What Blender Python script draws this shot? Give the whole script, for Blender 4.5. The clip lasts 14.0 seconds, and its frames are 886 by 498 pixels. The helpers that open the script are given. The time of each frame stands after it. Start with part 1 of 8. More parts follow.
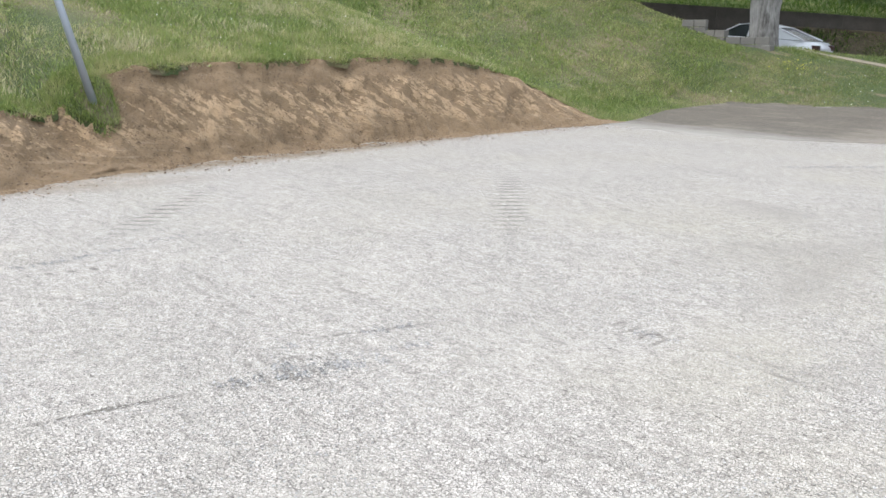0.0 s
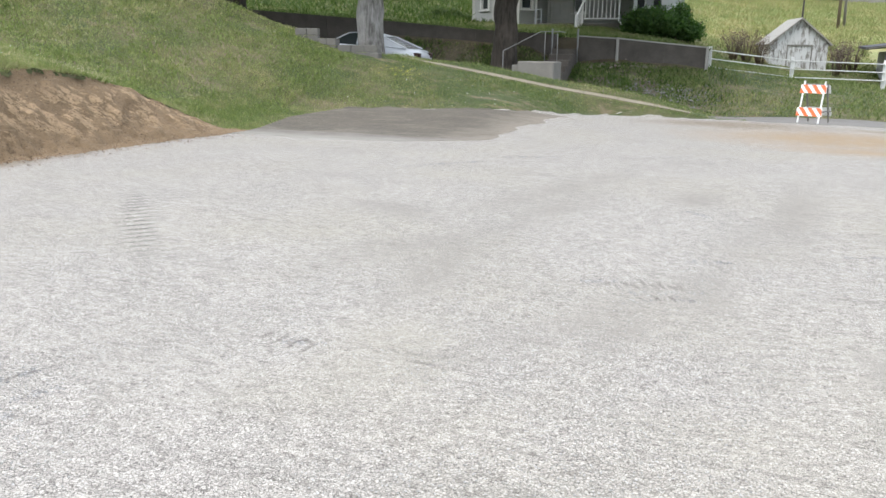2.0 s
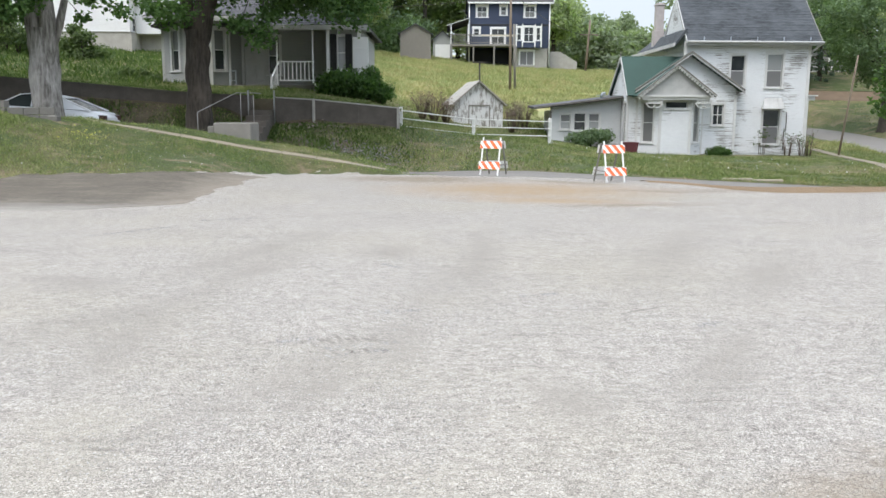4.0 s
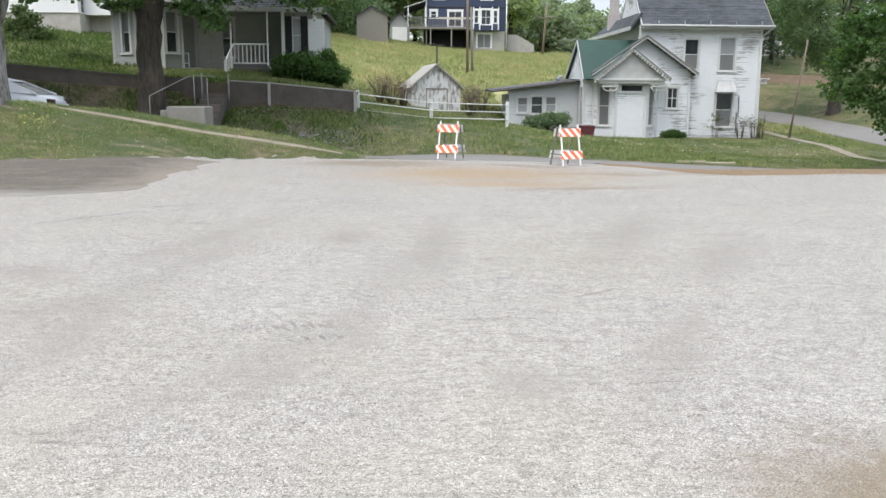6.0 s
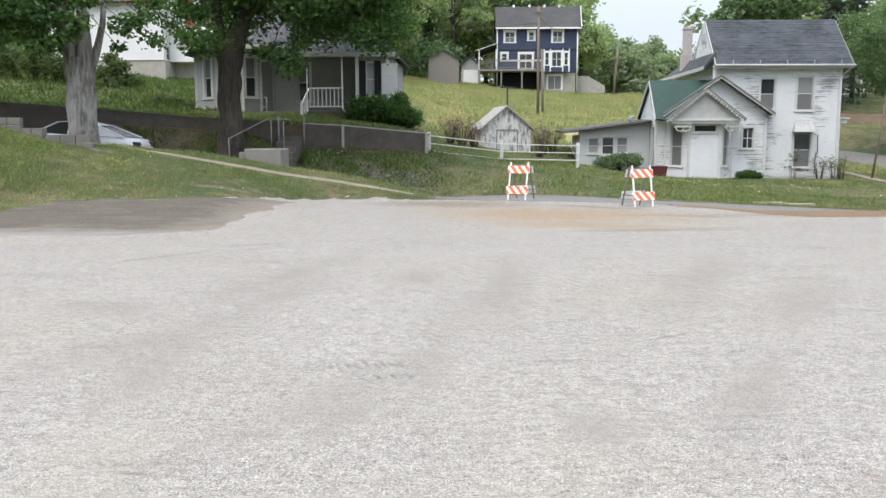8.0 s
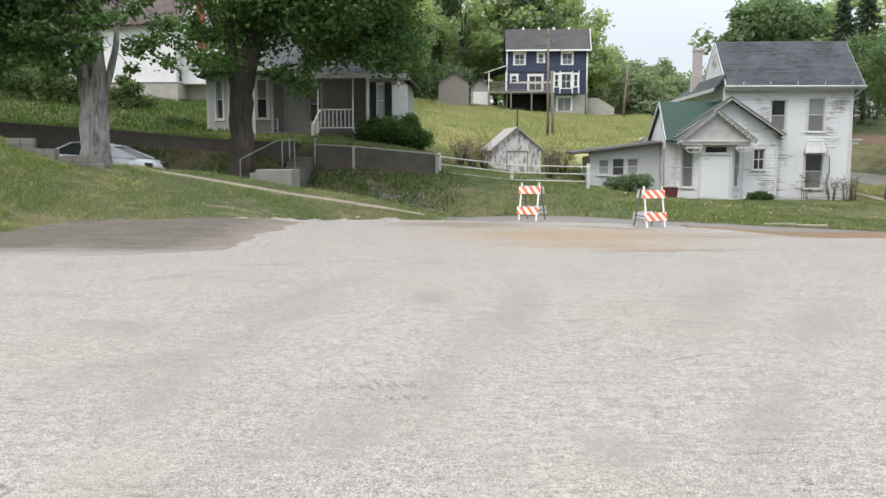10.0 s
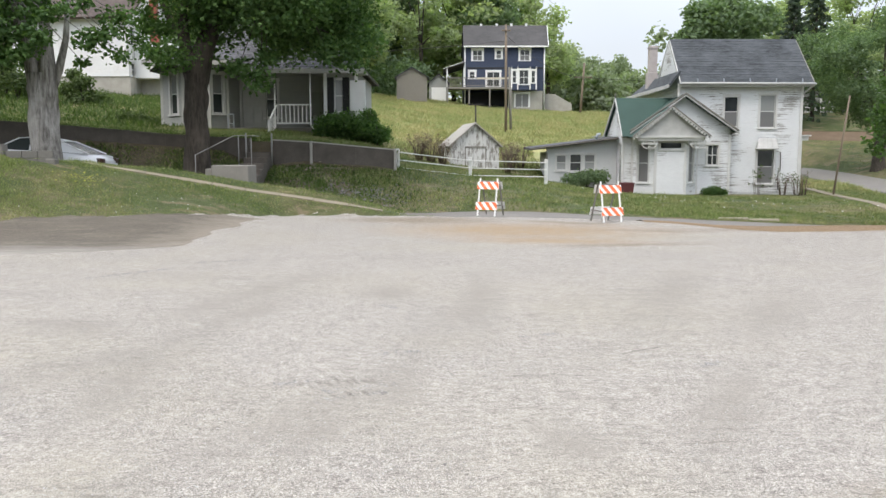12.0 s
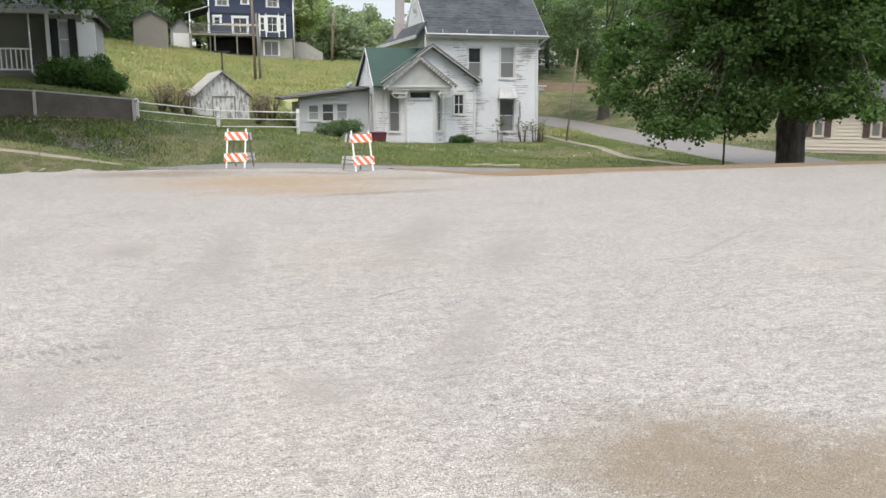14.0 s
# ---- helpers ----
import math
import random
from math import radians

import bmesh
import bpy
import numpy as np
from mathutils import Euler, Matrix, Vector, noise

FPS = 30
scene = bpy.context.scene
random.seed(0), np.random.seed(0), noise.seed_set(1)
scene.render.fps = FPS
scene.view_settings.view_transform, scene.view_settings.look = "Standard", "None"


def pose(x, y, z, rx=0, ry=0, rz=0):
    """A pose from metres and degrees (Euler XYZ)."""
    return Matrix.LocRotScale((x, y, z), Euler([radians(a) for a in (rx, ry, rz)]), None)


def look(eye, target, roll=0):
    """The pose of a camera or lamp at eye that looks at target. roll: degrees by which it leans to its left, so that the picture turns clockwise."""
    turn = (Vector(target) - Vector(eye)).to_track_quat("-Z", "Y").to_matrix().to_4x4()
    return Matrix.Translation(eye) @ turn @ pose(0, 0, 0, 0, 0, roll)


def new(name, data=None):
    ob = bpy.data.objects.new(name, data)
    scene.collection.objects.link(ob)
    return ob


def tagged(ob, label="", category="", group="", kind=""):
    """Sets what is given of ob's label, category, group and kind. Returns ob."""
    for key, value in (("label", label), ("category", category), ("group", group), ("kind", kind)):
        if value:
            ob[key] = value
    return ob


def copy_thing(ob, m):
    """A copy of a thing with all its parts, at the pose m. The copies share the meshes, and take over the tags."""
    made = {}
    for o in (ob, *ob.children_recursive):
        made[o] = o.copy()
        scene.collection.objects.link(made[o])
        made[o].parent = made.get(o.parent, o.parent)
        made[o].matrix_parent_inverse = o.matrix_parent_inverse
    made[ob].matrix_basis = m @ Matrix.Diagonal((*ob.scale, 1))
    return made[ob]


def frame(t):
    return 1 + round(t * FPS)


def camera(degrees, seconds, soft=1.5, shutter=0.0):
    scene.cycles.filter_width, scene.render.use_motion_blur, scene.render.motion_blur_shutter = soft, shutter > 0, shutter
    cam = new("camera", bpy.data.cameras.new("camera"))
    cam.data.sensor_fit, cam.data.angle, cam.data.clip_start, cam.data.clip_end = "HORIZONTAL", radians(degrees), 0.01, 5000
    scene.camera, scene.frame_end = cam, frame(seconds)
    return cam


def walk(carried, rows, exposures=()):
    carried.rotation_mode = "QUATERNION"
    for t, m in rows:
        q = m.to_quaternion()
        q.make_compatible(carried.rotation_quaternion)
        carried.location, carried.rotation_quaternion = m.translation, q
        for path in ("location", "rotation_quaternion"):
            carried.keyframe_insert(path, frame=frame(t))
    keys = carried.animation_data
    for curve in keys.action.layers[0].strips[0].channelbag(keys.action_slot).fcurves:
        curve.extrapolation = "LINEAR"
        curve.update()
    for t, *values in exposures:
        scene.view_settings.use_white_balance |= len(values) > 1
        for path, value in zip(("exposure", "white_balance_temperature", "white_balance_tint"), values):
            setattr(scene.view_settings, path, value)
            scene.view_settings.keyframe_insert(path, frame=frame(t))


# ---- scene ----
PATH = [
    (0.0, look((0.016, 0.063, 1.605), (-6.871, 6.881, -0.863), 0.59)),
    (0.5, look((-0.014, 0.009, 1.636), (-6.870, 6.968, -0.500), 0.91)),
    (1.0, look((-0.051, -0.001, 1.639), (-5.937, 7.807, -0.459), 1.26)),
    (1.5, look((-0.060, 0.033, 1.621), (-4.706, 8.586, -0.675), 0.91)),
    (2.0, look((0.000, 0.072, 1.627), (-3.307, 9.213, -0.718), 0.64)),
    (2.5, look((0.080, 0.139, 1.618), (-1.251, 9.827, -0.472), 0.91)),
    (3.0, look((0.140, 0.111, 1.625), (0.065, 9.975, -0.019), 0.50)),
    (3.2, look((0.148, 0.108, 1.635), (0.261, 9.991, 0.114), 0.29)),
    (5.3, look((0.160, 0.080, 1.635), (-0.056, 9.904, -0.222), 0.10)),
    (5.5, look((0.161, 0.078, 1.645), (0.172, 9.910, -0.178), -0.13)),
    (6.0, look((0.188, 0.096, 1.649), (0.684, 9.915, -0.175), 0.22)),
    (6.5, look((0.186, 0.094, 1.647), (0.735, 9.920, -0.123), 0.27)),
    (7.0, look((0.177, 0.098, 1.650), (0.490, 9.958, 0.012), 0.18)),
    (7.5, look((0.182, 0.082, 1.655), (0.125, 9.968, 0.150), 0.11)),
    (8.0, look((0.172, 0.061, 1.659), (-0.165, 9.964, 0.313), -0.07)),
    (8.2, look((0.173, 0.062, 1.665), (-0.237, 9.968, 0.365), -0.06)),
    (10.3, look((0.135, 0.133, 1.628), (-0.316, 10.063, 0.542), -0.05)),
    (10.5, look((0.140, 0.131, 1.626), (-0.173, 10.065, 0.517), 0.08)),
    (11.0, look((0.142, 0.138, 1.625), (0.058, 10.076, 0.521), 0.19)),
    (11.5, look((0.143, 0.139, 1.621), (0.138, 10.077, 0.505), 0.02)),
    (12.0, look((0.143, 0.139, 1.622), (0.185, 10.074, 0.483), -0.05)),
    (12.5, look((0.145, 0.160, 1.619), (0.290, 10.082, 0.380), 0.25)),
    (13.0, look((0.154, 0.161, 1.612), (0.760, 10.043, 0.208), 0.26)),
    (13.5, look((0.184, 0.163, 1.611), (1.876, 9.898, 0.075), -0.38)),
    (14.0, look((0.268, 0.175, 1.593), (3.133, 9.599, -0.134), -0.18)),
]
cam = camera(56.30, 14.0)
walk(cam, PATH, [(0.0, 0.06, 6400, 9), (3.0, 0.02, 6420, 9), (8.2, 0.0, 6480, 10), (10.3, -0.05, 6680, 10), (14.0, -0.03, 6700, 11)])

# ---------------------------------------------------------------- light
SUN_EL, SUN_AZ = radians(58), radians(215)
world = bpy.data.worlds.new("overcast_sky")
scene.world = world
world.use_nodes = True
wn, wl = world.node_tree.nodes, world.node_tree.links
wn.clear()
sky = wn.new("ShaderNodeTexSky")
sky.sky_type, sky.sun_disc = "NISHITA", False
sky.sun_elevation, sky.sun_rotation = SUN_EL, SUN_AZ
sky.air_density, sky.dust_density, sky.ozone_density = 1.0, 4.0, 1.0
veil = wn.new("ShaderNodeMix")
veil.data_type = "RGBA"
veil.inputs["Factor"].default_value = 0.72
veil.inputs["B"].default_value = (7.5, 8.1, 9.0, 1)
cloud = wn.new("ShaderNodeTexNoise")
cloud.inputs["Scale"].default_value, cloud.inputs["Detail"].default_value = 2.2, 5
cramp = wn.new("ShaderNodeMapRange")
cramp.inputs["To Min"].default_value, cramp.inputs["To Max"].default_value = 0.85, 1.15
wcoord = wn.new("ShaderNodeTexCoord")
wmul = wn.new("ShaderNodeMix")
wmul.data_type, wmul.blend_type = "RGBA", "MULTIPLY"
wmul.inputs["Factor"].default_value = 1.0
bg = wn.new("ShaderNodeBackground")
bg.inputs["Strength"].default_value = 0.14
wout = wn.new("ShaderNodeOutputWorld")
wl.new(sky.outputs[0], veil.inputs["A"])
wl.new(wcoord.outputs["Generated"], cloud.inputs["Vector"])
wl.new(cloud.outputs["Fac"], cramp.inputs["Value"])
wl.new(veil.outputs["Result"], wmul.inputs["A"])
wl.new(cramp.outputs[0], wmul.inputs["B"])
wsep = wn.new("ShaderNodeSeparateXYZ")
wl.new(wcoord.outputs["Generated"], wsep.inputs[0])
zen = wn.new("ShaderNodeMapRange")
zen.inputs["From Min"].default_value, zen.inputs["From Max"].default_value = 0.12, 0.85
zen.inputs["To Min"].default_value, zen.inputs["To Max"].default_value = 1.0, 2.4
wl.new(wsep.outputs["Z"], zen.inputs["Value"])
wz = wn.new("ShaderNodeMix")
wz.data_type, wz.blend_type = "RGBA", "MULTIPLY"
wz.inputs["Factor"].default_value = 1.0
wl.new(wmul.outputs["Result"], wz.inputs["A"])
wl.new(zen.outputs[0], wz.inputs["B"])
wl.new(wz.outputs["Result"], bg.inputs["Color"])
wl.new(bg.outputs[0], wout.inputs["Surface"])

sun = new("sun", bpy.data.lights.new("sun", "SUN"))
sun.data.energy, sun.data.angle, sun.data.color = 1.4, radians(25), (1.0, 0.96, 0.9)
sun.matrix_world = look((0, 0, 0), (-math.sin(SUN_AZ) * math.cos(SUN_EL), -math.cos(SUN_AZ) * math.cos(SUN_EL), -math.sin(SUN_EL)))


# ---------------------------------------------------------------- materials
class Mat:
    """A small builder of node materials on a Principled shader."""

    def __init__(self, name, rough=0.8, metal=0.0):
        self.m = bpy.data.materials.new(name)
        self.m.use_nodes = True
        self.t = self.m.node_tree
        self.b = self.t.nodes["Principled BSDF"]
        self.b.inputs["Roughness"].default_value = rough
        self.b.inputs["Metallic"].default_value = metal
        self.co = self.t.nodes.new("ShaderNodeTexCoord")
        self.geo = self.t.nodes.new("ShaderNodeNewGeometry")

    def n(self, kind, **inputs):
        node = self.t.nodes.new(kind)
        for k, v in inputs.items():
            self.put(node.inputs[k.replace("_", " ")], v)
        return node

    def put(self, socket, v):
        if isinstance(v, bpy.types.NodeSocket):
            self.t.links.new(v, socket)
        else:
            socket.default_value = v

    def where(self, scale=(1, 1, 1), space="Object", turn=0.0):
        src = self.geo.outputs["Position"] if space == "World" else self.co.outputs[space]
        mp = self.n("ShaderNodeMapping", Vector=src)
        mp.inputs["Scale"].default_value = scale
        mp.inputs["Rotation"].default_value = (0, 0, turn)
        return mp.outputs[0]

    def noise(self, scale, detail=4, rough=0.55, at=None):
        return self.n("ShaderNodeTexNoise", Vector=at or self.where(), Scale=scale, Detail=detail, Roughness=rough).outputs["Fac"]

    def cells(self, scale, at=None, feature="F1", out="Distance"):
        v = self.n("ShaderNodeTexVoronoi", Vector=at or self.where(), Scale=scale)
        v.feature = feature
        return v.outputs[out]

    def ramp(self, fac, *stops):
        if len(stops) == 2 and all(isinstance(c, (int, float)) for _, c in stops):
            (p0, c0), (p1, c1) = stops
            return self.n("ShaderNodeMapRange", Value=fac, From_Min=p0, From_Max=p1, To_Min=c0, To_Max=c1).outputs[0]
        r = self.n("ShaderNodeValToRGB", Fac=fac)
        e = r.color_ramp.elements
        while len(e) < len(stops):
            e.new(0.5)
        for el, (p, c) in zip(e, stops):
            el.position = p
            el.color = (c, c, c, 1) if isinstance(c, (int, float)) else (*c, 1)
        return r.outputs["Color"]

    def mix(self, fac, a, b, mode="MIX"):
        m = self.t.nodes.new("ShaderNodeMix")
        m.data_type, m.blend_type = "RGBA", mode
        for key, v in (("Factor", fac), ("A", a), ("B", b)):
            if isinstance(v, tuple) and len(v) == 3:
                v = (*v, 1)
            self.put(m.inputs[key], v)
        return m.outputs["Result"]

    def math(self, op, a, b=0.0):
        m = self.t.nodes.new("ShaderNodeMath")
        m.operation = op
        self.put(m.inputs[0], a)
        self.put(m.inputs[1], b)
        return m.outputs[0]

    def color(self, v):
        self.put(self.b.inputs["Base Color"], (*v, 1) if isinstance(v, tuple) else v)
        return self

    def rough(self, v):
        self.put(self.b.inputs["Roughness"], v)
        return self

    def bump(self, h, dist=0.01, strength=0.6):
        prev = self.b.inputs["Normal"]
        bn = self.n("ShaderNodeBump", Height=h, Distance=dist, Strength=strength)
        if prev.is_linked:
            self.t.links.new(prev.links[0].from_socket, bn.inputs["Normal"])
        self.put(prev, bn.outputs[0])
        return self


def simple(name, col, rough=0.7, metal=0.0, vary=0.25, scale=3.0, bump=0.0, fine=40.0):
    """A surface with stains at one scale and grain at a finer one."""
    m = Mat(name, rough, metal)
    dark = tuple(c * (1 - vary) for c in col)
    lite = tuple(min(1, c * (1 + vary * 0.5)) for c in col)
    base = m.mix(m.noise(scale), dark, lite)
    m.color(m.mix(m.ramp(m.noise(fine, 3), (0.3, 0.0), (0.75, 0.35)), base, dark))
    if bump:
        m.bump(m.noise(fine, 4), bump, 0.5)
    return m.m


def ragged(m, rag, grain, shared):
    """Ground places pushed about by noise, one node for all marks that are as ragged."""
    rag = min((0.06, 0.15, 0.45, 0.8, 1.6), key=lambda r: abs(r - rag))
    key = (rag, grain)
    if key not in shared:
        if grain not in shared:
            wob = m.n("ShaderNodeTexNoise", Vector=m.where(space="World"), Scale=grain, Detail=4.0, Roughness=0.65)
            off = m.n("ShaderNodeVectorMath", Vector=wob.outputs["Color"])
            off.operation = "SUBTRACT"
            off.inputs[1].default_value = (0.5, 0.5, 0.5)
            shared[grain] = off.outputs[0]
        add = m.n("ShaderNodeVectorMath", Vector=shared[grain])
        add.operation = "MULTIPLY_ADD"
        add.inputs[1].default_value = (rag, rag, 0)
        m.put(add.inputs[2], m.geo.outputs["Position"])
        shared[key] = add.outputs[0]
    return shared[key]


def spot(m, shared, cx, cy, rx, ry, deg=0.0, soft=0.5, rag=0.25, stripes=0.0, grain=3.0):
    """A ragged oval mark on the ground, in metres; with stripes, the print of a tyre's lugs."""
    mp = m.n("ShaderNodeMapping", Vector=ragged(m, rag, grain, shared))
    mp.vector_type = "TEXTURE"
    mp.inputs["Location"].default_value = (cx, cy, 0)
    mp.inputs["Rotation"].default_value = (0, 0, radians(deg))
    mp.inputs["Scale"].default_value = (rx, ry, 1000)
    ln = m.n("ShaderNodeVectorMath", Vector=mp.outputs[0])
    ln.operation = "LENGTH"
    mask = m.ramp(ln.outputs["Value"], (max(0.0, 1 - soft) * 0.99, 1.0), (1.0, 0.0))
    worn = "coarse" if rag > 0.2 else "fine"
    if worn not in shared:
        at = m.where(space="World")
        shared[worn] = m.ramp(m.noise(4.0, 4, 0.75, at), (0.3, 0.45), (0.5, 1.0)) if rag > 0.2 else m.ramp(m.noise(24.0, 3, 0.75, at), (0.38, 0.2), (0.5, 1.0))
    mask = m.math("MULTIPLY", mask, shared[worn])
    if stripes:
        sepn = m.n("ShaderNodeSeparateXYZ", Vector=mp.outputs[0])
        wave = m.math("SINE", m.math("ADD", m.math("MULTIPLY", sepn.outputs[0], stripes), m.math("MULTIPLY", sepn.outputs[1], 1.2)))
        mask = m.math("MULTIPLY", mask, m.ramp(wave, (0.35, 0.0), (0.8, 1.0)))
    return mask


def make_gravel():
    m = Mat("gravel", 0.92)
    at = m.where(space="World")
    bent = m.n("ShaderNodeTexNoise", Vector=at, Scale=20.0, Detail=3.0)
    warp = m.n("ShaderNodeVectorMath", Vector=bent.outputs["Color"])
    warp.operation = "MULTIPLY_ADD"
    warp.inputs[1].default_value = (0.02, 0.02, 0.0)
    m.put(warp.inputs[2], at)
    cell = m.n("ShaderNodeTexVoronoi", Vector=warp.outputs[0], Scale=64.0)
    rim = m.n("ShaderNodeTexVoronoi", Vector=warp.outputs[0], Scale=64.0)
    rim.feature = "DISTANCE_TO_EDGE"
    tone = m.n("ShaderNodeSeparateColor", Color=cell.outputs["Color"]).outputs[0]
    stone = m.ramp(tone, (0.0, (0.44, 0.425, 0.41)), (0.2, (0.55, 0.533, 0.515)), (0.6, (0.61, 0.592, 0.572)), (0.9, (0.66, 0.642, 0.622)), (1.0, (0.76, 0.742, 0.722)))
    open_ = m.ramp(m.noise(16, 4, 0.7, at), (0.36, 0.7), (0.52, 1.0))
    gap = m.math("MULTIPLY", m.ramp(rim.outputs["Distance"], (0.02, 0.8), (0.08, 0.0)), open_)
    # shade in the gaps between chips, as a dark colour
    col = m.mix(gap, stone, (0.19, 0.18, 0.17))
    # dust packed between the chips
    drift = m.noise(0.5, 5, 0.62, m.where((1.0, 1.6, 1), "World", 0.5))
    fine = m.noise(1.9, 5, 0.65, at)
    packed = m.mix(m.noise(55, 4, 0.7, at), (0.5, 0.485, 0.46), (0.6, 0.585, 0.56))
    dusty = m.ramp(m.math("ADD", m.math("MULTIPLY", drift, 0.65), m.math("MULTIPLY", fine, 0.35)), (0.5, 0.0), (0.62, 0.75))
    col = m.mix(dusty, col, packed)
    tan = m.noise(0.33, 4, 0.6, m.where((0.8, 1.0, 1), "World", 1.1))
    col = m.mix(m.ramp(tan, (0.48, 0.0), (0.74, 0.5)), col, (0.53, 0.505, 0.42))
    grey = m.noise(0.9, 4, 0.6, m.where((0.5, 1.6, 1), "World", 0.35))
    col = m.mix(m.ramp(grey, (0.52, 0.0), (0.72, 0.4)), col, (0.43, 0.42, 0.4))
    speck = m.ramp(m.noise(9, 4, 0.75, at), (0.3, 0.3), (0.46, 0.0))
    # the dark marks paint the shade of rut ridges and lug prints
    brown, tanc, dim, dark, pale = (0.325, 0.268, 0.197), (0.5, 0.385, 0.26), (0.41, 0.392, 0.368), (0.2, 0.19, 0.175), (0.53, 0.51, 0.44)
    marks = [(2.35, 3.15, 1.0, 0.95, -12, 0.75, 0.7, 0, brown, 0.75), (2.9, 2.75, 1.2, 0.9, -15, 0.7, 0.7, 0, brown, 0.7), (4.0, 2.6, 1.3, 0.85, -18, 0.75, 0.7, 0, brown, 0.7), (1.9, 17.6, 3.8, 2.6, -8, 0.75, 2.0, 0, tanc, 0.9),
             (2.3, 15.4, 2.3, 0.8, -6, 0.8, 1.2, 0, tanc, 0.75), (3.4, 14.7, 2.0, 0.35, 8, 0.8, 0.8, 0, brown, 0.6), (-0.4, 20.3, 2.6, 1.3, -6, 0.7, 1.2, 0, brown, 0.7), (3.0, 19.6, 1.6, 0.4, -30, 0.7, 0.6, 0, brown, 0.6),
             (4.8, 17.3, 1.6, 0.3, -10, 0.8, 0.6, 0, brown, 0.45), (-0.45, 9.65, 0.42, 0.62, 10, 0.8, 0.35, 0, dim, 0.85), (-2.05, 9.6, 2.5, 0.42, 74, 0.8, 0.5, 0, dim, 0.6), (-0.75, 5.1, 1.7, 0.3, 62, 0.8, 0.5, 0, dim, 0.5),
             (-3.37, 1.36, 0.45, 0.028, 78, 0.6, 0.06, 0, dark, 0.9), (-3.17, 2.14, 0.44, 0.12, 72, 0.6, 0.06, 24, dark, 0.6), (-3.26, 2.38, 0.59, 0.05, 65, 0.6, 0.06, 43, dark, 0.6), (-3.36, 2.85, 0.51, 0.022, 70, 0.6, 0.06, 0, dark, 0.7),
             (-5.68, 2.07, 0.45, 0.06, 74, 0.6, 0.06, 20, dark, 0.8), (-7.21, 3.56, 1.42, 0.2, 130, 0.6, 0.06, 52, dark, 0.9), (-5.45, 6.44, 2.13, 0.2, -49, 0.6, 0.06, 77, dark, 0.8), (-2.29, 3.91, 0.38, 0.1, -19, 0.6, 0.06, 21, dark, 0.55),
             (-2.23, 3.94, 0.23, 0.07, 35, 0.6, 0.06, 13, dark, 0.7), (-0.49, 5.87, 0.50, 0.12, 7, 0.6, 0.06, 25, dark, 0.55), (-0.38, 5.57, 0.36, 0.08, 12, 0.6, 0.06, 20, dark, 0.7), (1.02, 7.24, 0.24, 0.05, -53, 0.6, 0.06, 11, dark, 0.7),
             (-1.80, 12.98, 1.36, 0.03, 22, 0.6, 0.06, 25, dark, 0.7), (1.68, 4.61, 0.26, 0.018, 1, 0.6, 0.06, 0, dark, 0.7), (1.84, 6.83, 0.38, 0.025, 34, 0.6, 0.06, 0, dark, 0.6), (-0.54, 5.83, 0.45, 0.1, 15, 0.6, 0.06, 22, dark, 0.5),
             (5.90, 8.07, 1.60, 0.04, 38, 0.6, 0.1, 0, dim, 0.8), (5.89, 14.43, 1.42, 0.03, 59, 0.6, 0.1, 0, dim, 0.7), (-1.7, 4.1, 0.55, 0.9, 10, 0.85, 0.5, 0, pale, 0.4), (-2.4, 6.6, 0.5, 1.8, -30, 0.85, 0.6, 0, dim, 0.45),
             (0.2, 7.9, 0.35, 2.2, -12, 0.85, 0.5, 0, dim, 0.45), (-9.55, 6.5, 0.42, 7.5, 1.5, 0.8, 0.5, 0, brown, 0.8), (-9.2, 2.5, 0.5, 3.0, -14, 0.8, 0.5, 0, brown, 0.6), (8.5, 17.6, 6.0, 0.6, 0, 0.8, 0.6, 0, brown, 0.55),
             (-1.79, 8.53, 1.61, 0.40, -104, 0.8, 0.5, 0, dim, 0.6), (-2.09, 5.75, 1.40, 0.35, -83, 0.8, 0.5, 0, dim, 0.6), (-0.14, 5.79, 0.96, 0.30, -92, 0.8, 0.5, 0, dim, 0.6), (0.60, 9.28, 3.06, 0.35, -94, 0.8, 0.5, 0, dim, 0.6),
             (2.90, 9.76, 2.83, 0.50, -112, 0.8, 0.5, 0, dim, 0.6), (2.01, 5.31, 1.52, 0.35, -115, 0.8, 0.5, 0, dim, 0.6), (0.92, 4.54, 0.50, 0.30, -79, 0.8, 0.5, 0, dim, 0.6), (-3.25, 7.74, 0.90, 0.40, -27, 0.8, 0.5, 0, dim, 0.6),
             (3.49, 8.36, 2.21, 0.50, -118, 0.8, 0.5, 0, dim, 0.6), (-0.57, 4.82, 0.69, 0.25, 76, 0.8, 0.5, 0, dim, 0.6), (-4.9, 17.5, 0.5, 3.0, 2, 0.8, 0.7, 0, brown, 0.5)]
    tint = {c: m.mix(speck, c, tuple(v * 1.35 for v in c)) for c in (brown, tanc, dim, dark, pale)}
    shared = {}
    calm = m.math("MULTIPLY", 0.0, 0.0)
    for cx, cy, rx, ry, deg, soft, rag, stripes, c, k in marks:
        mask = m.math("MULTIPLY", spot(m, shared, cx, cy, rx, ry, deg, soft, rag, stripes, 3.0 if rag > 0.2 else 9.0), min(1.0, k * 1.25))
        if c is not dark:
            calm = m.math("MAXIMUM", calm, mask)
        col = m.mix(mask, col, tint[c])
    grit = m.mix(m.ramp(m.noise(150, 3, 0.8, at), (0.3, 0.0), (0.7, 1.0)), (0.5, 0.5, 0.5), (1.5, 1.5, 1.5))
    col = m.mix(0.42, col, grit, "MULTIPLY")
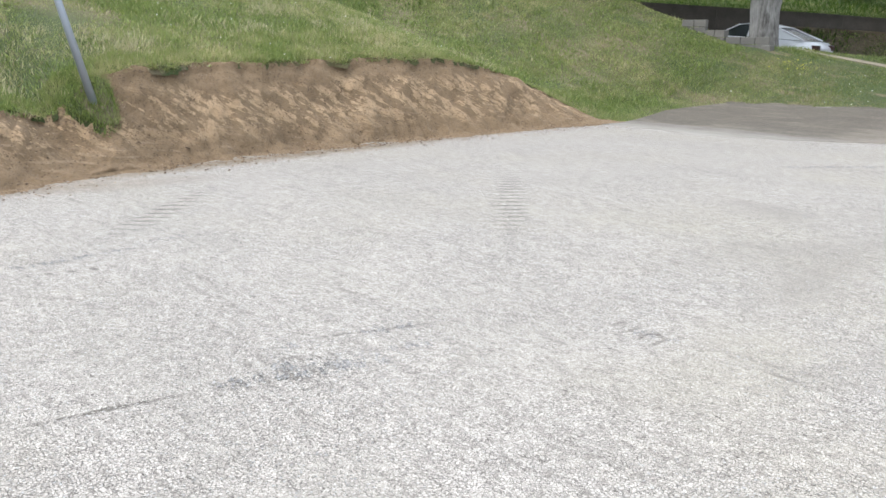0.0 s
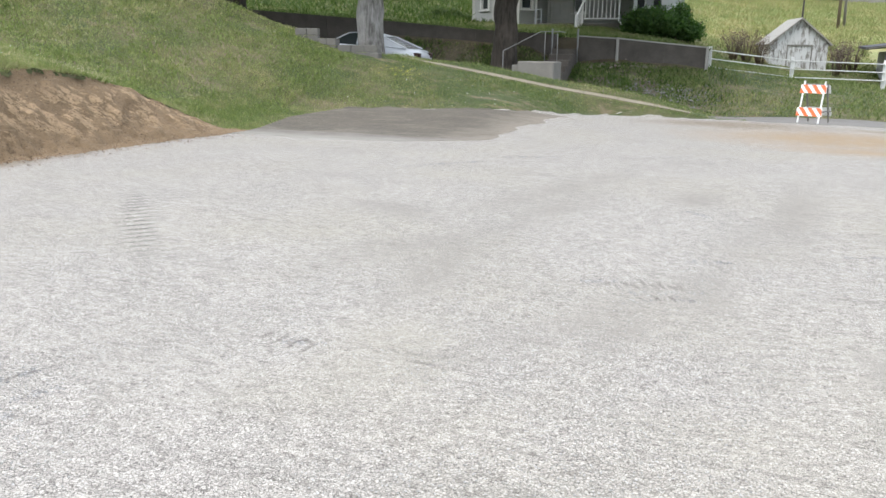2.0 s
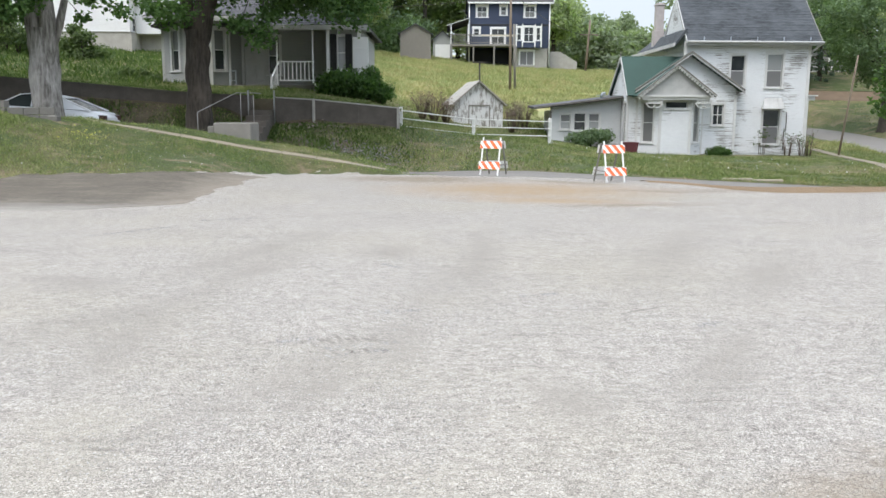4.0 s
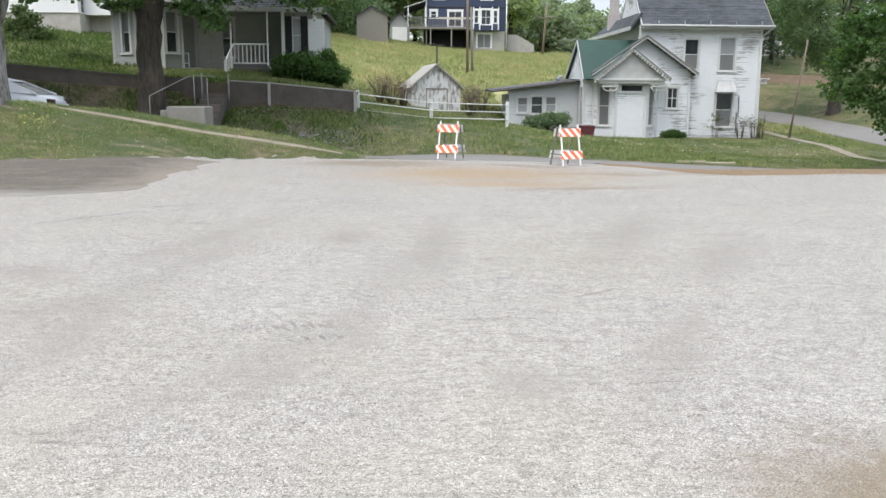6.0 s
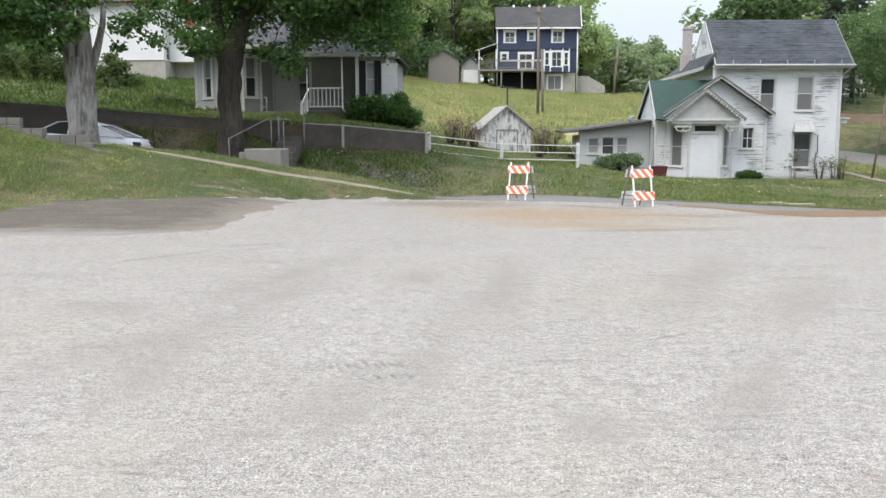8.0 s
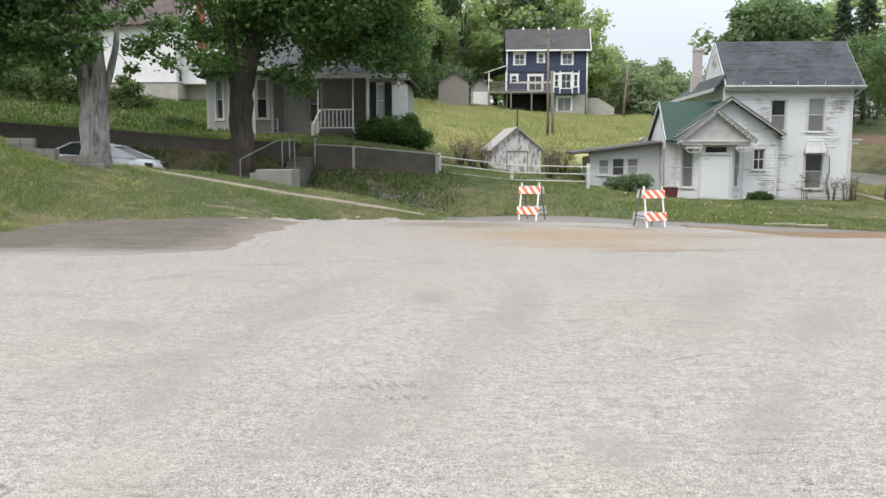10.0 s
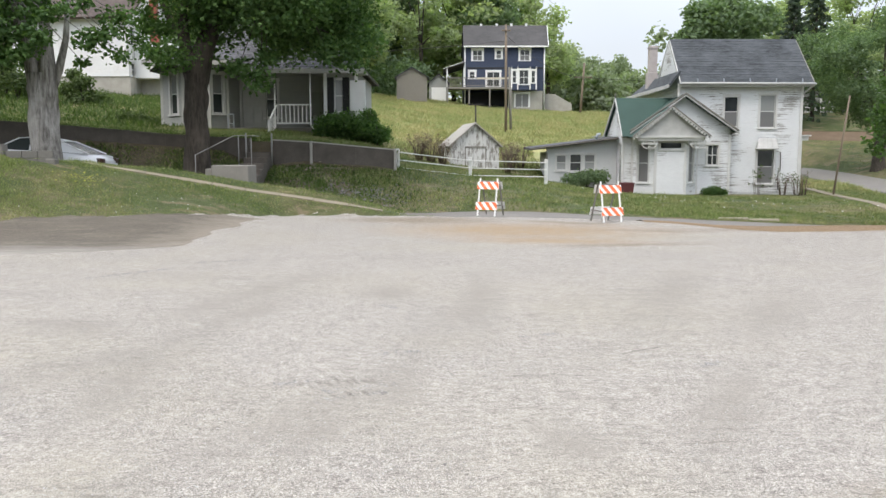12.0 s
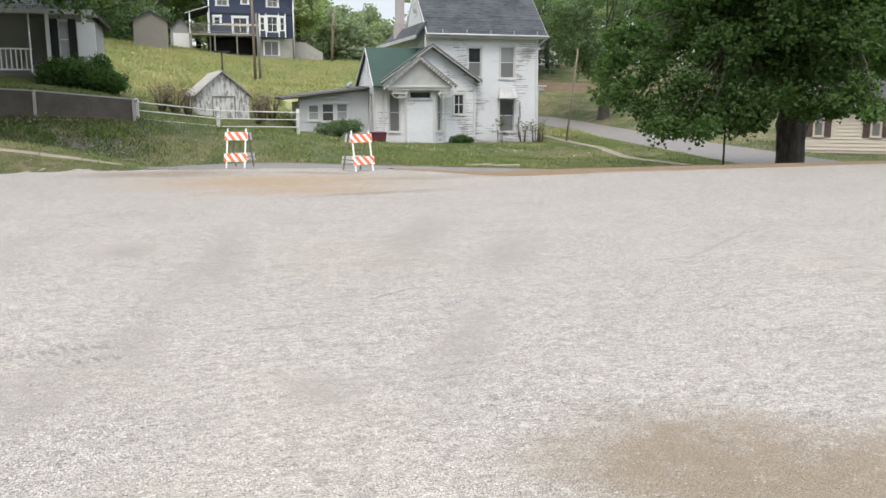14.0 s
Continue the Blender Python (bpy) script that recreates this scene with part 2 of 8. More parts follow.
    heap = m.mix(m.ramp(m.noise(13, 5, 0.85, m.where((0.7, 1.3, 1), "World", 0.2)), (0.36, 0.0), (0.6, 1.0)), (0.76, 0.755, 0.745), (1.13, 1.13, 1.13))
    col = m.mix(m.math("SUBTRACT", 1.0, calm), col, m.mix(1.0, col, heap, "MULTIPLY"))
    # dark flecks painted for the shaded sides of chips
    fleck = m.ramp(m.noise(28, 4, 0.88, m.where((0.7, 1.3, 1), "World", 0.3)), (0.35, 1.0), (0.42, 0.0))
    col = m.mix(m.math("MULTIPLY", fleck, m.math("SUBTRACT", 0.9, m.math("MULTIPLY", calm, 0.6))), col, (0.15, 0.14, 0.13))
    # small gaps between single chips, their shadow painted into the colour
    nick = m.ramp(m.noise(75, 3, 0.8, m.where((0.75, 1.25, 1), "World", 0.1)), (0.385, 1.0), (0.43, 0.0))
    col = m.mix(m.math("MULTIPLY", nick, m.math("SUBTRACT", 0.85, m.math("MULTIPLY", calm, 0.55))), col, (0.17, 0.16, 0.155))
    spark = m.ramp(m.noise(60, 3, 0.8, m.where((1.2, 0.9, 1), "World", 0.9)), (0.57, 0.0), (0.62, 1.0))
    col = m.mix(m.math("MULTIPLY", spark, m.math("SUBTRACT", 0.6, m.math("MULTIPLY", calm, 0.5))), col, (0.95, 0.94, 0.92))
    # thin rows where wheels have pushed the chips aside, painted dark as ridge shade
    rows = m.ramp(m.noise(3.2, 5, 0.7, m.where((0.3, 2.2, 1), "World", 0.22)), (0.58, 0.0), (0.67, 0.6))
    col = m.mix(m.math("MULTIPLY", rows, m.ramp(m.noise(20, 4, 0.8, at), (0.42, 0.0), (0.56, 1.0))), col, (0.24, 0.23, 0.215))
    m.color(m.mix(1.0, col, (0.69, 0.655, 0.605), "MULTIPLY"))
    m.bump(m.math("MULTIPLY", gap, -1.0), 0.01, 0.8)
    m.bump(m.noise(5, 4, 0.6, at), 0.03, 0.3)
    return m.m


def make_dirt():
    m = Mat("bare_dirt", 0.95)
    at = m.where(space="World")
    base = m.mix(m.noise(2.4, 6, 0.75, at), (0.17, 0.11, 0.058), (0.31, 0.212, 0.118))
    base = m.mix(m.ramp(m.noise(17, 5, 0.8, at), (0.4, 0.0), (0.62, 0.6)), base, (0.29, 0.205, 0.125))
    # pale clay in slanting smears where the bucket scraped under the topsoil
    pos = m.n("ShaderNodeSeparateXYZ", Vector=m.geo.outputs["Position"])
    along = m.math("ADD", pos.outputs[1], m.math("MULTIPLY", pos.outputs[2], 1.1))
    slant = m.n("ShaderNodeCombineXYZ", X=m.math("MULTIPLY", along, 3.2), Y=m.math("MULTIPLY", pos.outputs[2], 2.6), Z=m.math("MULTIPLY", pos.outputs[0], 0.5))
    smear = m.math("ADD", m.math("MULTIPLY", m.noise(1.25, 6, 0.78, slant.outputs[0]), 0.75), m.math("MULTIPLY", m.noise(4.5, 5, 0.7, at), 0.25))
    lump = m.noise(0.75, 4, 0.6, at)
    layer = m.ramp(m.math("ADD", pos.outputs[2], m.math("MULTIPLY", m.math("SUBTRACT", lump, 0.5), 0.7)), (0.12, 0.0), (0.4, 1.0), (0.85, 1.0), (1.05, 0.0))
    clay = m.math("MULTIPLY", m.math("MULTIPLY", m.ramp(smear, (0.505, 0.0), (0.53, 1.0)), layer), m.ramp(m.noise(11, 5, 0.8, at), (0.34, 0.35), (0.55, 1.0)))
    base = m.mix(clay, base, m.mix(m.noise(9, 5, 0.7, at), (0.42, 0.275, 0.155), (0.58, 0.42, 0.255)))
    # lug prints
    rut = m.math("SINE", m.math("ADD", m.math("MULTIPLY", pos.outputs[2], 75.0), m.math("MULTIPLY", pos.outputs[1], 9.0)))
    ruts = m.math("MULTIPLY", m.ramp(rut, (0.35, 0.0), (0.8, 1.0)), m.ramp(m.noise(1.2, 4, 0.6, slant.outputs[0]), (0.52, 0.0), (0.6, 1.0)))
    low = m.ramp(pos.outputs[2], (0.05, 0.0), (0.12, 1.0), (0.42, 1.0), (0.6, 0.0))
    base = m.mix(m.math("MULTIPLY", m.math("MULTIPLY", ruts, low), 0.6), base, (0.36, 0.26, 0.165))
    base = m.mix(m.ramp(m.cells(38, at), (0.04, 0.5), (0.22, 0.0)), base, (0.4, 0.32, 0.24))
    base = m.mix(m.ramp(m.noise(26, 5, 0.8, at), (0.34, 0.75), (0.46, 0.0)), base, (0.055, 0.036, 0.023))
    m.color(base)
    m.bump(m.noise(7, 6, 0.75, at), 0.08, 0.9)
    m.bump(m.noise(45, 5, 0.8, at), 0.02, 0.9)
    return m.m


def make_turf(name, lush, dry, amount, scale=0.22):
    m = Mat(name, 0.95)
    at = m.where(space="World")
    base = m.mix(m.noise(1.7, 5, 0.6, at), tuple(c * 0.6 for c in lush), lush)
    base = m.mix(m.ramp(m.noise(scale, 5, 0.62, at), (0.62 - amount * 0.3, 0.0), (0.78 - amount * 0.3, 0.85)), base, dry)
    base = m.mix(m.ramp(m.noise(22, 4, 0.7, at), (0.35, 0.55), (0.7, 0.0)), base, tuple(c * 0.45 for c in lush))
    # bare soil worn through the lawn above the lot
    soil = m.ramp(m.noise(1.1, 6, 0.7, m.where((0.55, 1.5, 1), "World", 0.15)), (0.53, 0.0), (0.62, 0.8))
    base = m.mix(soil, base, (0.2, 0.155, 0.1))
    # darker, browner ground on the slope between the street and the retaining wall
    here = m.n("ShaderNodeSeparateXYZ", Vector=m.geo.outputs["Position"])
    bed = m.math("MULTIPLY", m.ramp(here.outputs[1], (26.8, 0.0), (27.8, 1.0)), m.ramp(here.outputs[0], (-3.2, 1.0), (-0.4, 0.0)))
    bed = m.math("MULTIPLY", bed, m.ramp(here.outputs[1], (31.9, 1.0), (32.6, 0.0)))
    dark_brown = m.mix(m.noise(2.2, 6, 0.75, at), (0.045, 0.036, 0.024), (0.15, 0.115, 0.075))
    base = m.mix(m.math("MULTIPLY", bed, 0.85), base, dark_brown)
    # the unmown field up the hill
    field = m.mix(m.ramp(m.noise(0.16, 5, 0.6, m.where((0.5, 1.4, 1), "World")), (0.42, 0.0), (0.6, 1.0)), (0.2, 0.26, 0.085), (0.4, 0.35, 0.17))
    y = m.n("ShaderNodeSeparateXYZ", Vector=m.geo.outputs["Position"]).outputs[1]
    base = m.mix(m.math("MULTIPLY", m.ramp(y, (43.0, 0.0), (50.0, 1.0)), m.ramp(here.outputs[0], (18.0, 1.0), (23.0, 0.0))), base, field)
    m.color(base)
    m.bump(m.noise(30, 5, 0.7, at), 0.05, 0.9)
    m.bump(m.noise(3, 4, 0.6, at), 0.08, 0.5)
    return m.m


def make_asphalt(name, dark, pale, wear=0.5):
    m = Mat(name, 0.88)
    at = m.where(space="World")
    base = m.mix(m.noise(0.9, 5, 0.62, at), dark, pale)
    base = m.mix(m.ramp(m.noise(3.1, 5, 0.7, at), (0.5, 0.0), (0.75, wear)), base, (0.27, 0.255, 0.23))
    base = m.mix(m.ramp(m.cells(70, at), (0.0, 0.3), (0.5, 0.0)), base, (0.3, 0.29, 0.27))
    m.color(base)
    m.bump(m.cells(60, at), 0.006, 0.6)
    return m.m


def make_apron():
    """Old asphalt, brown with washed-in dirt and streaked with gravel dust."""
    m = Mat("dusty_old_asphalt", 0.9)
    at = m.where(space="World")
    base = m.mix(m.noise(1.1, 6, 0.65, at), (0.062, 0.052, 0.039), (0.14, 0.118, 0.09))
    streak = m.noise(1.6, 6, 0.7, m.where((0.6, 1.5, 1), "World", 0.3))
    base = m.mix(m.ramp(streak, (0.52, 0.0), (0.72, 0.5)), base, (0.24, 0.208, 0.165))
    y = m.n("ShaderNodeSeparateXYZ", Vector=m.geo.outputs["Position"]).outputs[1]
    base = m.mix(m.ramp(m.noise(7, 6, 0.8, at), (0.36, 0.55), (0.56, 0.0)), base, (0.06, 0.05, 0.038))
    base = m.mix(m.ramp(m.noise(24, 5, 0.8, at), (0.55, 0.0), (0.7, 0.5)), base, (0.36, 0.32, 0.26))
    blown = m.math("ADD", y, m.math("MULTIPLY", m.math("SUBTRACT", m.noise(1.3, 6, 0.7, m.where((0.6, 1.5, 1), "World")), 0.5), 2.4))
    base = m.mix(m.n("ShaderNodeMapRange", Value=blown, From_Min=13.0, From_Max=14.9, To_Min=0.8, To_Max=0.0).outputs[0], base, (0.36, 0.34, 0.305))
    x = m.n("ShaderNodeSeparateXYZ", Vector=m.geo.outputs["Position"]).outputs[0]
    side = m.math("ADD", x, m.math("MULTIPLY", m.math("SUBTRACT", m.noise(1.6, 6, 0.75, at), 0.5), 2.2))
    base = m.mix(m.ramp(side, (-5.5, 0.0), (-4.4, 0.6)), base, (0.25, 0.215, 0.17))
    m.color(base)
    m.bump(m.cells(60, at), 0.006, 0.6)
    m.bump(m.noise(4, 4, 0.6, at), 0.03, 0.4)
    return m.m


def make_leaf(name, a, b, c, thin=0.38):
    m = Mat(name, 0.7)
    m.b.inputs["Specular IOR Level"].default_value = 0.22
    tone = m.geo.outputs["Random Per Island"]
    col = m.ramp(tone, (0.0, a), (0.55, b), (1.0, c))
    col = m.mix(m.ramp(m.noise(0.6, 3, 0.6, m.where(space="World")), (0.35, 0.0), (0.7, 0.5)), col, tuple(x * 1.5 for x in b))
    m.color(col)
    tr = m.n("ShaderNodeBsdfTranslucent", Color=m.mix(1.0, col, (1.3, 1.5, 0.6), "MULTIPLY"))
    mx = m.n("ShaderNodeMixShader", Fac=thin)
    out = m.t.nodes["Material Output"]
    m.t.links.new(m.b.outputs[0], mx.inputs[1])
    m.t.links.new(tr.outputs[0], mx.inputs[2])
    m.t.links.new(mx.outputs[0], out.inputs["Surface"])
    return m.m


def make_grass(name, a, b, dry, amount):
    """Blades: greens that vary blade by blade, and dead straw in drifts."""
    m = Mat(name, 0.6)
    tone = m.geo.outputs["Random Per Island"]
    col = m.ramp(tone, (0.0, a), (0.75, b), (1.0, tuple(x * 1.35 for x in b)))
    at = m.where(space="World")
    drift = m.math("ADD", m.math("MULTIPLY", m.noise(0.35, 5, 0.65, at), 0.6), m.math("MULTIPLY", m.noise(2.2, 4, 0.6, at), 0.4))
    straw = m.math("MULTIPLY", m.ramp(drift, (0.58 - amount * 0.2, 0.0), (0.72 - amount * 0.2, 1.0)), m.ramp(tone, (0.3, 1.0), (0.6, 0.2)))
    stray = m.ramp(tone, (0.955, 0.0), (0.965, 0.8))
    col = m.mix(stray, col, dry)
    bare = m.ramp(m.noise(0.9, 5, 0.7, m.where((0.7, 1.5, 1), "World", 0.2)), (0.57, 0.0), (0.7, 0.5))
    col = m.mix(bare, col, tuple(x * 0.62 for x in dry))
    col = m.mix(straw, col, dry)
    m.color(col)
    tr = m.n("ShaderNodeBsdfTranslucent", Color=col)
    mx = m.n("ShaderNodeMixShader", Fac=0.3)
    out = m.t.nodes["Material Output"]
    m.t.links.new(m.b.outputs[0], mx.inputs[1])
    m.t.links.new(tr.outputs[0], mx.inputs[2])
    m.t.links.new(mx.outputs[0], out.inputs["Surface"])
    return m.m


def make_bark(name, dark, pale):
    m = Mat(name, 0.95)
    at = m.where((1, 1, 0.16))
    ridge = m.noise(11, 6, 0.7, at)
    base = m.mix(m.ramp(ridge, (0.35, 0.0), (0.68, 1.0)), dark, pale)
    base = m.mix(m.ramp(m.noise(0.9, 4), (0.5, 0.0), (0.7, 0.7)), base, tuple(c * 1.35 for c in pale))
    m.color(base)
    m.bump(ridge, 0.05, 0.9)
    return m.m


def make_siding(name, paint, bare, wear, rough=0.6):
    """Painted clapboard: grime, and paint that has flaked off along the boards."""
    m = Mat(name, rough)
    base = m.mix(m.noise(0.8, 4), tuple(c * 0.84 for c in paint), paint)
    base = m.mix(m.ramp(m.noise(5, 4, 0.7, m.where((1, 1, 3))), (0.4, 0.0), (0.8, 0.3)), base, tuple(c * 0.62 for c in paint))
    flake = m.math("MULTIPLY", m.noise(3.0, 6, 0.75, m.where((0.3, 0.3, 7.5))), m.noise(0.6, 4))
    base = m.mix(m.ramp(flake, (0.36 - 0.12 * wear, 0.0), (0.4 - 0.12 * wear, 0.9)), base, bare)
    m.color(base)
    m.bump(flake, 0.004, 0.4)
    return m.m


def make_shingle(name, dark, pale, size=4.5):
    m = Mat(name, 0.9)
    br = m.n("ShaderNodeTexNoise", Vector=m.where((0.8, 0.8, 2.6)), Scale=size, Detail=5, Roughness=0.7)
    base = m.mix(m.ramp(br.outputs["Fac"], (0.35, 0.0), (0.65, 1.0)), dark, pale)
    base = m.mix(m.ramp(m.noise(0.7, 4), (0.4, 0.0), (0.75, 0.6)), base, tuple(c * 1.5 for c in pale))
    m.color(base)
    m.bump(m.noise(24, 3, 0.7), 0.01, 0.5)
    return m.m


def make_glass(name):
    m = Mat(name, 0.06)
    m.color(m.mix(m.noise(1.5, 2), (0.015, 0.018, 0.02), (0.06, 0.065, 0.07)))
    m.b.inputs["Specular IOR Level"].default_value = 0.6
    return m.m


def make_wood(name, dark, pale, flake=None):
    m = Mat(name, 0.85)
    grain = m.noise(5, 6, 0.7, m.where((6, 6, 0.5)))
    base = m.mix(grain, dark, pale)
    if flake:
        f = m.noise(2.2, 6, 0.75, m.where((2.2, 2.2, 0.7)))
        base = m.mix(m.ramp(f, (0.42, 0.0), (0.5, 0.95)), base, flake)
    m.color(base)
    m.bump(grain, 0.006, 0.6)
    return m.m


GRAVEL, DIRT = make_gravel(), make_dirt()
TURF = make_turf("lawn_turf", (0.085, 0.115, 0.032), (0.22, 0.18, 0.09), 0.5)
APRON = make_apron()
STREET = make_asphalt("street_asphalt", (0.125, 0.115, 0.105), (0.205, 0.19, 0.172), 0.25)
CONCRETE = simple("concrete", (0.42, 0.4, 0.36), 0.9, 0, 0.35, 2.0, 0.006, 30)
WORN_PATH = simple("worn_tan_path", (0.25, 0.215, 0.155), 0.95, 0, 0.4, 1.8, 0.01, 18)
PATH_STONE = simple("old_concrete_path", (0.4, 0.36, 0.28), 0.92, 0, 0.3, 1.5, 0.006, 25)
DARK_WALL = simple("dark_stained_masonry", (0.12, 0.105, 0.09), 0.95, 0, 0.5, 2.5, 0.02, 18)
WHITE_SIDING = make_siding("flaking_white_clapboard", (0.75, 0.765, 0.775), (0.22, 0.205, 0.185), 0.5)
# grey-white paint, darkened further for the maple's shade on the cottage
GREY_SIDING = make_siding("grey_white_clapboard", (0.36, 0.37, 0.35), (0.4, 0.38, 0.34), 0.1)
ANNEX_SIDING = make_siding("dull_white_clapboard", (0.56, 0.575, 0.575), (0.3, 0.28, 0.25), 0.2)
BLUE_SIDING = make_siding("navy_siding", (0.03, 0.046, 0.095), (0.03, 0.045, 0.09), 0.0)
CREAM_SIDING = make_siding("cream_siding", (0.6, 0.54, 0.45), (0.5, 0.45, 0.37), 0.0)
FAR_WHITE = make_siding("white_siding", (0.8, 0.8, 0.8), (0.6, 0.6, 0.58), 0.1)
OLD_TRIM = simple("weathered_trim_paint", (0.5, 0.5, 0.485), 0.7, 0, 0.35, 3, 0.002)
TRIM = simple("white_trim_paint", (0.63, 0.63, 0.615), 0.55, 0, 0.2, 3, 0.002)
# darker copy of the white trim, with the cottage's tree shade in its colour
SHADED_TRIM = simple("shaded_trim_paint", (0.48, 0.48, 0.46), 0.6, 0, 0.2, 3)
BRIGHT = simple("fresh_white_paint", (0.82, 0.82, 0.81), 0.5, 0, 0.08, 3)
SHINGLE = make_shingle("charcoal_shingles", (0.02, 0.024, 0.028), (0.066, 0.073, 0.08), 3.0)
GREY_SHINGLE = make_shingle("grey_shingles", (0.045, 0.045, 0.05), (0.09, 0.09, 0.095))
DUSK_SHINGLE = make_shingle("dark_taupe_shingles", (0.035, 0.033, 0.033), (0.06, 0.057, 0.056))
BROWN_SHINGLE = make_shingle("brown_shingles", (0.05, 0.035, 0.03), (0.09, 0.068, 0.06))
GREEN_ROOF = simple("green_rolled_roofing", (0.034, 0.074, 0.06), 0.8, 0, 0.3, 1.2, 0.003)
GLASS = make_glass("window_glass")
BARK, DARK_BARK = make_bark("grey_bark", (0.1, 0.09, 0.08), (0.43, 0.41, 0.385)), make_bark("dark_bark", (0.03, 0.025, 0.02), (0.09, 0.075, 0.06))
LEAF = make_leaf("maple_leaf", (0.042, 0.082, 0.031), (0.08, 0.143, 0.05), (0.142, 0.224, 0.083))
LEAF_MID = make_leaf("garden_leaf", (0.085, 0.125, 0.075), (0.135, 0.19, 0.11), (0.195, 0.26, 0.155), 0.42)
LEAF_DARK = make_leaf("shaded_leaf", (0.042, 0.078, 0.03), (0.07, 0.125, 0.044), (0.118, 0.185, 0.068), 0.5)
# distance haze is put into the next two leaf colours: paler and greyer
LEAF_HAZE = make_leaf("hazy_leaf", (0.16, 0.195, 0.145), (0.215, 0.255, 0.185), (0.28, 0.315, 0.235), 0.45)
LEAF_FAR = make_leaf("haze_paled_leaf", (0.24, 0.28, 0.195), (0.32, 0.36, 0.255), (0.4, 0.435, 0.32), 0.6)
BLADE = make_grass("grass_blade", (0.088, 0.135, 0.034), (0.178, 0.232, 0.062), (0.46, 0.4, 0.21), 0.45)
HILLSIDE_BLADE = make_grass("hillside_grass_blade", (0.125, 0.175, 0.045), (0.24, 0.295, 0.082), (0.52, 0.46, 0.25), 0.5)
STRAW = simple("dead_straw", (0.5, 0.45, 0.27), 0.8, 0, 0.3, 4.0)
HILL_BLADE = make_grass("tawny_grass_blade", (0.22, 0.27, 0.09), (0.28, 0.315, 0.115), (0.46, 0.39, 0.19), 0.66)
WEED = make_leaf("weed_leaf", (0.035, 0.06, 0.02), (0.065, 0.1, 0.032), (0.12, 0.155, 0.055))
OLD_WOOD = make_wood("flaking_barn_wood", (0.2, 0.19, 0.17), (0.36, 0.34, 0.31), (0.68, 0.68, 0.67))
GREY_WOOD = make_wood("weathered_wood", (0.13, 0.12, 0.105), (0.3, 0.28, 0.25))
POLE_WOOD = make_wood("pole_wood", (0.12, 0.09, 0.065), (0.25, 0.2, 0.15))
FENCE_PAINT = make_wood("weathered_white_fence", (0.66, 0.66, 0.63), (0.8, 0.8, 0.78))
GALV = simple("galvanised_steel", (0.38, 0.42, 0.47), 0.5, 0.4, 0.2, 6)
DARK_IRON = simple("dark_iron", (0.06, 0.055, 0.05), 0.6, 0.6, 0.3, 8)
BRICK_RED = simple("red_brick", (0.3, 0.09, 0.06), 0.9, 0, 0.35, 6, 0.01)
PALE_BRICK = simple("whitewashed_brick", (0.46, 0.42, 0.4), 0.9, 0, 0.3, 5, 0.01)
ORANGE = simple("orange_reflective_sheet", (0.85, 0.17, 0.055), 0.45, 0, 0.12, 4)
SHEET_WHITE = simple("white_reflective_sheet", (0.85, 0.84, 0.82), 0.45, 0, 0.1, 4)
SHUTTER = simple("black_shutter_paint", (0.015, 0.016, 0.018), 0.6, 0, 0.3, 4)
CAR_PAINT = simple("white_car_paint", (0.76, 0.77, 0.79), 0.22, 0, 0.05, 2)
RUBBER = simple("tyre_rubber", (0.02, 0.02, 0.02), 0.85, 0, 0.3, 6)
TAIL_LENS = simple("dark_tail_lens", (0.05, 0.018, 0.018), 0.3, 0, 0.2, 4)
CAR_GLASS = make_glass("car_glass")
cg = CAR_GLASS.node_tree.nodes["Principled BSDF"]
for lnk in list(cg.inputs["Base Color"].links):
    CAR_GLASS.node_tree.links.remove(lnk)
cg.inputs["Base Color"].default_value, cg.inputs["Roughness"].default_value = (0.045, 0.052, 0.052, 1), 0.15
RED_PLASTIC = simple("dark_red_plastic", (0.12, 0.03, 0.035), 0.6, 0, 0.3, 3)


# ---------------------------------------------------------------- mesh helpers
def part(name, bm, material, parent=None, label=""):
    me = bpy.data.meshes.new(name)
    bmesh.ops.recalc_face_normals(bm, faces=bm.faces)
    bm.to_mesh(me)
    bm.free()
    for m in material if isinstance(material, (list, tuple)) else (material,):
        me.materials.append(m)
    ob = new(name, me)
    if parent is not None:
        ob.parent = parent
    if label:
        ob["label"] = label
    return ob


def thing(name, at, label, category, group="", kind="", turn=0.0):
    ob = new(name)
    ob.empty_display_size = 0.2
    ob.matrix_world = pose(*at, 0, 0, turn)
    return tagged(ob, label, category, group, kind)


def bulk(name, verts, faces, material, parent=None, smooth=False):
    """One mesh from numpy arrays; every face has the same number of corners."""
    verts, faces = np.asarray(verts, np.float32), np.asarray(faces, np.int32)
    me = bpy.data.meshes.new(name)
    k = faces.shape[1]
    me.vertices.add(len(verts))
    me.vertices.foreach_set("co", verts.ravel())
    me.loops.add(faces.size)
    me.loops.foreach_set("vertex_index", faces.ravel())
    me.polygons.add(len(faces))
    me.polygons.foreach_set("loop_start", np.arange(0, faces.size, k, dtype=np.int32))
    me.polygons.foreach_set("use_smooth", np.full(len(faces), smooth))
    me.update(calc_edges=True)
    me.materials.append(material)
    ob = new(name, me)
    if parent is not None:
        ob.parent = parent
    return ob


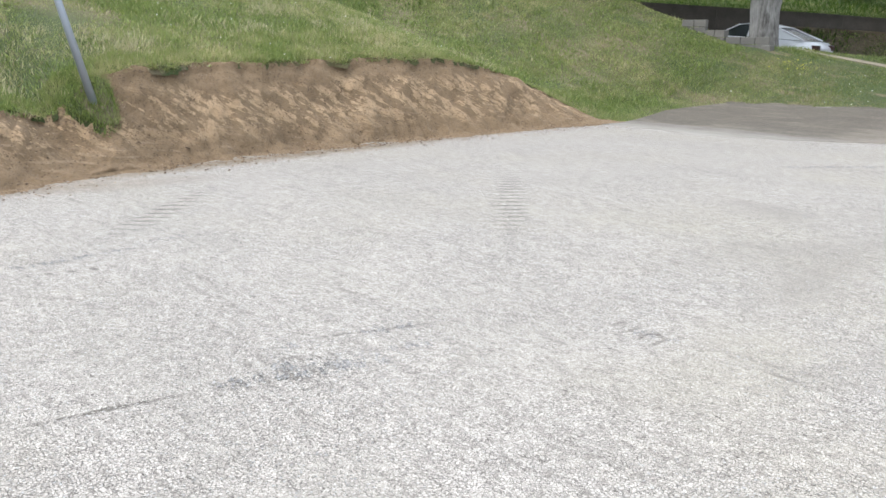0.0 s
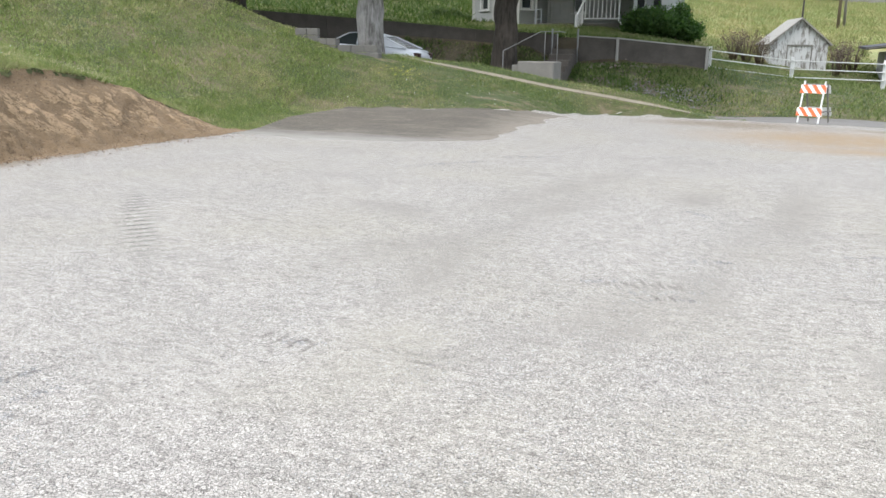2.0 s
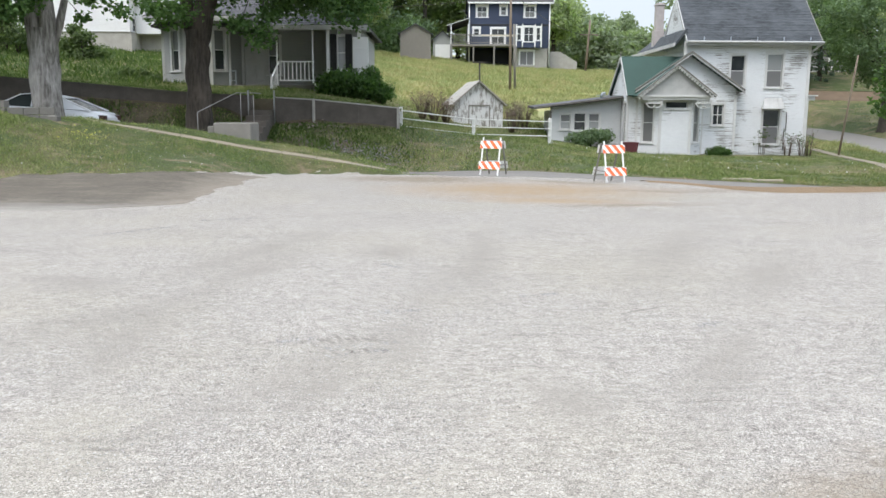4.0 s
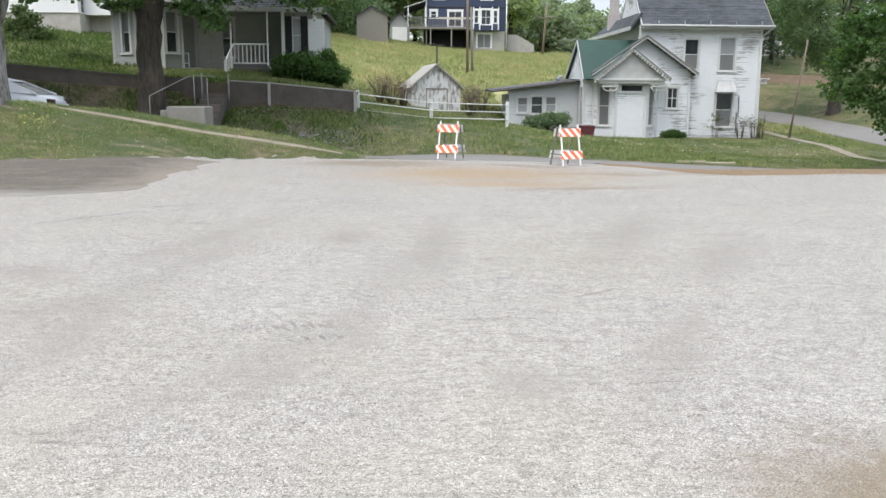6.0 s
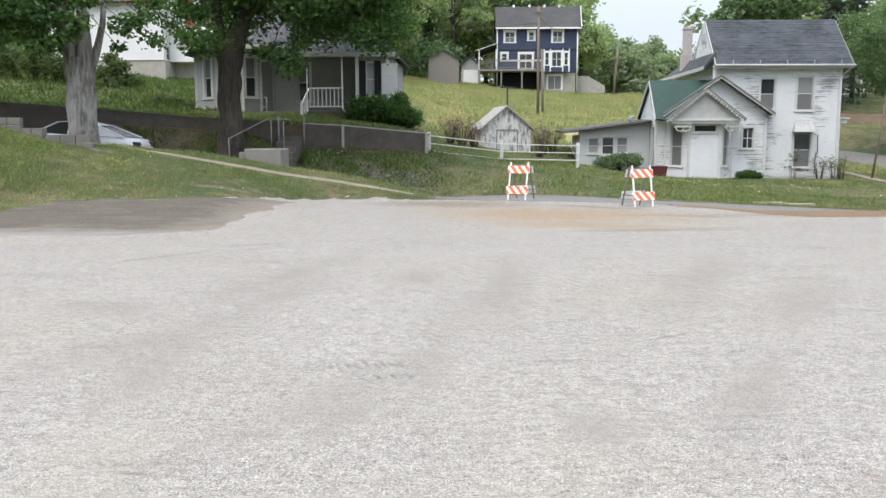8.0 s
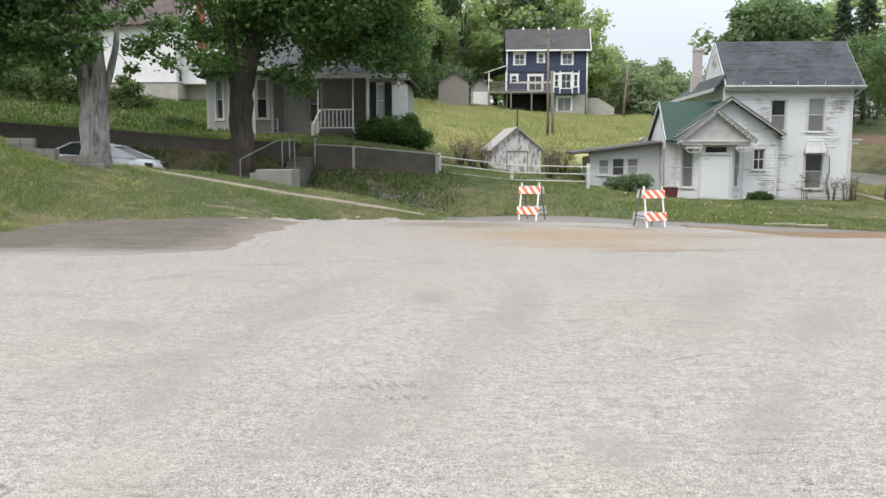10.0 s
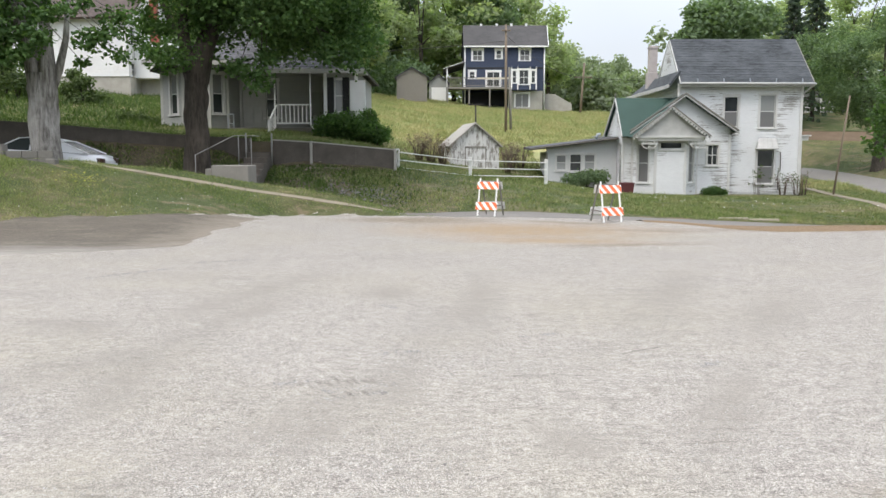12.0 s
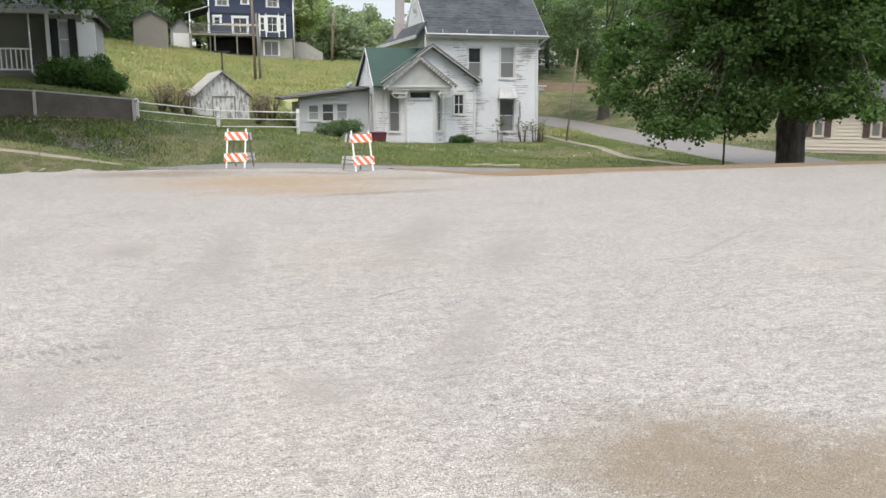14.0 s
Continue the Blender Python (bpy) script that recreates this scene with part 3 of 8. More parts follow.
def box(bm, lo, hi, bevel=0.0):
    """A box between two corners, with chamfered edges if asked for."""
    lo, hi = Vector(lo), Vector(hi)
    made = bmesh.ops.create_cube(bm, size=1.0, matrix=Matrix.Translation((lo + hi) / 2) @ Matrix.Diagonal((*(hi - lo), 1)))
    if bevel:
        edges = {e for v in made["verts"] for e in v.link_edges}
        bmesh.ops.bevel(bm, geom=list(edges), offset=bevel, segments=1, affect="EDGES")
    return bm


def boxes(*pairs, bevel=0.0):
    bm = bmesh.new()
    for lo, hi in pairs:
        box(bm, lo, hi, bevel)
    return bm


def beam(bm, a, b, w, h, bevel=0.0):
    """A straight bar from a to b, w wide and h deep."""
    a, b = Vector(a), Vector(b)
    d = b - a
    m = Matrix.Translation((a + b) / 2) @ d.to_track_quat("Z", "Y").to_matrix().to_4x4() @ Matrix.Diagonal((w, h, d.length, 1))
    made = bmesh.ops.create_cube(bm, size=1.0, matrix=m)
    if bevel:
        bmesh.ops.bevel(bm, geom=list({e for v in made["verts"] for e in v.link_edges}), offset=bevel, segments=1, affect="EDGES")
    return bm


def tube(bm, points, radii, sides=8, rough=0.0, seed=0):
    """A bent, tapered tube through the points, capped."""
    rng = random.Random(seed)
    rings = []
    pts = [Vector(p) for p in points]
    for i, p in enumerate(pts):
        d = (pts[min(i + 1, len(pts) - 1)] - pts[max(i - 1, 0)]).normalized()
        q = Vector((0, 0, 1)).rotation_difference(d)
        ring = []
        for k in range(sides):
            a = 2 * math.pi * k / sides
            r = radii[i] * (1 + rough * (rng.random() - 0.5))
            ring.append(bm.verts.new(p + q @ Vector((r * math.cos(a), r * math.sin(a), 0))))
        rings.append(ring)
    for r0, r1 in zip(rings, rings[1:]):
        for k in range(sides):
            f = bm.faces.new((r0[k], r0[(k + 1) % sides], r1[(k + 1) % sides], r1[k]))
            f.smooth = True
    bm.faces.new(rings[0][::-1])
    bm.faces.new(rings[-1])
    return bm


def prism(bm, outline, depth_vec):
    """A flat outline given a thickness along depth_vec."""
    a = [bm.verts.new(p) for p in outline]
    b = [bm.verts.new(Vector(p) + Vector(depth_vec)) for p in outline]
    bm.faces.new(a)
    bm.faces.new(b[::-1])
    n = len(a)
    for i in range(n):
        bm.faces.new((a[i], b[i], b[(i + 1) % n], a[(i + 1) % n]))
    return bm


# ---------------------------------------------------------------- terrain
def step(v, a, b):
    u = np.clip((v - a) / np.maximum(np.asarray(b - a, float), 0.05), 0, 1)
    return u * u * (3 - 2 * u)


def street_y(x):
    """The middle of the street that runs across behind the lot."""
    return 25.1 + 0.3 * np.clip(-x, 0, 2) + 0.2 * np.maximum(0, -x - 2) - 0.03 * np.clip(x, 0, 40)


def street_z(x):
    return np.interp(x, [-40, -24, -14, -10, -5, -3.5, -2, -0.8, 1, 3, 7, 14, 22, 40], [2.9, 1.8, 0.84, 0.52, 0.12, -0.06, -0.25, -0.38, -0.3, -0.3, -0.5, -0.8, -0.95, -1.1])


def path_z(x):
    return np.interp(x, [-24, -14, -11, -9, -5.2, -3.4, -1.9, -0.8, 0.5, 8, 14, 40], [4.3, 2.35, 1.62, 1.24, 0.62, 0.38, 0.17, 0.03, -0.02, -0.15, -0.3, -0.7])


def path_y(x):
    return 22.0 + 0.15 * np.maximum(0, -x)


def wall_y(x):
    """The line of the retaining wall beyond the street."""
    return 32.4 + 0.11 * x


def wall_base(x):
    return np.interp(x, [-24, -12, -8, -7, -6, -4.7, -1.5], [2.6, 2.05, 1.75, 1.2, 1.15, 1.25, 1.0])


def wall_top(x):
    return np.interp(x, [-24, -16.5, -12.4, -9.4, -6.6, -4.7, -1.5], [3.4, 2.85, 2.55, 2.28, 2.16, 2.06, 1.76])


def beyond(x, y):
    """Ground on the far side of the street: lawns, the hill and the blue house's field."""
    yw = wall_y(x)
    rows_y = np.stack([street_y(x) + 2.1, yw - 0.25, yw + 0.25, 0 * x + 37, 0 * x + 42.5, 0 * x + 48, 0 * x + 55, 0 * x + 70, 0 * x + 88, 0 * x + 130, 0 * x + 400])
    low = np.where(x < -1.5, wall_base(x), np.interp(x, [-1.5, 0, 5, 10, 15, 40], [1.0, 0.78, 0.15, -0.5, -0.75, -1.0]))
    high = np.where(x < -1.5, wall_top(x) - 0.06, low + 0.08)
    rows_z = np.stack([
        street_z(x) + 0.1,
        low,
        high,
        np.interp(x, [-30, -24, -12, -6, -3, -1, 5, 10, 18, 40], [4.4, 3.7, 2.8, 2.62, 2.2, 1.1, 0.3, -0.4, -0.55, -0.8]),
        np.interp(x, [-30, -15, -5, -1, 2, 6, 9, 18, 40], [5.0, 3.9, 2.7, 1.2, 0.65, 0.1, -0.35, -0.42, -0.7]),
        np.interp(x, [-30, -15, -5, 0, 5, 10, 18, 25, 30, 40], [5.6, 4.4, 3.1, 1.9, 1.5, 0.9, -0.2, -0.2, 0.5, 0.7]),
        np.interp(x, [-30, -20, -8, 0, 8, 14, 20, 26, 32, 45], [6.2, 5.1, 4.0, 3.0, 2.5, 1.6, 0.0, -0.3, 0.1, 0.7]),
        np.interp(x, [-40, -10, 0, 8, 16, 22, 28, 36, 60], [8.6, 6.2, 5.1, 4.6, 4.2, 1.5, 0.6, 0.9, 2.2]),
        np.interp(x, [-60, -10, -2, 5, 12, 19, 24, 32, 45, 80], [12, 8.0, 7.3, 6.4, 5.95, 5.9, 4.9, 5.8, 6.0, 6.4]),
        np.interp(x, [-80, -10, 10, 24, 40, 90], [17, 12, 9, 6, 6, 7]),
        0 * x + 9,
    ])
    k = np.clip((y[None] >= rows_y).sum(0) - 1, 0, len(rows_y) - 2)
    n = np.arange(len(x))
    y0, y1, z0, z1 = rows_y[k, n], rows_y[k + 1, n], rows_z[k, n], rows_z[k + 1, n]
    u = np.clip((y - y0) / np.maximum(y1 - y0, 1e-3), 0, 1)
    return z0 + (z1 - z0) * u


def bank_x(y):
    """The foot of the cut bank beside the lot."""
    return np.interp(y, [-40, 1, 2.7, 4, 6, 8, 10, 12.5, 14.2, 16.5, 18.8, 24], [-8.3, -8.5, -9.1, -9.6, -9.8, -9.85, -9.7, -9.4, -9.2, -9.6, -9.0, -7.0])


def crest_z(y):
    return np.interp(y, [-40, 0, 2.5, 3.3, 3.8, 4.3, 5, 10.4, 11.3, 12.4, 13.4, 14.3, 16, 20, 24], [0.7, 0.7, 0.72, 0.7, 0.6, 1.02, 1.2, 1.26, 1.15, 0.85, 0.45, 0.06, 0.1, 0.35, 0.9])


def near(x, y):
    """Ground on the camera's side: the level lot, its apron and the grass hill to the side."""
    apron = 0.2 * step(y, 14.3, 19) * step(-x, 3.6, 6.0)
    bx = bank_x(y)
    run = np.maximum(0, bx - 1.15 - x)
    hill = crest_z(y) + run * np.interp(y, [0, 10, 14, 19, 24], [0.27, 0.27, 0.26, 0.34, 0.36])
    cut = step(-x, -bx, -bx + 1.15)
    side = cut * hill + (1 - cut) * apron
    # the lawn that climbs from the apron to the path
    edge = np.where(x < -4.2, apron_edge(x), lot_far(x))
    py = path_y(x)
    climb = np.clip((y - edge) / np.maximum(py - 0.4 - edge, 0.2), 0, 1)
    lawn = side + (path_z(x) - side) * climb + 0.2 * step(y, py - 0.35, py + 0.85) * step(-x, 0.5, 3.0) * step(x, -10.2, -7.2)
    return np.where(x < 1.0, np.where(x > bx - 4, lawn, side * (1 - climb) + np.maximum(side, path_z(x)) * climb), side)


def lot_far(x):
    """The far edge of the gravel."""
    return np.interp(x, [-12, -9.2, -6, -4.6, -3.5, -1.3, 0.9, 2.0, 3.3, 5.6, 6.4, 7.3, 10, 18, 40],
                     [17.8, 18.2, 19.2, 20.7, 22.0, 21.7, 21.4, 21.3, 20.8, 19.6, 18.4, 18.0, 18.3, 18.1, 17.5])


def apron_edge(x):
    """Where the asphalt apron and the gravel give way to the lawn."""
    return np.interp(x, [-12, -9.3, -8, -6, -4.6, -4.2], [17.8, 18.2, 18.7, 19.2, 20.6, 21.6])


def cross_x(y):
    """The middle of the side street that climbs and bends away behind the white house."""
    return np.interp(y, [24, 30, 35, 44.5, 53, 58, 62, 66, 70, 76, 90], [23.2, 24.2, 25.5, 27.6, 29.3, 30.1, 30.4, 30.2, 29.4, 26.8, 20])


def height(x, y):
    x, y = np.atleast_1d(np.asarray(x, float)), np.atleast_1d(np.asarray(y, float))
    n = near(x, y)
    # past the lot's far edge the ground drops to the street
    fall = step(y, lot_far(x), street_y(x) - 2.0)
    n = np.where(x > -0.8, n + fall * (street_z(x) - n), n)
    s0, s1 = street_y(x) - 2.0, street_y(x) + 2.1
    brow = 22.3 + (path_y(x) + 0.9 - 22.3) * step(x, -10.4, -9.6)
    to_street = step(y, brow, np.minimum(s0 + 0.3, brow + np.where(x < -10.4, 2.2, 9)))
    n = np.where(x <= -0.8, n + to_street * (street_z(x) - n), n)
    b = beyond(x, y)
    out = np.where(y < s0, n, np.where(y > s1, b, street_z(x) + 0.1 * step(y, s1 - 0.2, s1)))
    # the cross street climbs away beside the white house
    cx = cross_x(y)
    w = step(-np.abs(x - cx), -5.2, -2.6) * step(y, 24, 28) * (1 - step(y, 74, 84))
    cz = np.interp(y, [24, 40, 53, 62, 70, 78], [-0.9, -0.75, -0.55, -0.2, 0.35, 0.7])
    return out * (1 - w) + cz * w


def ground_z(x, y):
    return float(height(x, y)[0])


def sheet(name, xs, ys, zfun, material, wobble=0.0, keep=None):
    gx, gy = np.meshgrid(xs, ys)
    gx, gy = gx.ravel(), gy.ravel()
    z = zfun(gx, gy)
    if wobble:
        z = z + wobble * np.array([noise.noise((a * 0.9, b * 0.9, 0.3)) for a, b in zip(gx, gy)])
    nx, ny = len(xs), len(ys)
    i = np.arange(nx - 1)[None] + nx * np.arange(ny - 1)[:, None]
    f = np.stack([i, i + 1, i + 1 + nx, i + nx], -1).reshape(-1, 4)
    v = np.stack([gx, gy, z], -1)
    if keep is not None:
        c = v[f].mean(1)
        f = f[keep(c[:, 0], c[:, 1])]
    return bulk(name, v, f, material, smooth=True)


xs = np.concatenate([[-900, -400, -200, -120, -80, -60], np.arange(-50, -26, 1.0), np.arange(-26, 26, 0.25), np.arange(26, 60, 1.0), [60, 80, 120, 200, 400, 900]])
ys = np.concatenate([[-900, -300, -100, -40, -20, -10, -5], np.arange(-2, 2, 0.5), np.arange(2, 6, 0.12), np.arange(6, 13, 0.3), np.arange(13, 46, 0.25), np.arange(46, 100, 1.0), [100, 115, 130, 160, 200, 300, 500, 900]])


def earth(x, y):
    """The sheet itself: kept a little under the bank, which is a mesh of its own."""
    bx = bank_x(y)
    under = step(-x, -bx - 0.5, -bx - 0.1) * (1 - step(-x, -bx + 1.1, -bx + 1.4)) * step(-y, -14.2, -13.2)
    lot_in = step(x, bx + 0.1, bx + 0.5) * step(-y, -lot_far(x) + 0.2, -lot_far(x) + 0.7)
    return height(x, y) - 0.3 * under - 0.05 * lot_in


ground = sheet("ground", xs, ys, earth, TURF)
tagged(ground, "uneven grass ground with dry patches rising to a hill", "ground", kind="structure")


# ---------------------------------------------------------------- lot, bank, paths and streets
def wander(a, b, k=1.0, seed=0.0):
    return np.array([noise.fractal((p * k, q * k, seed), 0.8, 2.1, 4) for p, q in zip(np.ravel(a), np.ravel(b))])


def grid_mesh(name, gx, gy, z, material, kind_label="", category=""):
    ny, nx = gx.shape
    i = np.arange(nx - 1)[None] + nx * np.arange(ny - 1)[:, None]
    f = np.stack([i, i + 1, i + 1 + nx, i + nx], -1).reshape(-1, 4)
    ob = bulk(name, np.stack([gx.ravel(), gy.ravel(), np.ravel(z)], -1), f, material, smooth=True)
    return tagged(ob, kind_label, category, kind="structure")


# gravel lot, from the foot of the bank to the street
v = np.concatenate([np.linspace(-30, 1, 20)[:-1], np.linspace(1, 15, 90)[:-1], np.linspace(15, 22, 60)])
v = (v + 30) / 52
s = np.concatenate([np.linspace(0, 0.12, 90)[:-1], np.linspace(0.12, 0.4, 110)[:-1], np.linspace(0.4, 1, 50)])
S, V = np.meshgrid(s, v)
gy = -30 + V * 50
gx = -9.5 + S * 50
for _ in range(6):
    gx = bank_x(gy) + S * (42 - bank_x(gy))
    gy = -30 + V * (lot_far(gx) + 30)
gx = gx + np.where(S < 0.004, 0.12, 0) * wander(gx, gy, 1.7, 2.0).reshape(gx.shape)
gy = gy + np.where(V > 0.999, 0.22, 0) * wander(gx, gy, 1.1, 5.0).reshape(gx.shape)
roll = 0.012 * wander(gx, gy, 0.8, 9.0)
lot = grid_mesh("gravel_lot", gx, gy, height(gx.ravel(), gy.ravel()) + 0.02 + np.where((gx.ravel() < -3.4) & (gy.ravel() > 12.4), 0, roll) * (V.ravel() < 0.98), GRAVEL,
                "pale crushed stone gravel spread over the lot", "gravel")

# old asphalt apron laid at the edge of the gravel
U, V = np.meshgrid(np.linspace(0, 1, 150), np.linspace(0, 1, 130))
gy = 14.0 + V * 5
for _ in range(5):
    left = bank_x(gy) - 0.05
    gx = left + U * (-4.35 + 0.3 * (V - 0.5) - left)
    y0 = np.interp(gx, [-10, -9.2, -7, -5.5, -4.7], [13.3, 13.6, 13.3, 13.65, 14.3])
    gy = y0 + V * (np.minimum(apron_edge(gx) + 0.12, 20.4) - y0)
edge = (U > 0.99) | (V < 0.01) | (V > 0.99)
gx = gx + np.clip((U - 0.6) / 0.4, 0, 1) * 0.3 * wander(gx, gy, 0.9, 7.0).reshape(gx.shape)
gy = gy + (np.clip((0.4 - V) / 0.4, 0, 1) + np.clip((V - 0.7) / 0.3, 0, 1)) * 0.3 * wander(gx, gy, 0.9, 3.0).reshape(gx.shape)
grid_mesh("asphalt_apron", gx, gy, height(gx.ravel(), gy.ravel()) + np.where(edge.ravel(), 0.012, 0.03), APRON, "dark worn asphalt apron dusted with gravel", "asphalt")

# cut earth bank: scraped clay with a ragged sod edge
yb = np.arange(-4, 14.4, 0.07)
sb = np.linspace(-0.25, 1.0, 34)
SB, YB = np.meshgrid(sb, yb)
rag = 0.16 * wander(YB[:, 0] * 0 + 3, YB[:, 0], 1.6, 1.0)[:, None]
fade = np.clip((14.3 - YB) / 2.0, 0.12, 1)
XB = bank_x(YB) - SB * (1.12 + rag) * np.clip(fade * 1.6, 0.3, 1)
zb = height(XB.ravel(), YB.ravel()).reshape(XB.shape)
lump = wander(XB, YB, 1.5, 4.0).reshape(XB.shape) * 0.1 + wander(XB, YB, 6.0, 6.0).reshape(XB.shape) * 0.05
crumb = wander(XB, YB, 13.0, 2.0).reshape(XB.shape) * 0.03
teeth = 0.02 * np.sin(YB * 26 + XB * 9) * np.clip(wander(XB, YB, 0.7, 8.0).reshape(XB.shape) * 3, 0, 1)
on = np.clip(SB * 4 + 1, 0, 1)
scarp = -0.09 * np.clip((0.94 - SB) / 0.05, 0, 1) * np.clip((SB - 0.45) / 0.45, 0, 1) * np.clip((13.2 - YB) / 2, 0, 1)
zb = zb + 0.03 * on + ((lump + teeth) * np.clip(SB * 3 + 0.4, 0.1, 1) + crumb * np.clip(SB * 4 + 1, 0.2, 1)) * fade * (1 - np.clip(SB, 0, 1) ** 5) + scarp
XB = XB + 0.5 * lump * (SB > 0)
bank = grid_mesh("dirt_bank", XB, YB, zb, DIRT, "freshly cut brown earth bank scraped to pale clay", "bank")

# sod at the edge of the cut
lip = [(-0.7, -0.02), (-0.35, 0.015), (-0.1, 0.03), (0.035, 0.015), (0.07, -0.05)]
yl = np.arange(-4, 13.6, 0.05)
D, YL = np.meshgrid([d for d, _ in lip], yl)
DZ = np.meshgrid([z for _, z in lip], yl)[0]
ragl = 0.16 * wander(yl * 0 + 3, yl, 1.6, 1.0)[:, None] + 0.08 * wander(yl * 0, yl, 5.0, 3.0)[:, None]
fadel = np.clip((14.3 - YL) / 2.0, 0.12, 1)
XC = bank_x(YL) - (1.1 + ragl) * np.clip(fadel * 1.6, 0.3, 1)
XL = XC + D
ZL = height(np.minimum(XL, XC).ravel(), YL.ravel()).reshape(XL.shape) + DZ + 0.02 * wander(XL, YL, 3.0, 5.0).reshape(XL.shape)
grid_mesh("sod_lip", XL, YL, ZL, TURF, "ragged grass sod at the edge of the cut", "grass")
LIP = (XL, YL, ZL)


def tongue_at(x, y):
    """How deep a place lies in the tongue of sod left standing round the post."""
    u, v = (x + 10.72) * 0.96 + (y - 4.22) * 0.28, (y - 4.22) * 0.96 - (x + 10.72) * 0.28
    return 1 - (u / 0.6) ** 2 - (v / 0.31) ** 2


gx, gy = np.meshgrid(np.arange(-11.6, -9.8, 0.03), np.arange(3.5, 5.0, 0.03))
depth = tongue_at(gx, gy) - 0.12 + 0.2 * wander(gx, gy, 3.0, 4.0).reshape(gx.shape)
gz = height(gx.ravel(), gy.ravel()).reshape(gx.shape) + np.clip(depth * 0.5, -0.1, 0.05)
gz = np.where(depth > -0.08, gz, gz - 0.25)
grid_mesh("sod_tongue", gx, gy, gz, TURF, "tongue of grass sod left round the steel post", "grass")

# dirt shoulder along the far edge of the gravel
ex = np.linspace(5.0, 40, 160)
gx, V = np.meshgrid(ex, np.linspace(0, 1, 8))
gy = lot_far(gx) - np.interp(gx, [5, 7, 14, 22, 40], [0.3, 1.0, 0.9, 0.5, 0.4]) + V * np.interp(gx, [5, 8, 20, 40], [0.95, 1.9, 1.4, 1.0]) + 0.12 * wander(gx, V, 0.9, 2.5).reshape(gx.shape)
grid_mesh("dirt_shoulder", gx, gy, height(gx.ravel(), gy.ravel()) + np.where((V.ravel() < 0.05) | (V.ravel() > 0.95), 0.0, 0.036), DIRT, "bare brown dirt shoulder along the gravel", "dirt")

# streets
sx = np.linspace(-40, 42, 200)
gx, V = np.meshgrid(sx, np.linspace(-1, 1, 12))
gy = street_y(gx) + 2.0 * V
gy = np.where((V < -0.99) & (gx > 0) & (gx < 5.6), lot_far(gx) - 0.05, gy)
grid_mesh("street", gx, gy, height(gx.ravel(), gy.ravel()) + 0.016, STREET, "grey asphalt street behind the barricades", "street")
V, gy = np.meshgrid(np.linspace(-1, 1, 12), np.linspace(26.5, 82, 90))
gx = cross_x(gy) + 2.45 * V
grid_mesh("cross_street", gx, gy, height(gx.ravel(), gy.ravel()) + 0.02, STREET, "grey asphalt side street climbing past the house", "street")


def footpath(name, xs, yfun, w, label):
    """A run of cast slabs that follows the ground, each a little out of line."""
    rng = random.Random(name)
    top = thing(name, (0, 0, 0), label, "footpath", kind="structure")
    for a, b in zip(xs, xs[1:]):
        bm = bmesh.new()
        g = 0.012
        pts = []
        for x, side in ((a + g, -1), (b - g, -1), (b - g, 1), (a + g, 1)):
            y = float(yfun(x)) + side * w / 2
            pts.append((x, y, ground_z(x, y) + 0.018 + rng.uniform(-0.006, 0.006)))
        prism(bm, pts, (0, 0, -0.12))
        part("slab", bm, WORN_PATH, top)
    return top


footpath("concrete_path", np.arange(-9.9, -0.5, 0.95), path_y, 0.26, "cracked old concrete path through the lawn")


def cross_path(name, pts, w, label):
    top = thing(name, (0, 0, 0), label, "footpath", kind="structure")
    for (x0, y0), (x1, y1) in zip(pts, pts[1:]):
        n = max(1, int(math.hypot(x1 - x0, y1 - y0) / 1.4))
        d = Vector((x1 - x0, y1 - y0)).normalized()
        side = Vector((d.y, -d.x)) * w / 2
        for k in range(n):
            bm = bmesh.new()
            c = []
            for t, sg in ((k / n + 0.004, 1), ((k + 1) / n - 0.004, 1), ((k + 1) / n - 0.004, -1), (k / n + 0.004, -1)):
                x, y = x0 + (x1 - x0) * t, y0 + (y1 - y0) * t
                c.append((x + side.x * sg, y + side.y * sg, ground_z(x, y) + 0.03))
            prism(bm, c, (0, 0, -0.16))
            part("slab", bm, WORN_PATH, top)
    return top


cross_path("house_walk", [(18.7, 28.1), (18.65, 31.9), (19.5, 36.9), (20.5, 46.0)], 0.5, "pale concrete walk along the white house lawn")
kerb = thing("kerb", (0, 0, 0), "broken concrete kerb at the street's edge", "kerb", kind="structure")
for k in range(2):
    x = 9.3 + 1.0 * k
    z = ground_z(x + 0.5, 27.0)
    part("kerbstone", boxes(((x, 27.1, z - 0.1), (x + 0.97, 27.24, z + 0.07)), bevel=0.02), PATH_STONE, kerb)


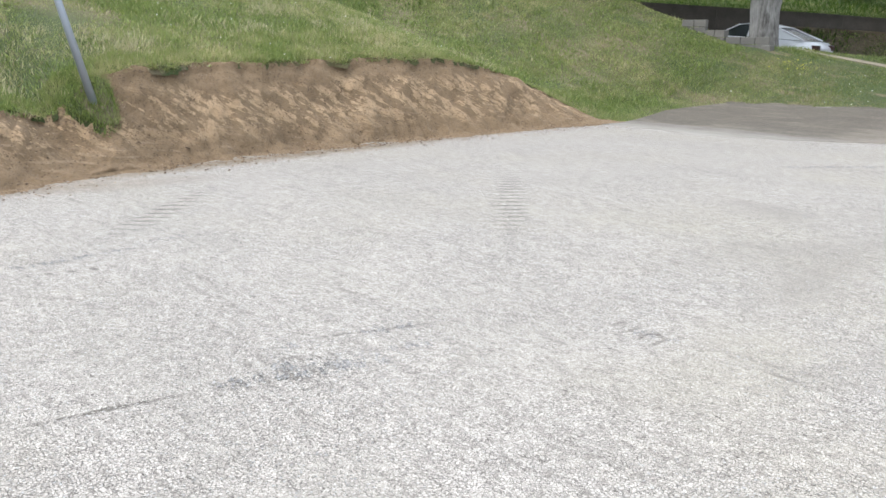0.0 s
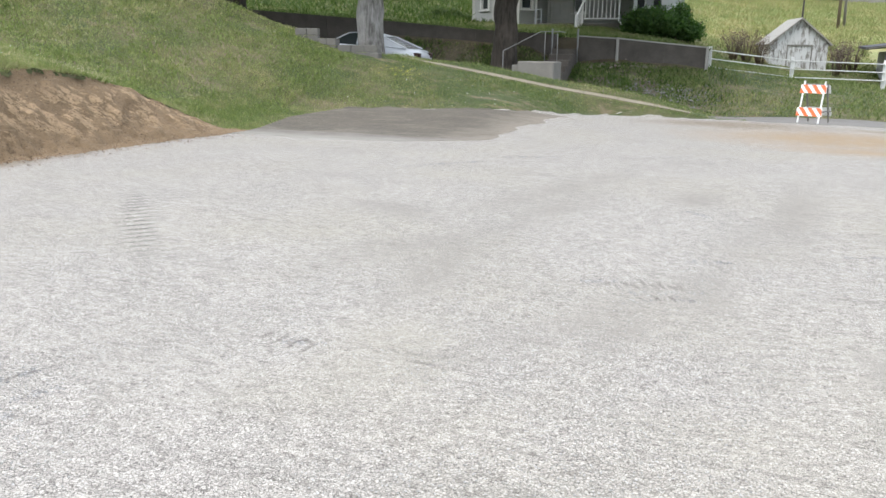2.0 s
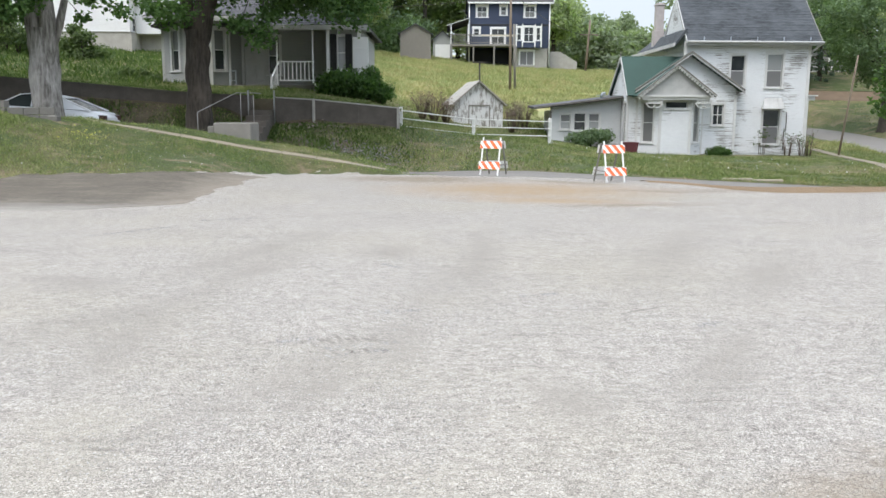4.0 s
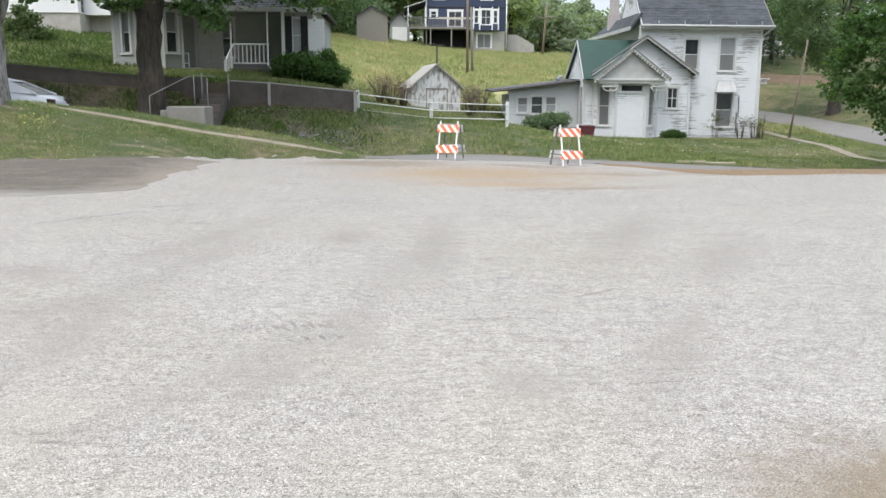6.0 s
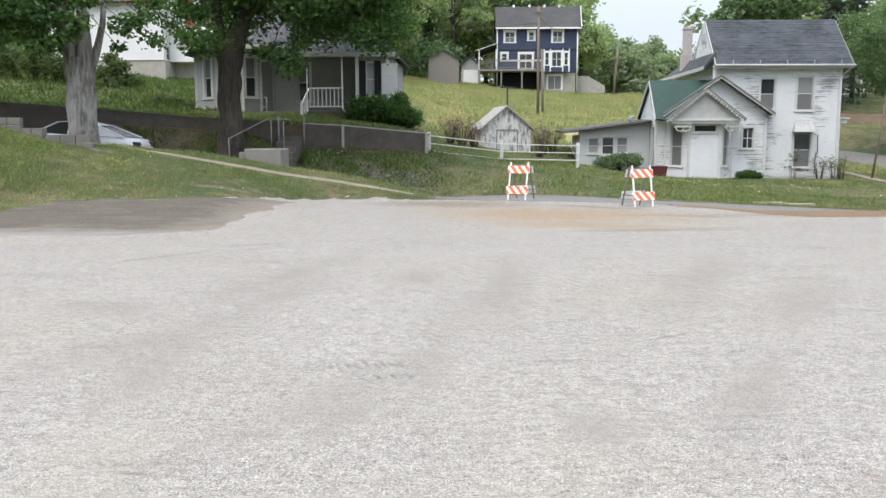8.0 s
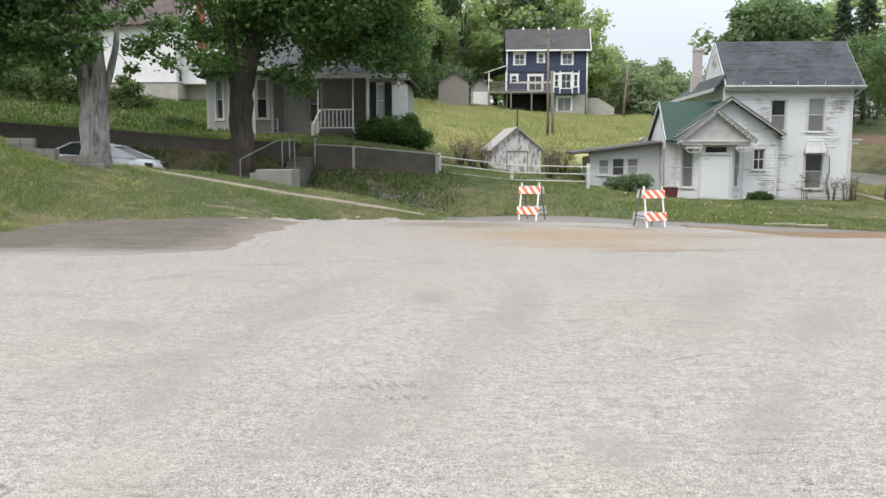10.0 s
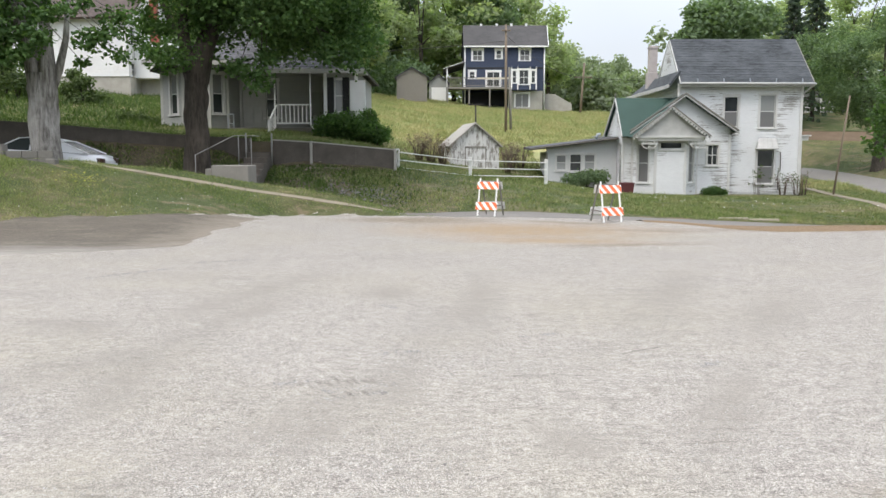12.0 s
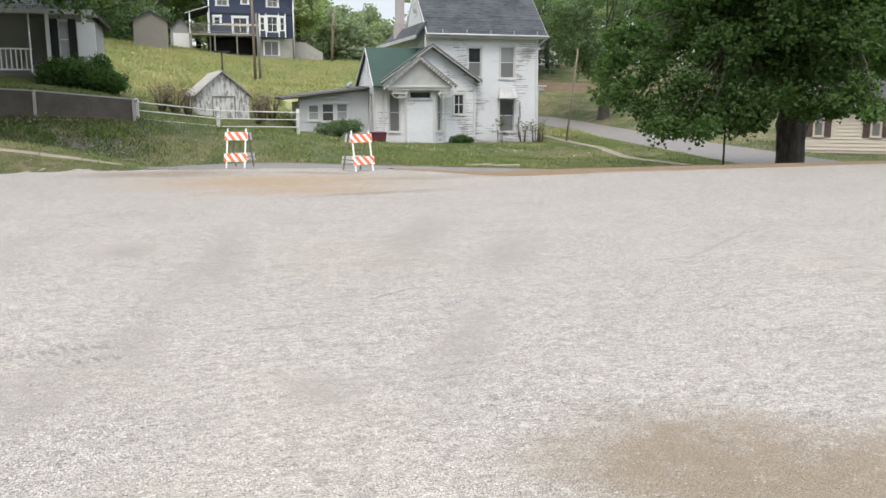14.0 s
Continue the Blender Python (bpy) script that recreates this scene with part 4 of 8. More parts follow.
# ---------------------------------------------------------------- house kit
def lap_siding(parent, p0, p1, z0, profile, openings, material, expo=0.145, name="siding", lap=0.034):
    """Clapboards on the wall from p0 to p1. profile: (u, z) along the top; openings: (u0, u1, z0, z1)."""
    p0, p1 = Vector((*p0, 0)), Vector((*p1, 0))
    u = (p1 - p0).normalized()
    nrm = Vector((u.y, -u.x, 0))
    length = (p1 - p0).length
    pu, pz = [a for a, _ in profile], [b for _, b in profile]
    us = np.linspace(0, length, 400)
    tops = np.interp(us, pu, pz)
    verts, faces = [], []
    z = z0
    zmax = max(pz)
    while z < zmax - 0.01:
        zt = min(z + expo, zmax)
        ok = us[tops >= (z + zt) / 2]
        if len(ok):
            runs = [(float(ok[0]), float(ok[-1]))]
            for a, b, oz0, oz1 in openings:
                if z < oz1 - 0.01 and zt > oz0 + 0.01:
                    nxt = []
                    for r0, r1 in runs:
                        if b <= r0 or a >= r1:
                            nxt.append((r0, r1))
                        else:
                            if a > r0:
                                nxt.append((r0, a))
                            if b < r1:
                                nxt.append((b, r1))
                    runs = nxt
            for r0, r1 in runs:
                if r1 - r0 < 0.01:
                    continue
                i = len(verts)
                for uu, zz, off in ((r0, z, lap), (r1, z, lap), (r1, zt, 0.002), (r0, zt, 0.002), (r0, z, 0.0), (r1, z, 0.0)):
                    verts.append(p0 + u * uu + nrm * off + Vector((0, 0, zz)))
                faces += [(i, i + 1, i + 2, i + 3), (i + 4, i + 5, i + 1, i)]
        z = zt
    return bulk(name, [tuple(v) for v in verts], faces, material, parent)


def wall_core(parent, p0, p1, z0, profile, openings, material, thick=0.16):
    """The solid wall behind the boards, with its openings cut through."""
    p0, p1 = Vector((*p0, 0)), Vector((*p1, 0))
    u = (p1 - p0).normalized()
    back = Vector((-u.y, u.x, 0)) * thick
    length = (p1 - p0).length
    pu, pz = [a for a, _ in profile], [b for _, b in profile]
    cuts = sorted({0.0, length, *pu, *[o[0] for o in openings], *[o[1] for o in openings]})
    cuts = [c for c in cuts if 0 <= c <= length]
    bm = bmesh.new()
    for a, b in zip(cuts, cuts[1:]):
        if b - a < 1e-4:
            continue
        ta, tb = np.interp([a, b], pu, pz)
        mid = (a + b) / 2
        holes = sorted((o[2], o[3]) for o in openings if o[0] < mid < o[1])
        lo = z0
        for h0, h1 in holes:
            if h0 > lo:
                prism(bm, [p0 + u * a + Vector((0, 0, lo)), p0 + u * b + Vector((0, 0, lo)), p0 + u * b + Vector((0, 0, h0)), p0 + u * a + Vector((0, 0, h0))], back)
            lo = h1
        if min(ta, tb) > lo or max(ta, tb) > lo:
            prism(bm, [p0 + u * a + Vector((0, 0, lo)), p0 + u * b + Vector((0, 0, lo)), p0 + u * b + Vector((0, 0, max(tb, lo))), p0 + u * a + Vector((0, 0, max(ta, lo)))], back)
    bmesh.ops.remove_doubles(bm, verts=bm.verts, dist=1e-4)
    return part("wall", bm, material, parent)


def sash_window(parent, p0, p1, u0, u1, z0, z1, trim=TRIM, glass=GLASS, cols=1, rows=2, case=0.1, sill=True, label=""):
    """A framed window in an opening of the wall from p0 to p1: casing, sill, sash bars and panes."""
    p0v, p1v = Vector((*p0, 0)), Vector((*p1, 0))
    u = (p1v - p0v).normalized()
    m = Matrix((u.to_4d() * 1, (-u.y, u.x, 0, 0), (0, 0, 1, 0), (0, 0, 0, 1))).transposed()
    m[0][3], m[1][3], m[2][3], m[3][3] = p0v.x, p0v.y, 0, 1
    for r in range(3):
        m[r][0], m[r][1], m[r][2] = (u[r], (-u.y, u.x, 0)[r], (0, 0, 1)[r])
    m[3][0] = m[3][1] = m[3][2] = 0
    fr = bmesh.new()
    o, i = -0.045, 0.1
    box(fr, (u0 - case, o, z0 - 0.02), (u0, i, z1))
    box(fr, (u1, o, z0 - 0.02), (u1 + case, i, z1))
    box(fr, (u0 - case - 0.02, o - 0.012, z1), (u1 + case + 0.02, i, z1 + case * 1.25))
    fr.transform(m)
    frame_ob = part("window", fr, trim, parent, label)
    if sill:
        sb_ = boxes(((u0 - case - 0.04, -0.09, z0 - 0.075), (u1 + case + 0.04, 0.1, z0 - 0.018)))
        sb_.transform(m)
        part("sill", sb_, trim, frame_ob)
    bars = bmesh.new()
    t = 0.04
    for k in range(rows + 1):
        zc = z0 + (z1 - z0) * k / rows
        zc = min(max(zc, z0 + t / 2), z1 - t / 2)
        box(bars, (u0, 0.02, zc - t / 2), (u1, 0.06, zc + t / 2))
    for k in range(cols + 1):
        uc = min(max(u0 + (u1 - u0) * k / cols, u0 + t / 2), u1 - t / 2)
        box(bars, (uc - t / 2, 0.024, z0), (uc + t / 2, 0.056, z1))
    bars.transform(m)
    part("sash", bars, trim, frame_ob)
    panes = glass if isinstance(glass, (list, tuple)) else (glass,) * rows
    for k in range(rows):
        a, b = z0 + (z1 - z0) * k / rows, z0 + (z1 - z0) * (k + 1) / rows
        pb = boxes(((u0, 0.036, a), (u1, 0.044, b)))
        pb.transform(m)
        part("pane", pb, panes[k], frame_ob)
    return frame_ob


def roof_slab(parent, quad, thick, material, name="roof", label=""):
    """A pitched slab: the quad is its upper face."""
    bm = bmesh.new()
    a, b, c = (Vector(quad[k]) for k in (0, 1, 2))
    n = (b - a).cross(c - a).normalized()
    if n.z < 0:
        n = -n
    prism(bm, quad, -n * thick)
    return part(name, bm, material, parent, label)


def shingle_courses(parent, quad, material, expo=0.16, seed=1):
    """Courses of shingle tabs laid on a roof quad (eave left, eave right, ridge right, ridge left)."""
    rng = random.Random(seed)
    a, b, c, d = (Vector(p) for p in quad)
    n = (b - a).cross(d - a).normalized()
    if n.z < 0:
        n = -n
    rise = (d - a).length
    rows = int(rise / expo)
    verts, faces = [], []
    for r in range(rows):
        t0, t1 = r / rows, min(1, (r + 1.05) / rows)
        l0, r0, l1, r1 = a.lerp(d, t0), b.lerp(c, t0), a.lerp(d, t1), b.lerp(c, t1)
        w = max((r0 - l0).length, (r1 - l1).length)
        count = max(1, int(w / 0.9))
        cuts = [0] + sorted(min(0.999, max(0.001, (k + rng.uniform(-0.25, 0.25)) / count)) for k in range(1, count)) + [1]
        for s0, s1 in zip(cuts, cuts[1:]):
            h = 0.008 + rng.uniform(0, 0.012)
            i = len(verts)
            verts += [l0.lerp(r0, s0) + n * h, l0.lerp(r0, s1 - 0.002) + n * h, l1.lerp(r1, s1 - 0.002) + n * 0.006, l1.lerp(r1, s0) + n * 0.006,
                      l0.lerp(r0, s0) + n * 0.001, l0.lerp(r0, s1 - 0.002) + n * 0.001]
            faces += [(i, i + 1, i + 2, i + 3), (i + 4, i + 5, i + 1, i)]
    return bulk("shingles", [tuple(v) for v in verts], faces, material, parent)


def corner_board(parent, x, y, z0, z1, w=0.13, material=TRIM):
    return part("corner_board", boxes(((x - w / 2, y - w / 2, z0), (x + w / 2, y + w / 2, z1))), material, parent)


def bars_part(name, pairs, material, parent, w=0.1, h=0.05, label=""):
    bm = bmesh.new()
    for a, b in pairs:
        beam(bm, a, b, w, h)
    return part(name, bm, material, parent, label)


# ---------------------------------------------------------------- the white house
GLASS_PALE = make_glass("curtained_glass")
gp = GLASS_PALE.node_tree.nodes["Principled BSDF"]
for lnk in list(gp.inputs["Base Color"].links):
    GLASS_PALE.node_tree.links.remove(lnk)
gp.inputs["Base Color"].default_value = (0.3, 0.31, 0.31, 1)
GLASS_MID = make_glass("screened_glass")
gm = GLASS_MID.node_tree.nodes["Principled BSDF"]
for lnk in list(gm.inputs["Base Color"].links):
    GLASS_MID.node_tree.links.remove(lnk)
gm.inputs["Base Color"].default_value = (0.16, 0.16, 0.16, 1)
gm.inputs["Roughness"].default_value = 0.35


def white_house():
    h = thing("white_house", (12, 42, -0.5), "old two-storey white clapboard house with flaking paint", "house")
    h.matrix_world = Matrix.Identity(4)
    zb = -0.55
    # main block
    x0, x1, y0, y1, ze = 12.1, 18.24, 42.0, 46.2, 5.12
    a, b = (x0, y0), (x1, y0)
    ops = [(2.29, 2.98, 2.97, 4.46), (4.08, 4.84, 2.92, 4.54), (4.04, 4.86, 0.13, 1.83)]
    wall_core(h, a, b, zb, [(0, ze), (x1 - x0, ze)], ops, WHITE_SIDING)
    lap_siding(h, a, b, zb + 0.25, [(0, ze), (x1 - x0, ze)], ops, WHITE_SIDING)
    sash_window(h, a, b, *ops[0], glass=(GLASS_MID, GLASS))
    sash_window(h, a, b, *ops[1], glass=(GLASS_MID, GLASS_PALE))
    sash_window(h, a, b, *ops[2], glass=(GLASS_MID, GLASS))
    ridge_y, rz = 44.1, 7.55
    gab = [(0, ze), (ridge_y - y0, rz - 0.1), (y1 - y0, ze)]
    wall_core(h, (x1, y0), (x1, y1), zb, gab, [], WHITE_SIDING)
    lap_siding(h, (x1, y0), (x1, y1), zb + 0.25, gab, [], WHITE_SIDING)
    gab_l = [(0, ze), (y1 - ridge_y, rz - 0.1), (y1 - y0, ze)]
    wall_core(h, (x0, y1), (x0, y0), zb, gab_l, [], WHITE_SIDING)
    lap_siding(h, (x0, y1), (x0, y0), zb, gab_l, [], WHITE_SIDING)
    wall_core(h, (x1, y1), (x0, y1), zb, [(0, ze), (x1 - x0, ze)], [], WHITE_SIDING)
    for x in (x0, x1):
        corner_board(h, x, y0, zb, ze)
    ov = 0.42
    fe = [(x0 - 0.02, y0 - ov, ze - 0.02), (x1 + ov, y0 - ov, ze - 0.02), (x1 + ov, ridge_y, rz), (x0 + 0.04, ridge_y, rz)]
    be = [(x1 + ov, y1 + ov, ze - 0.02), (x0 - 0.02, y1 + ov, ze - 0.02), (x0 + 0.04, ridge_y, rz), (x1 + ov, ridge_y, rz)]
    for q in (fe, be):
        roof_slab(h, q, 0.1, SHINGLE)
        shingle_courses(h, q, SHINGLE, 0.2)
    part("fascia", boxes(((x0 - 0.02, y0 - ov - 0.03, ze - 0.2), (x1 + ov, y0 - ov + 0.0, ze - 0.03))), OLD_TRIM, h)
    bm = bmesh.new()
    tube(bm, [(x0 - 0.02, y0 - ov - 0.09, ze - 0.05), (x1 + ov + 0.05, y0 - ov - 0.09, ze - 0.07)], [0.06, 0.06], 8)
    tube(bm, [(x1 + ov + 0.0, y0 - ov - 0.09, ze - 0.08), (x1 + 0.1, y0 - 0.09, ze - 0.45), (x1 + 0.08, y0 - 0.09, ze - 0.6)], [0.045] * 3, 8)
    part("gutter", bm, OLD_TRIM, h, "white sagging gutter and spout")
    part("soffit", boxes(((x0 - 0.02, y0 - ov, ze - 0.16), (x1 + ov, y0 + 0.0, ze - 0.13))), TRIM, h)
    bars_part("rake_board", [((x1 + ov + 0.02, y0 - ov, ze - 0.1), (x1 + ov + 0.02, ridge_y, rz - 0.1))], GREY_WOOD, h, 0.05, 0.12)
    bars_part("rake_board", [((x0 - 0.05, y0 - ov, ze - 0.1), (x0 + 0.01, ridge_y, rz - 0.1))], OLD_TRIM, h, 0.05, 0.13)
    bars_part("rake_board", [((x0 - 0.05, y1 + ov, ze - 0.1), (x0 + 0.01, ridge_y, rz - 0.1))], OLD_TRIM, h, 0.05, 0.13)
    for k in range(5):
        x = 12.9 + 1.3 * k
        part("snow_guard", boxes(((x - 0.02, y0 - ov + 0.05, ze + 0.02), (x + 0.02, y0 - ov + 0.09, ze + 0.2))), GALV, h)
    # pent roof on the end wall and the ell behind
    q = [(x0 - 0.55, y1 + 0.6, ze - 0.1), (x0 - 0.55, y0 - 0.1, ze - 0.1), (x0 - 0.02, y0 - 0.1, ze + 0.62), (x0 - 0.02, y1 + 0.6, ze + 0.62)]
    roof_slab(h, q, 0.1, SHINGLE, "pent_roof")
    bars_part("pent_fascia", [((x0 - 0.57, y0 - 0.15, ze - 0.16), (x0 - 0.57, 51.2, ze - 0.16))], OLD_TRIM, h, 0.05, 0.18)
    wall_core(h, (x0, 51), (x0, y1), zb, [(0, ze), (51 - y1, ze)], [], WHITE_SIDING)
    lap_siding(h, (x0, 51), (x0, y1), zb, [(0, ze), (51 - y1, ze)], [], WHITE_SIDING)
    wall_core(h, (16.4, 51), (x0, 51), zb, [(0, ze), (2.15, 7.0), (4.3, ze)], [], WHITE_SIDING)
    wall_core(h, (16.4, y1), (16.4, 51), zb, [(0, ze), (51 - y1, ze)], [], WHITE_SIDING)
    roof_slab(h, [(x0 - 0.45, 51.3, ze - 0.1), (x0 - 0.45, y1 - 0.2, ze - 0.1), (14.25, y1 - 0.2, 7.1), (14.25, 51.3, 7.1)], 0.1, SHINGLE)
    roof_slab(h, [(16.85, y1 - 0.2, ze - 0.1), (16.85, 51.3, ze - 0.1), (14.25, 51.3, 7.1), (14.25, y1 - 0.2, 7.1)], 0.1, SHINGLE)
    # chimney
    bm = boxes(((12.05, 48.2, 5.0), (12.62, 48.75, 6.25)), ((12.14, 48.26, 6.25), (12.6, 48.68, 7.6)), ((12.1, 48.22, 7.6), (12.64, 48.72, 7.68)), ((12.16, 48.3, 7.68), (12.58, 48.64, 7.75)), bevel=0.015)
    part("chimney", bm, PALE_BRICK, h, "whitewashed brick chimney")
    # awning, downpipe
    bm = bmesh.new()
    prism(bm, [(16.16, 41.95, 2.36), (17.02, 41.95, 2.36), (16.98, 41.42, 1.86), (15.9, 41.42, 1.86)], (0, 0.012, 0.03))
    for k in range(5):
        xt, xb = 16.18 + 0.205 * k, 15.93 + 0.2575 * k
        beam(bm, (xt, 41.93, 2.4), (xb, 41.43, 1.89), 0.03, 0.03)
    prism(bm, [(16.16, 41.95, 2.36), (15.9, 41.42, 1.86), (16.02, 41.95, 1.86)], (0.012, 0, 0))
    prism(bm, [(17.02, 41.95, 2.36), (16.98, 41.42, 1.86), (17.02, 41.95, 1.86)], (-0.012, 0, 0))
    part("awning", bm, OLD_TRIM, h, "white metal window awning")
    bm = bmesh.new()
    tube(bm, [(17.28, 41.93, 1.7), (17.3, 41.93, 0.8), (17.2, 41.93, 0.75), (17.2, 41.93, -0.2)], [0.022] * 4, 6)
    part("downpipe", bm, DARK_IRON, h)
    # side porch on the far corner
    part("side_porch_roof", boxes(((x1, 42.4, 2.3), (x1 + 0.62, 45.5, 2.5)), ((x1, 42.3, 2.5), (x1 + 0.72, 45.6, 2.56))), TRIM, h)
    part("porch_post", boxes(((x1 + 0.16, 42.35, -0.5), (x1 + 0.28, 42.47, 2.3))), TRIM, h)
    part("side_door", boxes(((x1 + 0.03, 42.9, -0.2), (x1 + 0.06, 43.8, 1.9))), GLASS_MID, h)
    # one-storey wing
    wx0, wx1, wy0, wy1, we = 9.3, 14.63, 41.75, 45.7, 2.55
    ops = [(4.24, 4.76, 1.06, 2.06)]
    gx_, gz_ = 12.25, 4.57
    prof = [(0, we - 0.06), (gx_ - wx0, gz_ - 0.12), (wx1 - wx0, we + 0.28)]
    wall_core(h, (wx0, wy0), (wx1, wy0), zb, prof, ops, WHITE_SIDING)
    lap_siding(h, (wx0, wy0), (wx1, wy0), zb + 0.2, prof, ops, WHITE_SIDING)
    sash_window(h, (wx0, wy0), (wx1, wy0), *ops[0], glass=(GLASS, GLASS), cols=2)
    corner_board(h, wx1, wy0, zb, we)
    corner_board(h, wx0, wy0, zb, we)
    ry, rz2 = 43.0, 4.46
    lg = [(0, we), (wy1 - ry, rz2 - 0.12), (wy1 - wy0, we)]
    lops = [(3.32, 3.76, 0.2, 2.1), (0.5, 1.0, 0.9, 1.7)]
    wall_core(h, (wx0, wy1), (wx0, wy0), zb, lg, lops, WHITE_SIDING)
    lap_siding(h, (wx0, wy1), (wx0, wy0), zb + 0.2, lg, lops, WHITE_SIDING)
    for o in lops:
        sash_window(h, (wx0, wy1), (wx0, wy0), *o, case=0.07)
    rk = 9.15
    roof_slab(h, [(rk, wy0 - 0.5, we - 0.06), (10.4, wy0 - 0.5, we - 0.06), (13.2, ry, rz2), (rk, ry, rz2)], 0.07, GREEN_ROOF, "green_roof", "green rolled roofing")
    roof_slab(h, [(rk, wy1 + 0.3, we - 0.06), (12.06, wy1 + 0.3, we - 0.06), (12.06, ry, rz2), (rk, ry, rz2)], 0.07, GREEN_ROOF, "green_roof")
    bars_part("rake_board", [((rk - 0.02, wy0 - 0.53, we - 0.12), (rk - 0.02, ry, rz2 - 0.06)), ((rk - 0.02, wy1 + 0.3, we - 0.12), (rk - 0.02, ry, rz2 - 0.06))], OLD_TRIM, h, 0.05, 0.12)
    bm = bmesh.new()
    tube(bm, [(rk - 0.02, ry, rz2 - 0.1), (rk - 0.02, ry, rz2 + 0.24)], [0.04, 0.015], 6)
    part("finial", bm, GREY_WOOD, h)
    # front gable over the wing
    fy = 41.35
    for sx_, se in ((9.56, 2.74), (14.94, 2.74)):
        q = [(sx_, fy, se), (sx_, 43.1, se), (gx_, 43.1, gz_), (gx_, fy, gz_)]
        roof_slab(h, q, 0.08, GREEN_ROOF, "green_roof")
        bars_part("rake_board", [((sx_, fy - 0.02, se - 0.1), (gx_, fy - 0.02, gz_ - 0.1))], OLD_TRIM, h, 0.16, 0.05)
        bars_part("rake_edge", [((sx_, fy - 0.05, se + 0.02), (gx_, fy - 0.05, gz_ + 0.02))], GREY_WOOD, h, 0.05, 0.06)
    # canted bay with its own small gable
    bz, bt = zb, 2.5
    bay = [(9.78, wy0), (10.72, 40.9), (12.19, 40.9), (13.0, wy0)]
    bay_ops = [[(0.33, 0.9, 0.22, 2.12)], [(0.22, 1.3, 1.86, 2.2)], [(0.32, 0.82, 0.22, 2.12)]]
    for (p, q), o in zip(zip(bay, bay[1:]), bay_ops):
        ln = math.dist(p, q)
        wall_core(h, p, q, bz, [(0, bt), (ln, bt)], o, WHITE_SIDING, 0.08)
        lap_siding(h, p, q, bz + 0.15, [(0, bt), (ln, bt)], o, WHITE_SIDING)
        for oo in o:
            sash_window(h, p, q, *oo, rows=1 if oo[2] > 1.5 else 2, case=0.08, glass=GLASS_MID if oo[2] < 1.5 else GLASS)
    for x, y in bay:
        corner_board(h, x, y, bz, bt, 0.12)
    px0, px1, pax, paz, py = 9.47, 13.25, 11.34, 3.9, 40.45
    bm = bmesh.new()
    prism(bm, [(px0 + 0.25, py + 0.12, 2.5), (px1 - 0.25, py + 0.12, 2.5), (pax, py + 0.12, paz - 0.12)], (0, 0.08, 0))
    part("gable_panel", bm, OLD_TRIM, h, "plain white gable panel")
    part("cornice", boxes(((px0 + 0.15, py + 0.02, 2.4), (px1 - 0.15, wy0, 2.5)), ((9.75, py + 0.1, 2.26), (13.0, py + 0.2, 2.4))), TRIM, h)
    for sx_ in (px0, px1):
        roof_slab(h, [(sx_, py - 0.1, 2.46), (sx_, 42.5, 2.46), (pax, 42.5, paz), (pax, py - 0.1, paz)], 0.07, GREEN_ROOF, "green_roof")
        bars_part("rake_edge", [((sx_, py - 0.13, 2.47), (pax, py - 0.13, paz + 0.02))], GREY_WOOD, h, 0.07, 0.05)
        # scalloped bargeboard
        bm = bmesh.new()
        n = 15
        for k in range(n):
            t = (k + 0.5) / n
            c = Vector((sx_ + (pax - sx_) * t, py - 0.1, 2.4 + (paz - 2.4) * t - 0.1))
            bmesh.ops.create_cone(bm, cap_ends=True, segments=10, radius1=0.075 if k % 2 else 0.055, radius2=0.07 if k % 2 else 0.05, depth=0.03, matrix=Matrix.Translation(c) @ Matrix.Rotation(math.pi / 2, 4, "X"))
        beam(bm, (sx_, py - 0.1, 2.42), (pax, py - 0.1, paz - 0.05), 0.09, 0.035)
        part("bargeboard", bm, TRIM, h, "scalloped gingerbread bargeboard")
    for bx_ in (10.33, 12.72):
        bm = bmesh.new()
        for k in range(6):
            box(bm, (bx_ - 0.32 + 0.13 * k, py + 0.13, 2.14), (bx_ - 0.26 + 0.13 * k, py + 0.17, 2.27))
        box(bm, (bx_ - 0.4, py + 0.12, 2.08), (bx_ + 0.42, py + 0.18, 2.14))
        for sg in (-1, 1):
            tube(bm, [(bx_ + sg * 0.38, py + 0.15, 2.08), (bx_ + sg * 0.26, py + 0.15, 1.93), (bx_ + sg * 0.08, py + 0.15, 1.88), (bx_, py + 0.15, 2.0)], [0.03] * 4, 6)
        part("spindle_bracket", bm, TRIM, h, "turned spindle bracket under the eave")
    part("foundation", boxes(((wx0 + 0.05, wy0 + 0.02, zb - 0.3), (wx1, wy1, zb + 0.2)), ((x0, y0 + 0.02, zb - 0.3), (x1 - 0.02, y1, zb + 0.26))), CONCRETE, h)
    return h


white_house()


